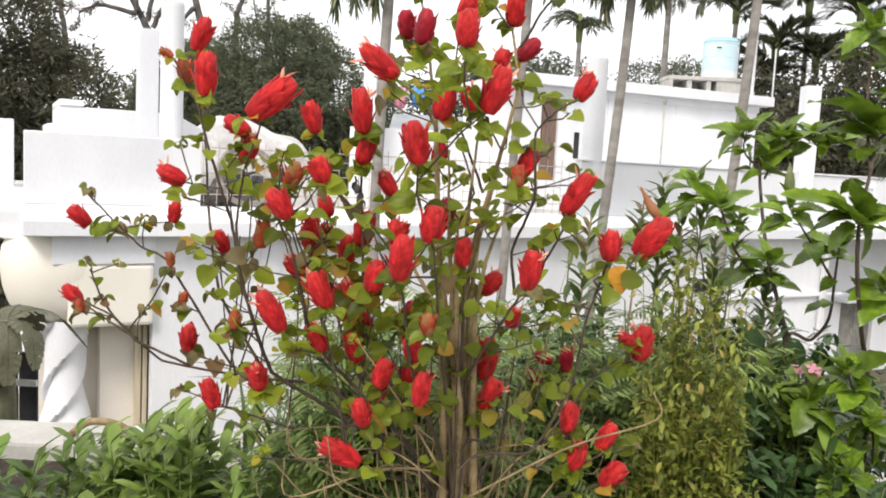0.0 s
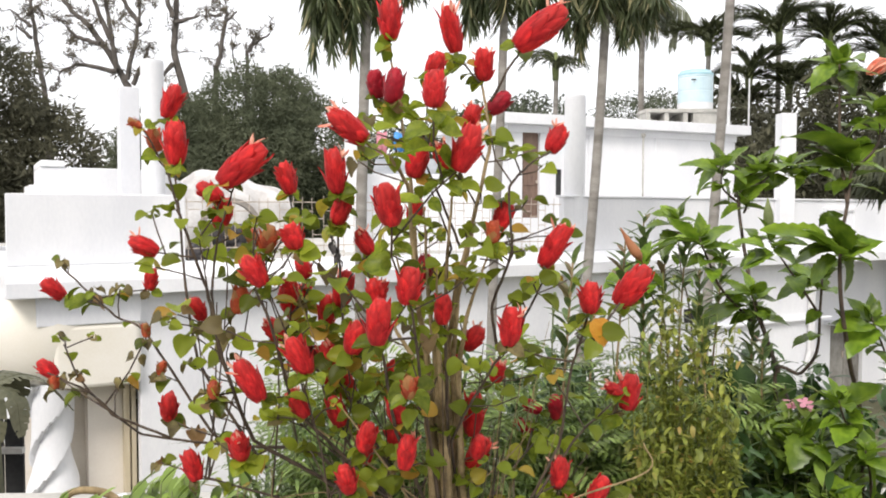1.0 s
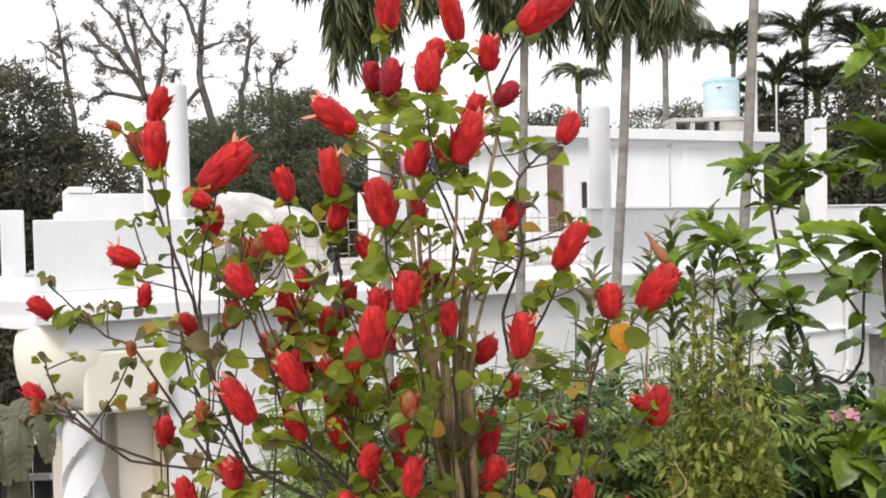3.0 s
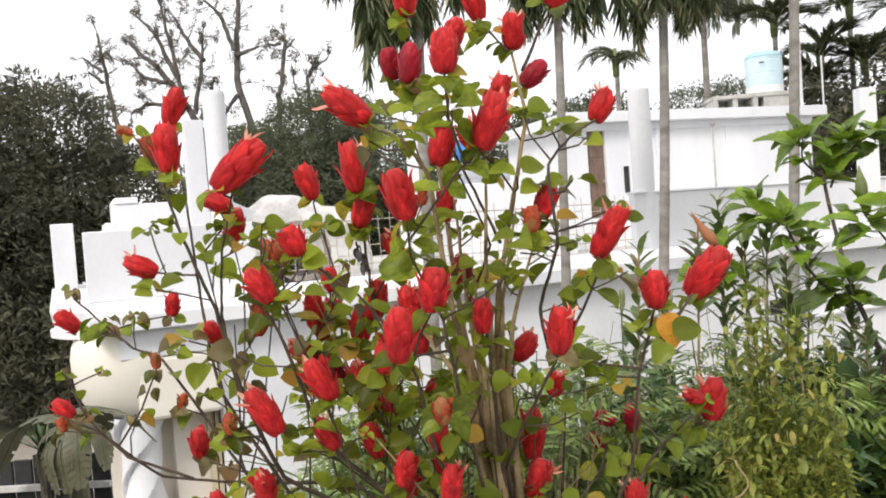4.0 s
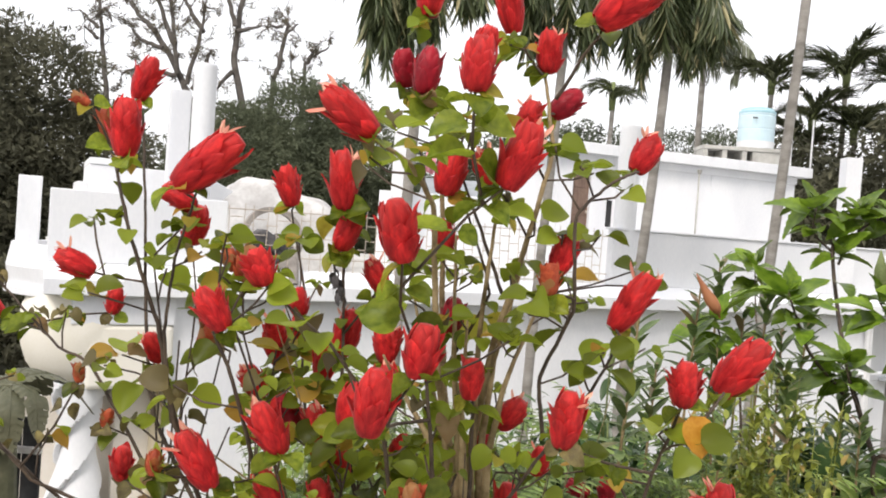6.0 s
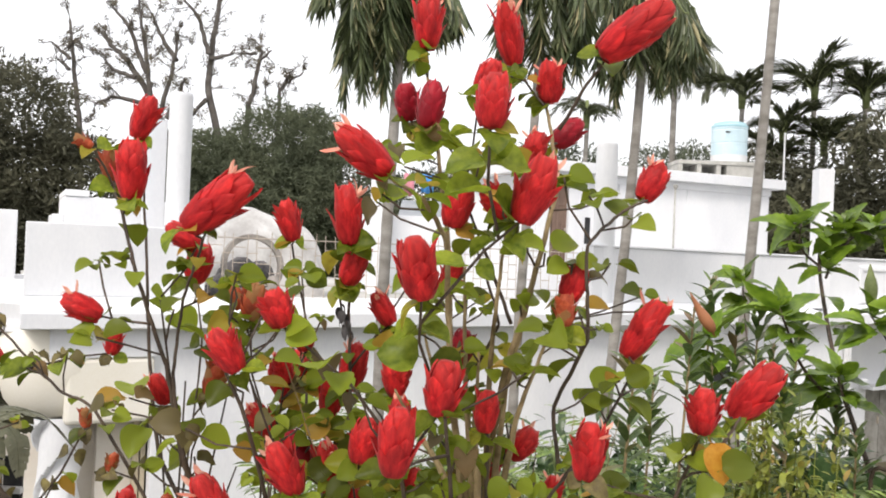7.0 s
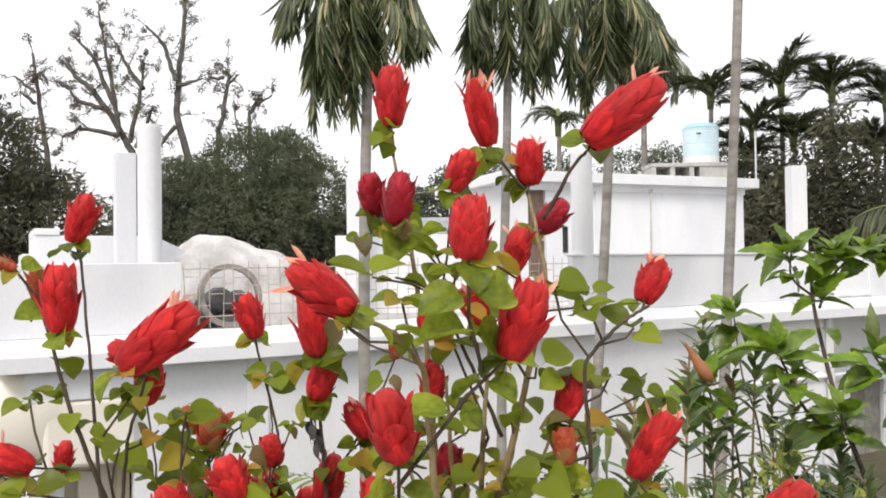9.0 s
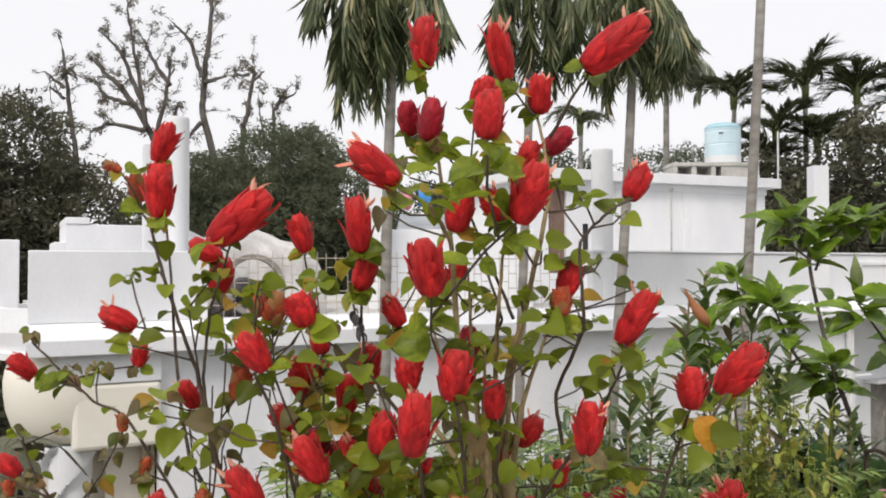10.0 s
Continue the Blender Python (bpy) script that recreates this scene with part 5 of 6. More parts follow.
head(-0.038, 1.250, 1.786, 0.057, 0, 0, "r")
head(0.045, 1.170, 1.755, 0.058, -14, 0, "r")
head(0.151, 1.065, 1.734, 0.069, 52, 1, "r")
head(-0.345, 1.258, 1.669, 0.047, 20, 0, "r")
head(-0.289, 1.081, 1.597, 0.049, 0, 0, "r")
head(-0.336, 1.150, 1.605, 0.029, -10, 0, "o")
head(-0.351, 1.120, 1.622, 0.017, -60, 0, "o")
head(-0.198, 1.043, 1.568, 0.064, 50, 1, "r")
head(-0.278, 1.191, 1.539, 0.037, -60, 0, "s")
head(-0.266, 1.217, 1.512, 0.040, 15, 0, "r")
head(-0.199, 1.343, 1.565, 0.047, -15, 0, "r")
head(-0.108, 1.181, 1.569, 0.057, -5, 1, "r")
head(-0.100, 1.190, 1.518, 0.042, 20, 0, "r")
head(-0.072, 0.949, 1.604, 0.046, -52, 0, "r")
head(-0.028, 0.933, 1.523, 0.043, -10, 0, "r")
head(-0.001, 1.150, 1.515, 0.035, 5, 0, "r")
head(0.002, 1.123, 1.581, 0.044, 12, 1, "r")
head(0.034, 1.104, 1.583, 0.035, -32, 1, "r")
head(0.056, 0.958, 1.583, 0.049, 22, 0, "r")
head(0.020, 0.920, 1.640, 0.036, 4, 0, "r")
head(0.024, 1.101, 1.694, 0.029, 25, 0, "r")
head(0.090, 1.187, 1.711, 0.040, 0, 0, "r")
head(0.069, 1.103, 1.630, 0.034, 12, 0, "r")
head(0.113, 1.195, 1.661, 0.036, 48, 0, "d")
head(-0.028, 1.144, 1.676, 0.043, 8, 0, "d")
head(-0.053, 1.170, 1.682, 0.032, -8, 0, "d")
head(0.171, 1.076, 1.603, 0.034, 28, 1, "r")
head(0.110, 1.103, 1.511, 0.037, 20, 0, "r")
head(0.088, 1.006, 1.492, 0.024, 0, 0, "o")
head(0.172, 1.086, 1.474, 0.055, 30, 1, "r")
head(0.263, 1.058, 1.427, 0.056, 36, 0, "r")
head(0.197, 0.996, 1.419, 0.030, 0, 0, "r")
head(0.280, 1.140, 1.280, 0.045, 8, 1, "s")
head(0.251, 1.110, 1.289, 0.024, -60, 1, "s")
head(-0.332, 1.087, 1.471, 0.030, -62, 0, "r")
head(-0.547, 1.324, 1.396, 0.037, -48, 0, "s")
head(-0.532, 1.267, 1.286, 0.026, -50, 0, "r")
head(-0.469, 1.150, 1.291, 0.017, -10, 0, "o")
head(-0.383, 1.348, 1.211, 0.043, 8, 0, "s")
head(-0.307, 1.200, 1.166, 0.041, -18, 0, "r")
head(-0.250, 1.096, 1.293, 0.022, 0, 0, "o")
head(-0.195, 1.040, 1.317, 0.052, -26, 1, "r")
head(-0.142, 1.072, 1.340, 0.047, -25, 0, "r")
head(-0.185, 1.268, 1.381, 0.048, -22, 0, "r")
head(-0.201, 1.243, 1.345, 0.038, -42, 0, "r")
head(-0.187, 1.032, 1.446, 0.038, -36, 0, "r")
head(-0.297, 1.200, 1.381, 0.032, -20, 1, "s")
head(-0.239, 1.200, 1.394, 0.036, 15, 0, "o")
head(-0.420, 1.386, 1.406, 0.034, 10, 0, "s")
head(-0.350, 1.150, 1.359, 0.018, 0, 0, "o")
head(-0.362, 1.250, 1.290, 0.020, 20, 0, "o")
head(-0.105, 1.272, 1.403, 0.051, 14, 1, "r")
head(-0.132, 1.292, 1.366, 0.050, 6, 1, "r")
head(-0.037, 0.927, 1.402, 0.046, 4, 0, "r")
head(-0.056, 1.200, 1.404, 0.038, -10, 0, "r")
head(-0.073, 1.225, 1.472, 0.036, -30, 0, "r")
head(-0.006, 0.947, 1.437, 0.038, 6, 0, "r")
head(0.034, 1.085, 1.395, 0.032, 4, 0, "r")
head(0.080, 1.198, 1.341, 0.033, 38, 0, "r")
head(0.105, 0.973, 1.390, 0.041, 4, 1, "r")
head(-0.006, 0.951, 1.327, 0.024, 0, 0, "o")
head(-0.025, 1.110, 1.265, 0.035, -10, 0, "r")
head(-0.032, 1.200, 1.295, 0.025, 20, 0, "r")
head(-0.096, 1.220, 1.324, 0.024, 0, 0, "r")
head(-0.123, 1.250, 1.285, 0.030, 20, 0, "r")
head(-0.096, 1.200, 1.275, 0.028, -15, 0, "r")
head(-0.070, 1.200, 1.182, 0.026, 0, 0, "r")
head(0.083, 1.250, 1.224, 0.059, 4, 0, "r")
head(0.085, 1.170, 1.191, 0.044, 30, 0, "r")
head(0.183, 1.100, 1.187, 0.036, 5, 0, "r")
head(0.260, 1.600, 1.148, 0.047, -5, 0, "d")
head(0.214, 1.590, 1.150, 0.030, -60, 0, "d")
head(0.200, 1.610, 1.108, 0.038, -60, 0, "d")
head(0.112, 1.200, 1.294, 0.020, 10, 0, "r")
head(-0.115, 1.120, 1.117, 0.055, -62, 1, "r")
head(0.238, 1.120, 1.156, 0.037, 25, 0, "r")
head(0.200, 1.120, 1.128, 0.037, 20, 1, "r")
head(0.250, 1.120, 1.104, 0.039, 40, 0, "r")
head(0.189, 1.140, 1.172, 0.039, 8, 0, "r")
head(-0.078, 1.300, 1.153, 0.024, 0, 0, "r")
head(-0.129, 0.950, 1.488, 0.018, -20, 0, "r")
head(-0.038, 1.300, 1.531, 0.022, 5, 0, "o")
head(-0.165, 1.280, 1.432, 0.024, -15, 0, "r")
head(0.083, 1.150, 1.204, 0.025, 10, 0, "r")
head(-0.168, 1.300, 1.390, 0.025, 0, 0, "r")
head(-0.050, 1.200, 1.403, 0.030, 10, 0, "r")
head(-0.193, 1.161, 1.478, 0.035, 15, 0, "o")
head(-0.219, 1.561, 1.364, 0.031, 0, 0, "r")
head(-0.223, 1.200, 1.479, 0.026, -30, 0, "o")

head(-0.105, 1.160, 1.250, 0.040, -20, 0, "r")
head(-0.150, 1.120, 1.270, 0.038, -35, 1, "r")
head(-0.060, 1.090, 1.235, 0.036, 15, 0, "r")
head(-0.010, 1.060, 1.225, 0.040, 8, 1, "r")
head(-0.078, 1.140, 1.352, 0.042, 12, 0, "r")
head(-0.118, 1.180, 1.318, 0.044, -8, 0, "r")
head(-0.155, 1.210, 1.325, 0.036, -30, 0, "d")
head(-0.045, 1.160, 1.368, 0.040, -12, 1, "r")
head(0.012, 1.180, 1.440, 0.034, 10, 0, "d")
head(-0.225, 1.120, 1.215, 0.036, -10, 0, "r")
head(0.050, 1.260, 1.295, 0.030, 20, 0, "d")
head(-0.030, 1.220, 1.205, 0.034, 0, 0, "r")
head(-0.175, 1.220, 1.405, 0.034, -5, 0, "r")
head(-0.085, 1.080, 1.185, 0.036, -14, 0, "r")


def tuft(x, y, z, count, size, seed=0):
    """A curled cluster of small leaves at a twig's end."""
    p = Vector((x, y, z))
    near = min(SKELETON, key=lambda q: (q[0] - p).length + (0.1 if q[0].z > z - 0.01 else 0) + 0.6 * math.hypot(q[0].x - x, q[0].y - y))
    mid = near[0].lerp(p, 0.55) + dart(rng, 0.006)
    line = [near[0].lerp(mid, i / 3) for i in range(3)] + [mid.lerp(p, i / 3) for i in range(4)]
    FINETWIGS.tube(line, [0.0010] * len(line), 5)
    for k in range(count):
        az = 6.28 * k / count + rng.uniform(-0.4, 0.4)
        bush_leaf(p + dart(rng, 0.004), Vector((math.cos(az), math.sin(az), rng.uniform(-0.5, 0.85))), (0.76 if x < -0.22 else 0.70) * size * rng.uniform(0.6, 1.15))


tuft(-0.518, 1.290, 1.437, 5, 0.026)
tuft(-0.466, 1.280, 1.394, 4, 0.022)
tuft(-0.430, 1.280, 1.399, 5, 0.022)
tuft(-0.461, 1.150, 1.349, 4, 0.022)
tuft(-0.426, 1.170, 1.346, 4, 0.022)
tuft(-0.331, 1.120, 1.511, 5, 0.022)
tuft(-0.309, 1.120, 1.514, 4, 0.024)
tuft(-0.314, 1.080, 1.445, 4, 0.034)
tuft(-0.437, 1.150, 1.301, 5, 0.022)
tuft(-0.401, 1.200, 1.279, 4, 0.022)
tuft(-0.313, 1.120, 1.373, 5, 0.032)
tuft(-0.288, 1.150, 1.311, 4, 0.030)
tuft(-0.173, 1.300, 1.504, 6, 0.042)
tuft(-0.194, 1.300, 1.456, 4, 0.030)
tuft(-0.148, 1.300, 1.449, 4, 0.028)
tuft(-0.262, 1.120, 1.279, 4, 0.040)
tuft(-0.259, 1.150, 1.209, 4, 0.036)
tuft(0.073, 1.000, 1.472, 4, 0.046)
tuft(0.062, 1.020, 1.439, 4, 0.042)
tuft(0.124, 1.020, 1.347, 3, 0.034)
tuft(0.143, 1.050, 1.430, 3, 0.030)
tuft(0.127, 1.050, 1.408, 3, 0.028)
tuft(0.201, 0.980, 1.376, 3, 0.042)
tuft(0.148, 1.050, 1.567, 4, 0.036)
tuft(0.137, 1.080, 1.529, 3, 0.032)
tuft(0.111, 1.050, 1.585, 4, 0.036)
tuft(0.089, 1.050, 1.600, 4, 0.036)
tuft(-0.044, 1.220, 1.737, 6, 0.030)
tuft(0.047, 1.160, 1.708, 5, 0.030)
tuft(-0.028, 1.200, 1.654, 6, 0.034)
tuft(0.003, 1.100, 1.624, 5, 0.036)
tuft(0.036, 1.050, 1.622, 5, 0.038)
tuft(-0.064, 1.220, 1.641, 4, 0.030)
tuft(-0.024, 1.050, 1.589, 4, 0.040)
tuft(-0.060, 1.000, 1.576, 3, 0.040)
tuft(-0.220, 1.100, 1.488, 4, 0.036)
tuft(-0.136, 1.200, 1.346, 5, 0.036)
tuft(-0.105, 1.200, 1.354, 4, 0.034)
tuft(-0.010, 1.050, 1.379, 5, 0.036)
tuft(-0.032, 1.100, 1.460, 5, 0.036)
tuft(-0.011, 1.100, 1.488, 4, 0.034)
tuft(-0.067, 1.200, 1.432, 4, 0.034)
tuft(0.060, 1.100, 1.326, 4, 0.034)
tuft(0.017, 1.050, 1.362, 4, 0.034)
tuft(0.083, 1.120, 1.322, 4, 0.030)
tuft(-0.090, 1.200, 1.307, 4, 0.034)
tuft(-0.180, 1.100, 1.255, 4, 0.034)
tuft(-0.153, 1.150, 1.197, 4, 0.036)
tuft(-0.098, 1.200, 1.213, 4, 0.034)
tuft(0.003, 1.050, 1.281, 3, 0.034)
tuft(0.131, 1.150, 1.173, 4, 0.034)
tuft(-0.039, 1.100, 1.168, 4, 0.034)
tuft(-0.102, 1.250, 1.250, 5, 0.034)
tuft(-0.052, 1.200, 1.287, 5, 0.034)
tuft(-0.192, 1.200, 1.232, 5, 0.036)
tuft(-0.254, 1.200, 1.196, 4, 0.036)
tuft(-0.349, 1.200, 1.168, 5, 0.030)
tuft(-0.260, 1.150, 1.263, 4, 0.034)
tuft(-0.068, 1.100, 1.096, 4, 0.040)
tuft(-0.056, 1.120, 1.127, 4, 0.034)
tuft(0.005, 1.150, 1.096, 4, 0.030)
tuft(0.066, 1.200, 1.163, 4, 0.030)
tuft(0.183, 1.120, 1.138, 4, 0.034)
tuft(0.275, 1.130, 1.139, 4, 0.034)
tuft(0.187, 1.000, 1.381, 3, 0.036)
bush_leaf((0.198, 0.985, 1.400), (0.35, -0.35, -0.8), 0.034, (0.2, -1, 0.4), old=True)
# inner twigs with small leaves
for k in range(15):
    v = dart(rng) * rng.random() ** 0.33
    tuft(0.0 + 0.30 * v.x, 1.18 + 0.17 * v.y, 1.19 + 0.20 * v.z, rng.choice((2, 3, 3, 4)), rng.uniform(0.020, 0.038))
for k in range(38):
    v = dart(rng) * rng.random() ** 0.4
    tuft(0.0 + 0.24 * v.x, 1.13 + 0.12 * v.y, 1.47 + 0.20 * v.z, rng.choice((2, 3, 3, 4)), rng.uniform(0.020, 0.038))
for k in range(10):
    v = dart(rng) * rng.random() ** 0.4
    tuft(-0.13 + 0.17 * v.x, 1.16 + 0.10 * v.y, 1.26 + 0.14 * v.z, rng.choice((2, 3, 3, 4)), rng.uniform(0.020, 0.036))
for k in range(10):
    v = dart(rng) * rng.random() ** 0.4
    tuft(-0.04 + 0.12 * v.x, 1.17 + 0.08 * v.y, 1.28 + 0.09 * v.z, rng.choice((3, 3, 4)), rng.uniform(0.024, 0.038))


# broad leaves crowding the middle of the bush
for k in range(20):
    v = dart(rng) * rng.random() ** 0.4
    tuft(-0.01 + 0.17 * v.x, 1.17 + 0.12 * v.y, 1.29 + 0.16 * v.z, rng.choice((2, 3, 3)), rng.uniform(0.030, 0.048))
for k in range(8):
    v = dart(rng) * rng.random() ** 0.4
    tuft(0.045 + 0.13 * v.x, 1.12 + 0.10 * v.y, 1.52 + 0.15 * v.z, rng.choice((2, 2, 3)), rng.uniform(0.034, 0.054))
for k in range(9):
    v = dart(rng) * rng.random() ** 0.4
    tuft(-0.16 + 0.16 * v.x, 1.16 + 0.10 * v.y, 1.28 + 0.17 * v.z, rng.choice((2, 3, 3)), rng.uniform(0.030, 0.046))

for k in range(10):
    v = dart(rng) * rng.random() ** 0.4
    tuft(-0.09 + 0.13 * v.x, 1.24 + 0.06 * v.y, 1.27 + 0.09 * v.z, rng.choice((2, 3, 3)), rng.uniform(0.032, 0.050))

# leaf clusters on the outer side shoots
for k in range(9):
    v = dart(rng) * rng.random() ** 0.4
    tuft(-0.21 + 0.12 * v.x, 1.16 + 0.09 * v.y, 1.39 + 0.11 * v.z, rng.choice((3, 3, 4)), rng.uniform(0.030, 0.046))

# a blackened withered shoot hanging among the leaves
g = Geo().tube(smooth_line([(-0.118, 1.225, 1.478), (-0.114, 1.220, 1.462), (-0.106, 1.218, 1.440)], 4), 0.0014, 5)
for k in range(9):
    az = 2.4 * k
    g.add(blade(0.017, 0.010, 5, 0.6, 1.6, 0.4), frame_of((-0.117 + 0.0012 * k, 1.221, 1.474 - 0.0035 * k), (math.cos(az), math.sin(az), -0.5), (0, 0, 1)))
part("withered_shoot", g, M_DARKHEAP, bush, "blackened withered shoot")

# leaves past the nearest ones, joined
rest = []
for p, r in SKELETON:
    if r < 0.0034 and rng.random() < 0.10 and p.z > 0.95:
        az = rng.uniform(0, 6.3)
        rest.append(frame_of(p, Vector((math.cos(az), math.sin(az), rng.uniform(-0.7, 0.3))), (0, 0, 1), rng.uniform(0.014, 0.032)))
g = Geo()
for shape, places in zip(LEAFSHAPES, REST):
    g.add(scatter(shape, places), Matrix.Identity(4))
tagged(part("leaves", g, M_LEAF, bush, smooth=True), kind="stuff")
g = Geo()
for shape, places in zip(DRYSHAPES, DRYREST):
    g.add(scatter(shape, places), Matrix.Identity(4))
tagged(part("withered_leaves", g, M_LEAFDRY, bush, "curled brown withered leaves", smooth=True), kind="stuff")
tagged(part("brushwood", FINETWIGS, M_TWIG, bush, smooth=True), kind="stuff")
tagged(part("small_leaves", scatter(round_leaf(0.9, 0.5, 0.8, 0.1), rest), M_LEAF, bush, smooth=True), kind="stuff")

# ---------------------------------------------------------------- other plants in the bed


def hib_leaf(seed, teeth=0.085):
    r = random.Random(seed)
    return blade(1.0, r.uniform(0.80, 1.02), 14, r.uniform(0.2, 0.5), r.uniform(0.1, 0.7), 0.36, teeth=teeth, wave=0.03, point=1.5, stalk=0.14)


HIB = [hib_leaf(400 + i).mesh("leaf", M_HIB, True) for i in range(8)]


def hibiscus(label, seed):
    """A bushy plant with broad toothed leaves; its stems and leaf rosettes are added one by one."""
    return thing("hibiscus", label, "shrub", group="hibiscus plants"), random.Random(seed)


def hibiscus_stem(bushy, r0, *points):
    plant, r = bushy
    line = smooth_line(points, 7)
    k = len(line) - 1
    part("stem", Geo().tube(line, [0.8 * r0 * (1 - 0.5 * i / k) for i in range(k + 1)], 7), M_TWIG, plant, smooth=True)
    # a few leaves along its upper part
    for j in range(5):
        at = k * r.uniform(0.45, 0.95)
        p = line[int(at)]
        if p.z > 0.9:
            az = r.uniform(0, 6.28)
            part("leaf", HIB[r.randrange(8)], M_HIB, plant, m=frame_of(p, (math.cos(az), math.sin(az), r.uniform(-0.35, 0.25)), Vector((0, -0.25, 1)) + dart(r, 0.3), r.uniform(0.045, 0.08)))


def rosette(bushy, at, *leaves):
    """Leaves spread round a shoot's end, each by its reach, with a few small ones before and behind."""
    plant, r = bushy
    p = Vector(at)
    ways = [Vector(w) for w in leaves]
    for sign in (-1, 1, 1):
        ways.append(Vector((r.uniform(-0.05, 0.05), sign * r.uniform(0.05, 0.08), r.uniform(-0.01, 0.03))))
    az = r.uniform(0, 6.28)
    ways.append(Vector((0.07 * math.cos(az), 0.07 * math.sin(az), r.uniform(-0.03, 0.02))))
    for w in ways:
        base = p + Vector((r.uniform(-0.004, 0.004), r.uniform(-0.004, 0.004), r.uniform(-0.03, 0.006)))
        part("leaf", HIB[r.randrange(8)], M_HIB, plant, m=frame_of(base, w + Vector((0, 0, 0.012)), Vector((0, -0.25, 1)) + dart(r, 0.3), max(0.062, w.length * 1.04)))
    for k in range(3):
        az = r.uniform(0, 6.28)
        part("leaf", HIB[r.randrange(8)], M_HIB, plant, m=frame_of(p, (0.5 * math.cos(az), 0.5 * math.sin(az), 0.8), (0, -0.5, 1), r.uniform(0.025, 0.045)))


hib_plant = hibiscus("tall hibiscus with bright green toothed leaves", 51)
hib = hib_plant[0]
hibiscus_stem(hib_plant, 0.0085, (1.000, 1.90, 0.460), (0.870, 1.93, 0.980), (0.866, 1.96, 1.076), (0.855, 2.05, 1.199), (0.836, 2.10, 1.316), (0.838, 2.17, 1.439), (0.844, 2.22, 1.540), (0.862, 2.25, 1.606))
hibiscus_stem(hib_plant, 0.004, (0.849, 2.22, 1.532), (0.800, 2.22, 1.577), (0.813, 2.25, 1.637))
hibiscus_stem(hib_plant, 0.004, (0.858, 2.24, 1.584), (0.888, 2.25, 1.613), (0.910, 2.25, 1.635))
hibiscus_stem(hib_plant, 0.004, (0.855, 2.21, 1.510), (0.902, 2.25, 1.576), (1.009, 2.30, 1.639), (1.071, 2.30, 1.627))
hibiscus_stem(hib_plant, 0.005, (0.818, 2.06, 1.246), (0.732, 2.03, 1.327), (0.688, 2.00, 1.397), (0.666, 2.00, 1.450))
hibiscus_stem(hib_plant, 0.004, (0.750, 2.10, 0.460), (0.721, 2.20, 1.184), (0.736, 2.35, 1.347), (0.755, 2.45, 1.494))
hibiscus_stem(hib_plant, 0.004, (0.855, 2.05, 1.199), (0.828, 2.05, 1.261), (0.815, 2.05, 1.309))
hibiscus_stem(hib_plant, 0.004, (0.620, 1.95, 0.460), (0.586, 1.98, 1.198), (0.554, 2.00, 1.314), (0.528, 2.00, 1.381))
rosette(hib_plant, (0.813, 2.25, 1.637), (-0.095, -0.001, 0.035), (0.059, 0.007, 0.062), (-0.065, 0.011, -0.061), (0.076, 0.021, -0.027), (0.024, 0.007, -0.063), (-0.027, 0.020, 0.053))
rosette(hib_plant, (0.910, 2.25, 1.635), (-0.074, -0.043, -0.033), (0.035, -0.012, 0.061), (-0.033, 0.021, 0.014), (0.089, 0.000, 0.040), (0.041, 0.018, -0.033))
rosette(hib_plant, (1.009, 2.30, 1.639), (0.052, -0.037, 0.057), (0.068, -0.012, -0.033), (-0.059, -0.028, -0.037), (-0.030, -0.007, 0.048), (0.037, -0.005, 0.026))
rosette(hib_plant, (1.071, 2.30, 1.627), (0.054, -0.044, -0.029), (-0.049, -0.030, -0.041), (0.034, -0.025, 0.038), (0.100, 0.019, 0.018), (0.028, 0.009, 0.053))
rosette(hib_plant, (0.852, 2.22, 1.532), (0.053, -0.017, 0.054), (-0.044, -0.004, -0.028))
rosette(hib_plant, (0.755, 2.45, 1.494), (-0.088, -0.035, -0.009), (0.018, -0.002, 0.053), (0.054, -0.036, -0.006), (-0.051, -0.045, -0.073), (0.042, 0.016, -0.051), (-0.034, -0.030, 0.033))
rosette(hib_plant, (0.666, 2.00, 1.450), (-0.077, -0.030, 0.059), (-0.099, 0.024, -0.002), (0.079, 0.016, 0.052), (0.078, -0.025, -0.005), (-0.028, 0.022, -0.044), (0.046, -0.007, -0.033), (0.004, 0.002, 0.046))
rosette(hib_plant, (0.815, 2.05, 1.309), (-0.131, -0.031, -0.030), (0.055, 0.021, 0.041), (-0.016, 0.003, 0.041), (-0.040, 0.023, -0.067), (0.066, 0.018, -0.018), (-0.071, -0.024, 0.011))
rosette(hib_plant, (0.528, 2.00, 1.381), (-0.084, -0.020, -0.033), (0.061, -0.033, 0.056), (-0.036, -0.035, -0.056), (0.029, -0.040, -0.030), (0.001, -0.024, 0.044))
SPINDLE = [0.002, 0.002, 0.003, 0.007, 0.0095, 0.011, 0.0115, 0.011, 0.0095, 0.007, 0.005, 0.003, 0.001]
part("bud", Geo().tube(smooth_line([(0.492, 1.86, 1.400), (0.478, 1.84, 1.417), (0.460, 1.84, 1.442), (0.438, 1.84, 1.478)], 4), SPINDLE, 8), M_BUD, hib, "closed brownish orange flower bud", smooth=True)
hib_end_plant = hibiscus("leafy hibiscus at the end of the bed", 52)
hib_end = hib_end_plant[0]
hibiscus_stem(hib_end_plant, 0.006, (0.950, 1.88, 0.460), (0.812, 1.90, 1.099), (0.861, 1.88, 1.152), (0.885, 1.86, 1.205), (0.885, 1.85, 1.299), (0.888, 1.85, 1.366))
hibiscus_stem(hib_end_plant, 0.004, (0.884, 1.85, 1.287), (0.809, 1.82, 1.377), (0.747, 1.80, 1.451))
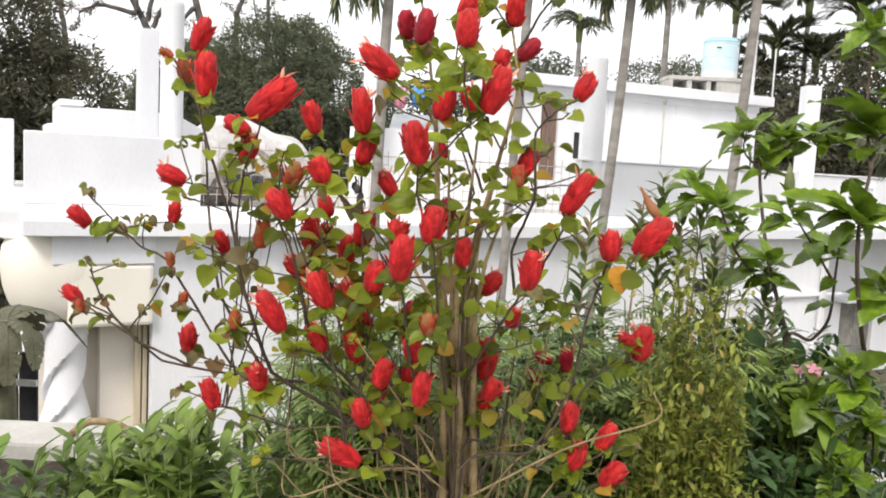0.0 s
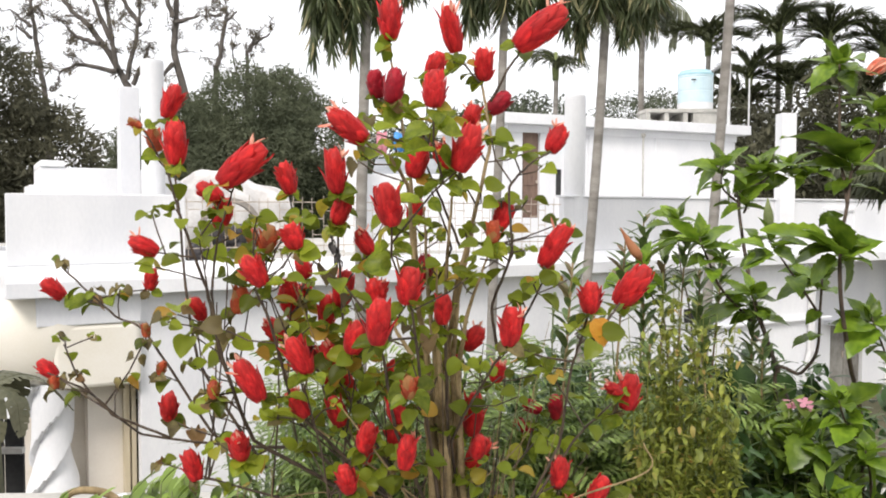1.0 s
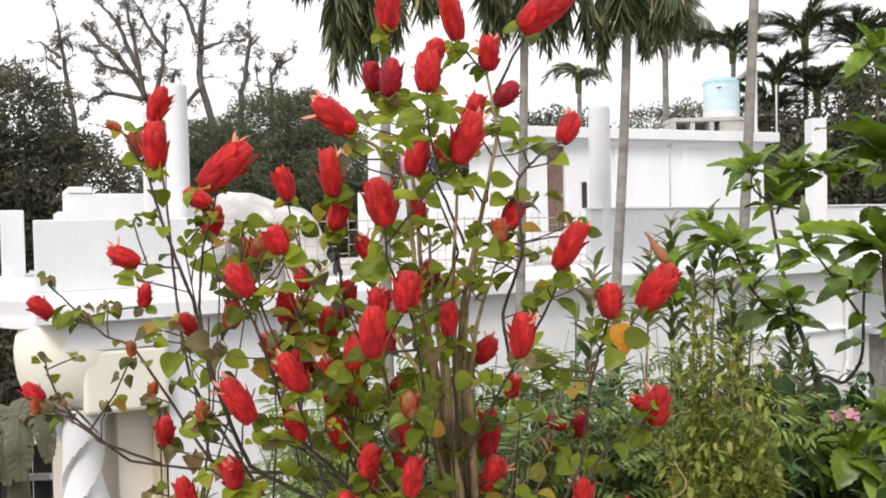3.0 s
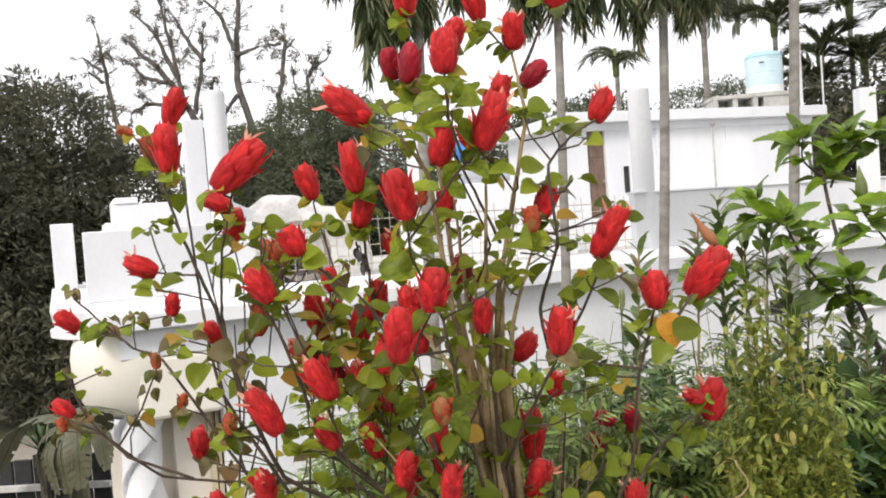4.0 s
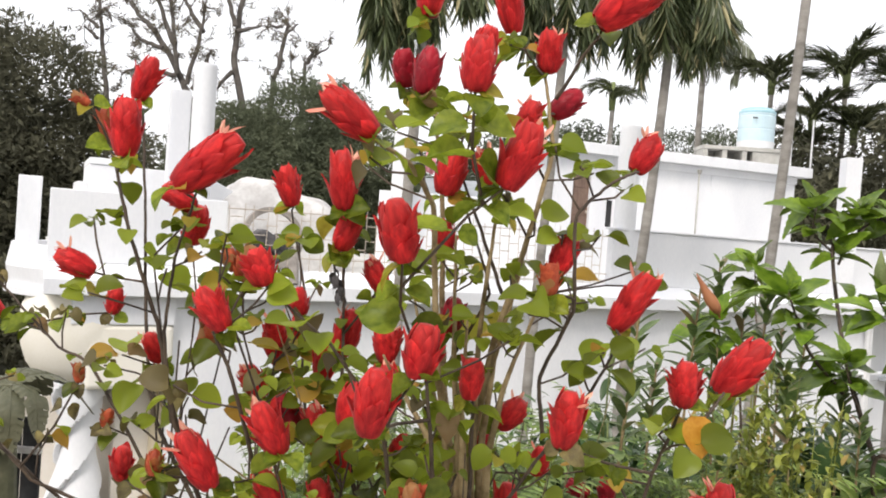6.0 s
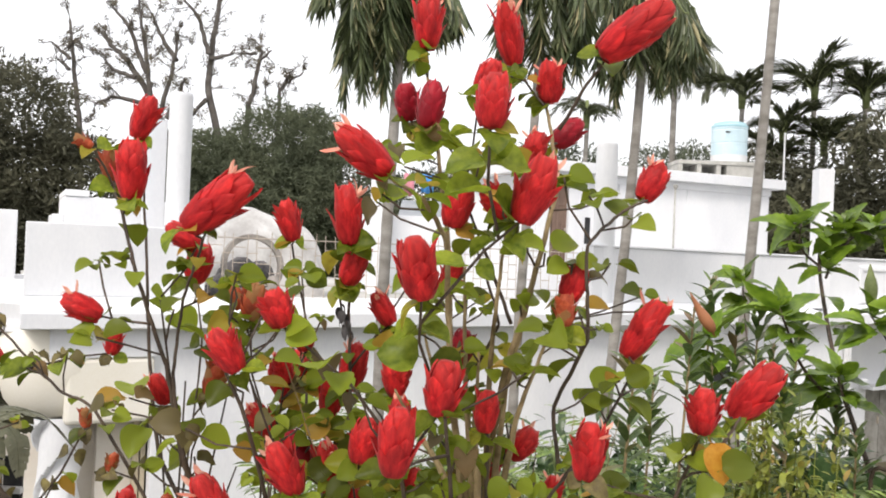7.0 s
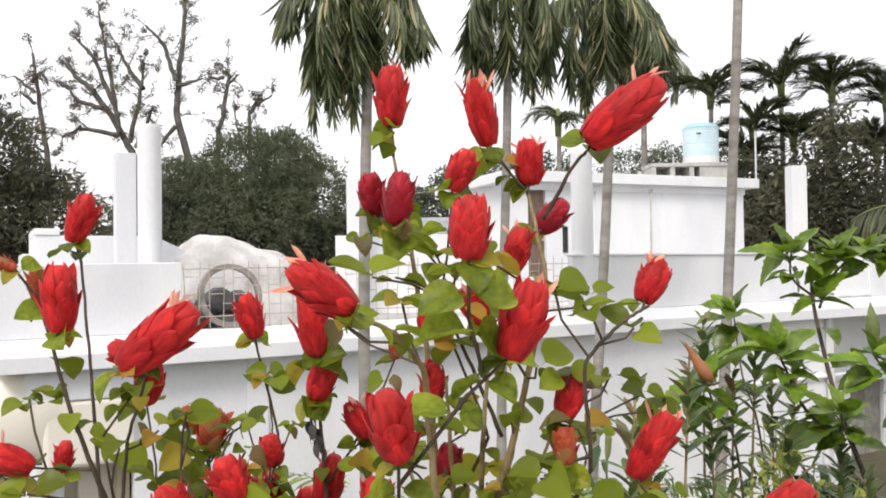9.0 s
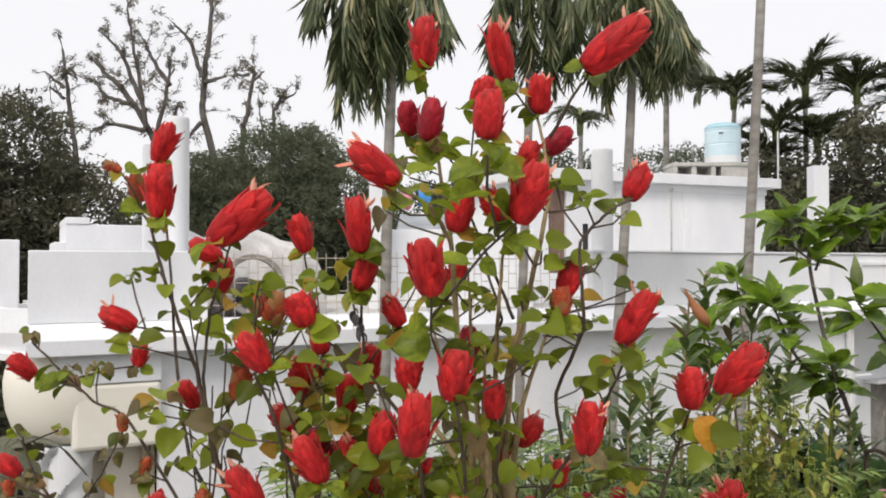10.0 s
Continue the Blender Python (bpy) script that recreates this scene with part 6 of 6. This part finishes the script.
hibiscus_stem(hib_end_plant, 0.007, (1.000, 1.85, 0.460), (0.948, 1.78, 1.023), (0.875, 1.70, 1.206), (0.832, 1.66, 1.336), (0.822, 1.65, 1.445), (0.839, 1.66, 1.531), (0.867, 1.70, 1.608))
hibiscus_stem(hib_end_plant, 0.005, (0.839, 1.66, 1.531), (0.858, 1.73, 1.644), (0.862, 1.75, 1.816))
hibiscus_stem(hib_end_plant, 0.004, (1.001, 1.74, 1.114), (0.967, 1.72, 1.200), (0.916, 1.70, 1.301))
hibiscus_stem(hib_end_plant, 0.004, (0.867, 1.70, 1.592), (0.919, 1.70, 1.652), (0.927, 1.72, 1.731))
rosette(hib_end_plant, (0.747, 1.80, 1.451), (-0.069, -0.003, 0.019), (0.023, -0.045, 0.011), (-0.044, 0.002, -0.025), (0.022, -0.021, -0.025), (-0.021, -0.023, 0.027))
rosette(hib_end_plant, (0.888, 1.85, 1.366), (-0.086, 0.012, -0.032), (-0.079, -0.011, 0.024), (0.016, -0.023, 0.017), (-0.045, -0.011, 0.035))
rosette(hib_end_plant, (0.822, 1.65, 1.445), (-0.131, 0.004, 0.018), (0.048, -0.041, 0.043), (-0.077, 0.023, -0.021), (-0.081, -0.043, 0.057), (0.070, 0.007, -0.037), (0.026, 0.014, -0.084), (-0.026, -0.044, 0.082), (-0.047, 0.010, -0.056), (0.045, -0.019, 0.005))
rosette(hib_end_plant, (0.867, 1.70, 1.608), (-0.071, -0.005, 0.066), (-0.138, -0.044, 0.072), (0.035, -0.042, 0.010), (-0.063, -0.032, 0.089), (0.042, 0.022, 0.070), (-0.048, -0.031, -0.028), (-0.086, 0.008, 0.003))
rosette(hib_end_plant, (0.862, 1.75, 1.816), (-0.051, 0.020, -0.009), (0.051, 0.021, 0.040), (-0.036, -0.021, 0.053), (0.016, -0.020, -0.051), (-0.049, -0.008, -0.048), (0.017, 0.009, 0.047))
rosette(hib_end_plant, (0.916, 1.70, 1.301), (-0.081, -0.037, -0.012), (0.012, 0.007, 0.051), (0.057, 0.011, -0.043), (-0.020, 0.015, 0.032), (-0.064, -0.042, -0.042))
rosette(hib_end_plant, (0.927, 1.72, 1.731), (-0.034, 0.021, -0.033), (-0.011, -0.039, 0.028), (0.031, -0.021, -0.019), (-0.020, -0.002, 0.017), (0.043, 0.019, -0.046))
hibiscus_stem(hib_end_plant, 0.004, (0.893, 1.68, 1.047), (0.848, 1.66, 1.097), (0.827, 1.65, 1.144))
hibiscus_stem(hib_end_plant, 0.004, (0.915, 1.68, 0.941), (0.899, 1.66, 0.995), (0.883, 1.65, 1.044))
hibiscus_stem(hib_end_plant, 0.004, (0.897, 1.64, 0.909), (0.856, 1.62, 0.926), (0.821, 1.60, 0.955))
hibiscus_stem(hib_end_plant, 0.004, (0.848, 1.78, 0.850), (0.828, 1.77, 0.954), (0.803, 1.75, 1.051))
rosette(hib_end_plant, (0.827, 1.65, 1.144), (-0.059, -0.001, 0.046), (0.079, 0.007, 0.057), (-0.029, 0.011, -0.052), (0.054, 0.021, -0.063), (-0.002, 0.007, 0.056))
rosette(hib_end_plant, (0.883, 1.65, 1.044), (-0.063, 0.020, 0.016), (0.030, -0.043, 0.043), (0.025, -0.012, -0.070), (-0.031, 0.021, -0.061), (0.000, 0.000, 0.057))
rosette(hib_end_plant, (0.821, 1.60, 0.955), (0.070, 0.018, -0.067), (-0.059, -0.037, -0.050), (0.013, -0.012, 0.045), (-0.060, -0.028, 0.041))
rosette(hib_end_plant, (0.803, 1.75, 1.051), (-0.050, -0.007, 0.018), (0.037, -0.005, 0.044), (-0.036, -0.044, -0.060), (0.043, -0.030, -0.033), (-0.006, -0.025, 0.061))
part("bud", Geo().tube(smooth_line([(0.747, 1.80, 1.455), (0.745, 1.80, 1.485), (0.743, 1.80, 1.515), (0.741, 1.80, 1.543)], 4), SPINDLE, 8), M_GREENSTEM, hib_end, "small closed green flower bud", smooth=True)

bloom = Geo()
wilted = blade(1.0, 0.62, 7, 0.5, 0.9, 0.6, wave=0.05, point=0.6)
for k in range(5):
    a = 2 * math.pi * k / 5
    bloom.add(wilted, frame_of((0, 0, 0), (0.55 * math.cos(a), 0.55 * math.sin(a), 1.0), (math.cos(a), math.sin(a), 0), 1.0))
part("flower", bloom, M_PETAL, hib_end, "half-closed salmon pink flower", m=pose(0.935, 1.78, 1.80, 55, 0, 60) @ Matrix.Scale(0.052, 4), smooth=True)

NARROW = blade(1.0, 0.38, 5, 0.3, 0.3, 0.5, point=0.8)


def spire(label, x, y, top, seed, size=0.045, mat=M_OLE, gap=0.0058, lean=0.0, shape=NARROW, group="narrow-leaved plants", name="oleander"):
    """An upright stem set all round with narrow leaves."""
    r = random.Random(seed)
    plant = thing(name, label, "plant", group=group)
    line = smooth_line([(x - lean, y, 0.46), (x - lean * 0.6, y + r.uniform(-0.03, 0.03), 0.46 + (top - 0.46) * 0.5), (x, y, top)], 20)
    part("stem", Geo().tube(line, [0.0045 * (1 - 0.6 * i / (len(line) - 1)) for i in range(len(line))], 6), M_STEM, plant, smooth=True)
    places = []
    s, k = 0.0, 0
    depth = r.uniform(0.12, 0.26)
    span = top - 0.46
    while s < depth:
        f = 1 - s / span
        p = line[min(len(line) - 1, int(f * (len(line) - 1)))]
        p = Vector((p.x, p.y, top - s))
        az = 2.4 * k
        upward = 1.3 - 0.7 * min(1, s / 0.22)
        way = Vector((math.cos(az), math.sin(az), upward + r.uniform(-0.35, 0.4))) + dart(r, 0.35)
        places.append(frame_of(p, way, (0, 0, 1), size * r.uniform(0.75, 1.2) * (0.6 + 0.4 * min(1, s / 0.06))))
        s += gap * r.uniform(0.5, 1.6)
        k += 1
    tagged(part("leaves", scatter(shape, places), mat, plant, smooth=True), kind="stuff")


for k, (x, y, top, lean) in enumerate(((0.46, 1.88, 1.46, 0.05), (0.59, 2.02, 1.40, 0.02), (0.52, 1.95, 1.34, -0.03), (0.66, 2.08, 1.47, 0.04), (0.72, 2.15, 1.36, 0.0), (0.40, 1.92, 1.30, 0.03), (0.62, 1.86, 1.32, -0.04), (0.295, 1.62, 1.43, 0.06), (0.80, 2.2, 1.42, 0.05), (0.56, 2.1, 1.50, 0.0), (0.49, 1.78, 1.24, 0.02), (0.84, 2.1, 1.30, 0.02), (0.78, 1.9, 1.22, 0.02))):
    spire("dark narrow-leaved plant in upright whorls", x, y, top, 60 + k, 0.056, lean=lean)

SMALL = blade(1.0, 0.5, 4, 0.3, 0.6, 0.42)


def herb(label, x, y, top, spread, stems, seed, size=0.022, mat=M_TULSI, name="basil", shape=SMALL, per=34):
    """A bushy herb: thin stems fanning out, close-set with small leaves."""
    r = random.Random(seed)
    plant = thing(name, label, "herb", group="herbs in the bed")
    places = []
    for k in range(stems):
        ex, ey = x + r.gauss(0, spread), y + r.gauss(0, spread * 0.7)
        et = top - r.random() ** 1.5 * 0.30
        line = smooth_line([(x, y, 0.46), (x + (ex - x) * 0.4, y + (ey - y) * 0.4, 0.46 + (et - 0.46) * 0.5), (ex, ey, et)], 10)
        part("stem", Geo().tube(line, [0.0018 * (1 - 0.7 * i / 20) for i in range(len(line))], 5), M_TULSI if mat == M_TULSI else M_GREENSTEM, plant, smooth=True)
        for j in range(per):
            f = 1 - 0.72 * (j / per) ** 1.1
            p = line[min(len(line) - 1, int(f * (len(line) - 1)))] + dart(r, 0.007 + (1.5 if mat == M_TULSI else 0.75) * size * (0.4 + 1 - f))
            places.append(frame_of(p, dart(r) + Vector((0, 0, 0.25)), (0, 0, 1), size * r.uniform(0.6, 1.35)))
    tagged(part("leaves", scatter(shape, places), mat, plant, smooth=True), kind="stuff")


for k, (x, y, top, sp, n) in enumerate(((0.46, 1.50, 1.41, 0.026, 9), (0.42, 1.52, 1.33, 0.024, 8), (0.50, 1.46, 1.35, 0.026, 8), (0.44, 1.42, 1.18, 0.034, 8), (0.48, 1.58, 1.39, 0.026, 8), (0.52, 1.42, 1.20, 0.034, 8), (0.39, 1.46, 1.12, 0.030, 6), (0.54, 1.56, 1.34, 0.024, 7))):
    herb("yellow-green small-leaved herb with upright flower spikes", x, y, top, sp, n, 80 + k, 0.0185, per=125)


def pinnate(seed):
    """A ferny leaf: narrow leaflets in pairs along a midrib."""
    r = random.Random(seed)
    g = Geo()
    g.tube([(0, 0, 0), (0, 0.5, -0.04), (0, 1.0, -0.2)], [0.008, 0.006, 0.003], 4)
    lf = blade(1.0, 0.25, 3, 0.3, 0.5, 0.42)
    for k in range(7):
        s = 0.2 + 0.75 * k / 7
        z = -0.2 * s * s
        for side in (-1, 1):
            g.add(lf, frame_of((0, s, z), (side, 0.55, r.uniform(-0.3, 0.1)), (0, 0, 1), 0.34 * (1.1 - 0.4 * s)))
    g.add(lf, frame_of((0, 0.97, -0.19), (0, 1, -0.2), (0, 0, 1), 0.28))
    return g


FERN = pinnate(3)


def marigold(label, x, y, top, spread, leaves, seed, size=0.075, bud=False):
    r = random.Random(seed)
    plant = thing("marigold", label, "plant", group="ferny plants")
    places = []
    for k in range(6):
        ex, ey, et = x + r.gauss(0, spread), y + r.gauss(0, spread), top - r.random() * 0.15
        line = smooth_line([(x, y, 0.46), ((x + ex) / 2, (y + ey) / 2, 0.46 + 0.55 * (et - 0.46)), (ex, ey, et)], 8)
        part("stem", Geo().tube(line, [0.0032 * (1 - 0.5 * i / 16) for i in range(len(line))], 5), M_GREENSTEM, plant, smooth=True)
        for j in range(leaves // 6):
            p = line[int((1 - 0.65 * (j / (leaves / 6))) * (len(line) - 1))]
            az = r.uniform(0, 6.3)
            places.append(frame_of(p, (math.cos(az), math.sin(az), r.uniform(-0.2, 0.7)), (0, 0, 1), size * r.uniform(0.75, 1.3)))
    tagged(part("leaves", scatter(FERN, places), M_MARI, plant, smooth=True), kind="stuff")
    if bud:
        b = part("bud_stalk", Geo().tube([(x, y, top - 0.12), (x + 0.004, y, top + 0.07), (x + 0.006, y, top + 0.085), (x + 0.007, y, top + 0.105), (x + 0.007, y, top + 0.115)], [0.0018, 0.0016, 0.005, 0.0055, 0.003], 8), M_GREENSTEM, plant, "closed dark bud on a bare stalk", smooth=True)


FERNS = ((0.17, 1.66, 1.21), (0.27, 1.72, 1.235), (0.05, 1.75, 1.16), (0.34, 1.82, 1.21), (0.20, 1.9, 1.16), (-0.10, 1.8, 1.08), (0.12, 1.56, 1.06), (0.26, 1.58, 1.05), (-0.22, 1.55, 0.90), (-0.02, 1.62, 1.0),)
FERNS_BACK = ((0.52, 1.98, 1.24), (-0.14, 1.55, 1.05), (0.02, 1.5, 1.02), (-0.05, 1.9, 1.15), (-0.2, 2.0, 1.1), (0.40, 1.7, 1.14), (0.10, 2.05, 1.18), (0.52, 1.76, 1.15), (0.44, 1.84, 1.17), (-0.18, 1.58, 1.21), (-0.07, 1.60, 1.23), (0.01, 1.70, 1.26), (-0.13, 1.76, 1.27))
for k, (x, y, top) in enumerate(FERNS + FERNS_BACK):
    marigold("bushy ferny-leaved plant with green divided leaves", x, y, top, 0.08, 140, 100 + k, 0.105, k == 1)

# a clump of long thin blades
clump = thing("lily_clump", "clump of long thin arching green leaves", "plant")
r = random.Random(9)
BLADE = [blade(1.0, 0.035, 9, 0.5, c, 0.3).mesh("leaf", M_BLADE, True) for c in (0.8, 1.4, 2.0)]
for k in range(110):
    az = r.uniform(0, 6.3)
    p = Vector((-0.20 + r.gauss(0, 0.09), 1.78 + r.gauss(0, 0.08), 0.55 + r.uniform(0, 0.2)))
    part("leaf", BLADE[k % 3], M_BLADE, clump, m=frame_of(p, (math.cos(az) * 0.5, math.sin(az) * 0.5, 1.0), (math.cos(az), math.sin(az), 0), r.uniform(0.3, 0.48)))

# broad dark leaves low at the bed's end
broad = thing("broad_leaved_plant", "low plant with large dark heart-shaped leaves", "plant")
HEART = [blade(1.0, 0.8, 10, 0.2, c, 0.3, wave=0.02, point=0.9, stalk=0.3).mesh("leaf", M_BROAD, True) for c in (0.4, 0.9)]
for k in range(22):
    az = r.uniform(0, 6.3)
    p = Vector((0.73 + r.gauss(0, 0.075), 1.92 + r.gauss(0, 0.06), r.uniform(0.70, 1.02)))
    part("leaf", HEART[k % 2], M_BROAD, broad, m=frame_of(p, (math.cos(az), math.sin(az) - 0.2, r.uniform(-0.9, 0.5)), (0.1, -0.8, 0.7), r.uniform(0.07, 0.14)))
for k, p in enumerate(((0.697, 1.96, 1.129), (0.817, 1.98, 1.158), (0.768, 1.92, 1.054), (0.834, 1.94, 1.005), (0.789, 2.00, 1.180), (0.706, 1.90, 1.010), (0.867, 2.00, 1.149), (0.891, 1.95, 0.950))):
    part("leaf", HEART[k % 2], M_BROAD, broad, m=frame_of(p, (r.uniform(-0.6, 0.6), -0.15, r.uniform(-1.0, -0.6)), (r.uniform(-0.3, 0.3), -1.0, 0.45), r.uniform(0.085, 0.12)))
part("stem", Geo().tube([(0.73, 1.92, 0.46), (0.72, 1.92, 0.8), (0.74, 1.92, 1.12)], [0.008, 0.006, 0.004], 7), M_GREENSTEM, broad)

# periwinkles with rosettes of glossy leaves along the bed's other end
OVAL = blade(1.0, 0.40, 6, 0.25, 0.5, 0.55, point=0.7)


def flower_disc(x, y, z, size, mat, plant, tilt=30):
    g = Geo()
    petal = blade(1.0, 0.75, 4, 0.1, 0.25, 0.6, point=0.6)
    for k in range(5):
        a = 2 * math.pi * k / 5
        g.add(petal, frame_of((0, 0, 0), (math.cos(a), math.sin(a), 0.15), (0, 0, 1), 1.0))
    part("flower", g, mat, plant, "open five-petalled flower", m=pose(x, y, z, tilt, 0, 0) @ Matrix.Scale(size, 4), smooth=True)


def periwinkle(x, y, top, seed, bloom=None):
    r = random.Random(seed)
    plant = thing("periwinkle", "low periwinkle with glossy oval green leaves", "plant", group="periwinkles")
    places = []
    for k in range(11):
        ex, ey, et = x + r.gauss(0, 0.075), y + r.gauss(0, 0.05), top - r.random() * 0.12
        line = smooth_line([(x, y, 0.46), ((x + ex) / 2, (y + ey) / 2, 0.46 + 0.6 * (et - 0.46)), (ex, ey, et)], 8)
        part("stem", Geo().tube(line, [0.003 * (1 - 0.5 * i / 16) for i in range(len(line))], 5), M_GREENSTEM, plant, smooth=True)
        for j in range(18):
            f = 1 - 0.6 * (j / 18)
            p = line[int(f * (len(line) - 1))]
            az = 1.57 * j + r.uniform(-0.3, 0.3)
            places.append(frame_of(p, (math.cos(az), math.sin(az), 1.5 - 0.10 * j), (0, 0, 1), r.uniform(0.045, 0.078)))
    tagged(part("leaves", scatter(OVAL, places), M_PERI, plant, smooth=True), kind="stuff")
    if bloom:
        flower_disc(x, y - 0.03, top + 0.01, 0.02, bloom, plant)


for k, (x, y, top, bl) in enumerate(((-0.80, 1.55, 0.93, None), (-0.66, 1.5, 0.86, None), (-0.56, 1.42, 0.88, M_WHITEFLOWER), (-0.45, 1.5, 0.86, None), (-0.72, 1.75, 0.9, None), (-1.05, 1.6, 0.92, None), (-0.54, 1.65, 0.88, None), (-0.38, 1.45, 0.86, None), (-0.82, 1.35, 0.90, None), (-0.50, 1.62, 1.00, None), (-0.44, 1.70, 0.99, None), (-0.42, 1.50, 1.02, None), (-0.58, 1.66, 0.95, None))):
    periwinkle(x, y, top, 130 + k, bl)
periwinkle(0.82, 1.80, 1.10, 140, M_PINKFLOWER)
pk = thing("pink_bloom", "tight cluster of small pink flowers on a stalk", "flower")
part("stalk", Geo().tube([(0.815, 1.80, 0.46), (0.82, 1.80, 1.09)], 0.003, 6), M_GREENSTEM, pk)
for k in range(12):
    flower_disc(0.82 + r.gauss(0, 0.012), 1.795 + r.gauss(0, 0.01), 1.098 + r.uniform(-0.008, 0.01), 0.011, M_PINKFLOWER, pk, r.uniform(-20, 60))
herb("low leafy weeds filling the bed", 0.75, 1.45, 0.98, 0.16, 22, 150, 0.045, M_BROAD, "weed", OVAL, 50)
herb("low leafy weeds filling the bed", 0.60, 1.85, 1.08, 0.14, 26, 154, 0.045, M_BROAD, "weed", OVAL, 60)
herb("low leafy weeds filling the bed", 0.85, 1.66, 0.96, 0.10, 16, 155, 0.05, M_BROAD, "weed", OVAL, 60)
herb("low leafy weeds filling the bed", 0.10, 1.95, 0.95, 0.25, 26, 151, 0.045, M_MARI, "weed", OVAL, 50)
herb("low leafy weeds filling the bed", -0.45, 1.95, 0.86, 0.22, 24, 152, 0.045, M_MARI, "weed", OVAL, 50)
herb("low leafy weeds filling the bed", 0.97, 1.80, 0.98, 0.10, 18, 153, 0.06, M_BROAD, "weed", OVAL, 60)
herb("low leafy weeds filling the bed", 0.88, 1.86, 1.12, 0.10, 16, 156, 0.065, M_PERI, "weed", OVAL, 60)
herb("low leafy weeds filling the bed", 0.66, 1.62, 1.08, 0.10, 16, 157, 0.055, M_BROAD, "weed", OVAL, 60)

for k, (x, y, top, sp, n, lf) in enumerate(((0.30, 2.2, 1.16, 0.13, 26, 0.05), (0.55, 2.35, 1.10, 0.14, 26, 0.055), (0.80, 2.4, 1.12, 0.14, 26, 0.055), (1.05, 2.3, 1.12, 0.14, 24, 0.06), (0.05, 2.3, 1.02, 0.16, 24, 0.05), (0.70, 1.30, 0.88, 0.10, 18, 0.045), (0.45, 1.30, 0.86, 0.10, 18, 0.04), (0.20, 1.40, 0.90, 0.10, 18, 0.04))):
    herb("dense dark green undergrowth in the bed", x, y, top, sp, n, 160 + k, lf, M_BROAD, "weed", OVAL, 70)

# a dry curved branch lying on the low wall
dry = thing("dry_branch", "brown dry curved branch on the cement wall", "branch")
part("branch", Geo().tube(smooth_line([(-1.20, 2.78, 0.53), (-1.13, 2.76, 0.585), (-1.03, 2.75, 0.585), (-0.96, 2.76, 0.53)], 6), 0.013, 8), M_STEM, dry, smooth=True)

# a white scrap on the low wall
scrap_white = thing("plastic_scrap", "crumpled white plastic scrap lying on the cement wall", "scrap")
g = Geo()
for j in range(7):
    for i in range(7):
        u, v = i / 6 - 0.5, j / 6 - 0.5
        g.v.append((-1.03 + 0.13 * u + 0.03 * v, 2.80 + 0.08 * v, 0.532 + 0.035 * abs(noise.noise(Vector((u * 5, v * 5, 3)))) + 0.012 * math.cos(6 * u)))
for j in range(6):
    for i in range(6):
        a = 7 * j + i
        g.f.append((a, a + 1, a + 8, a + 7))
sheet = part("sheet", g, M_TANKWHITE, scrap_white)
sheet.modifiers.new("thickness", "SOLIDIFY").thickness = 0.002
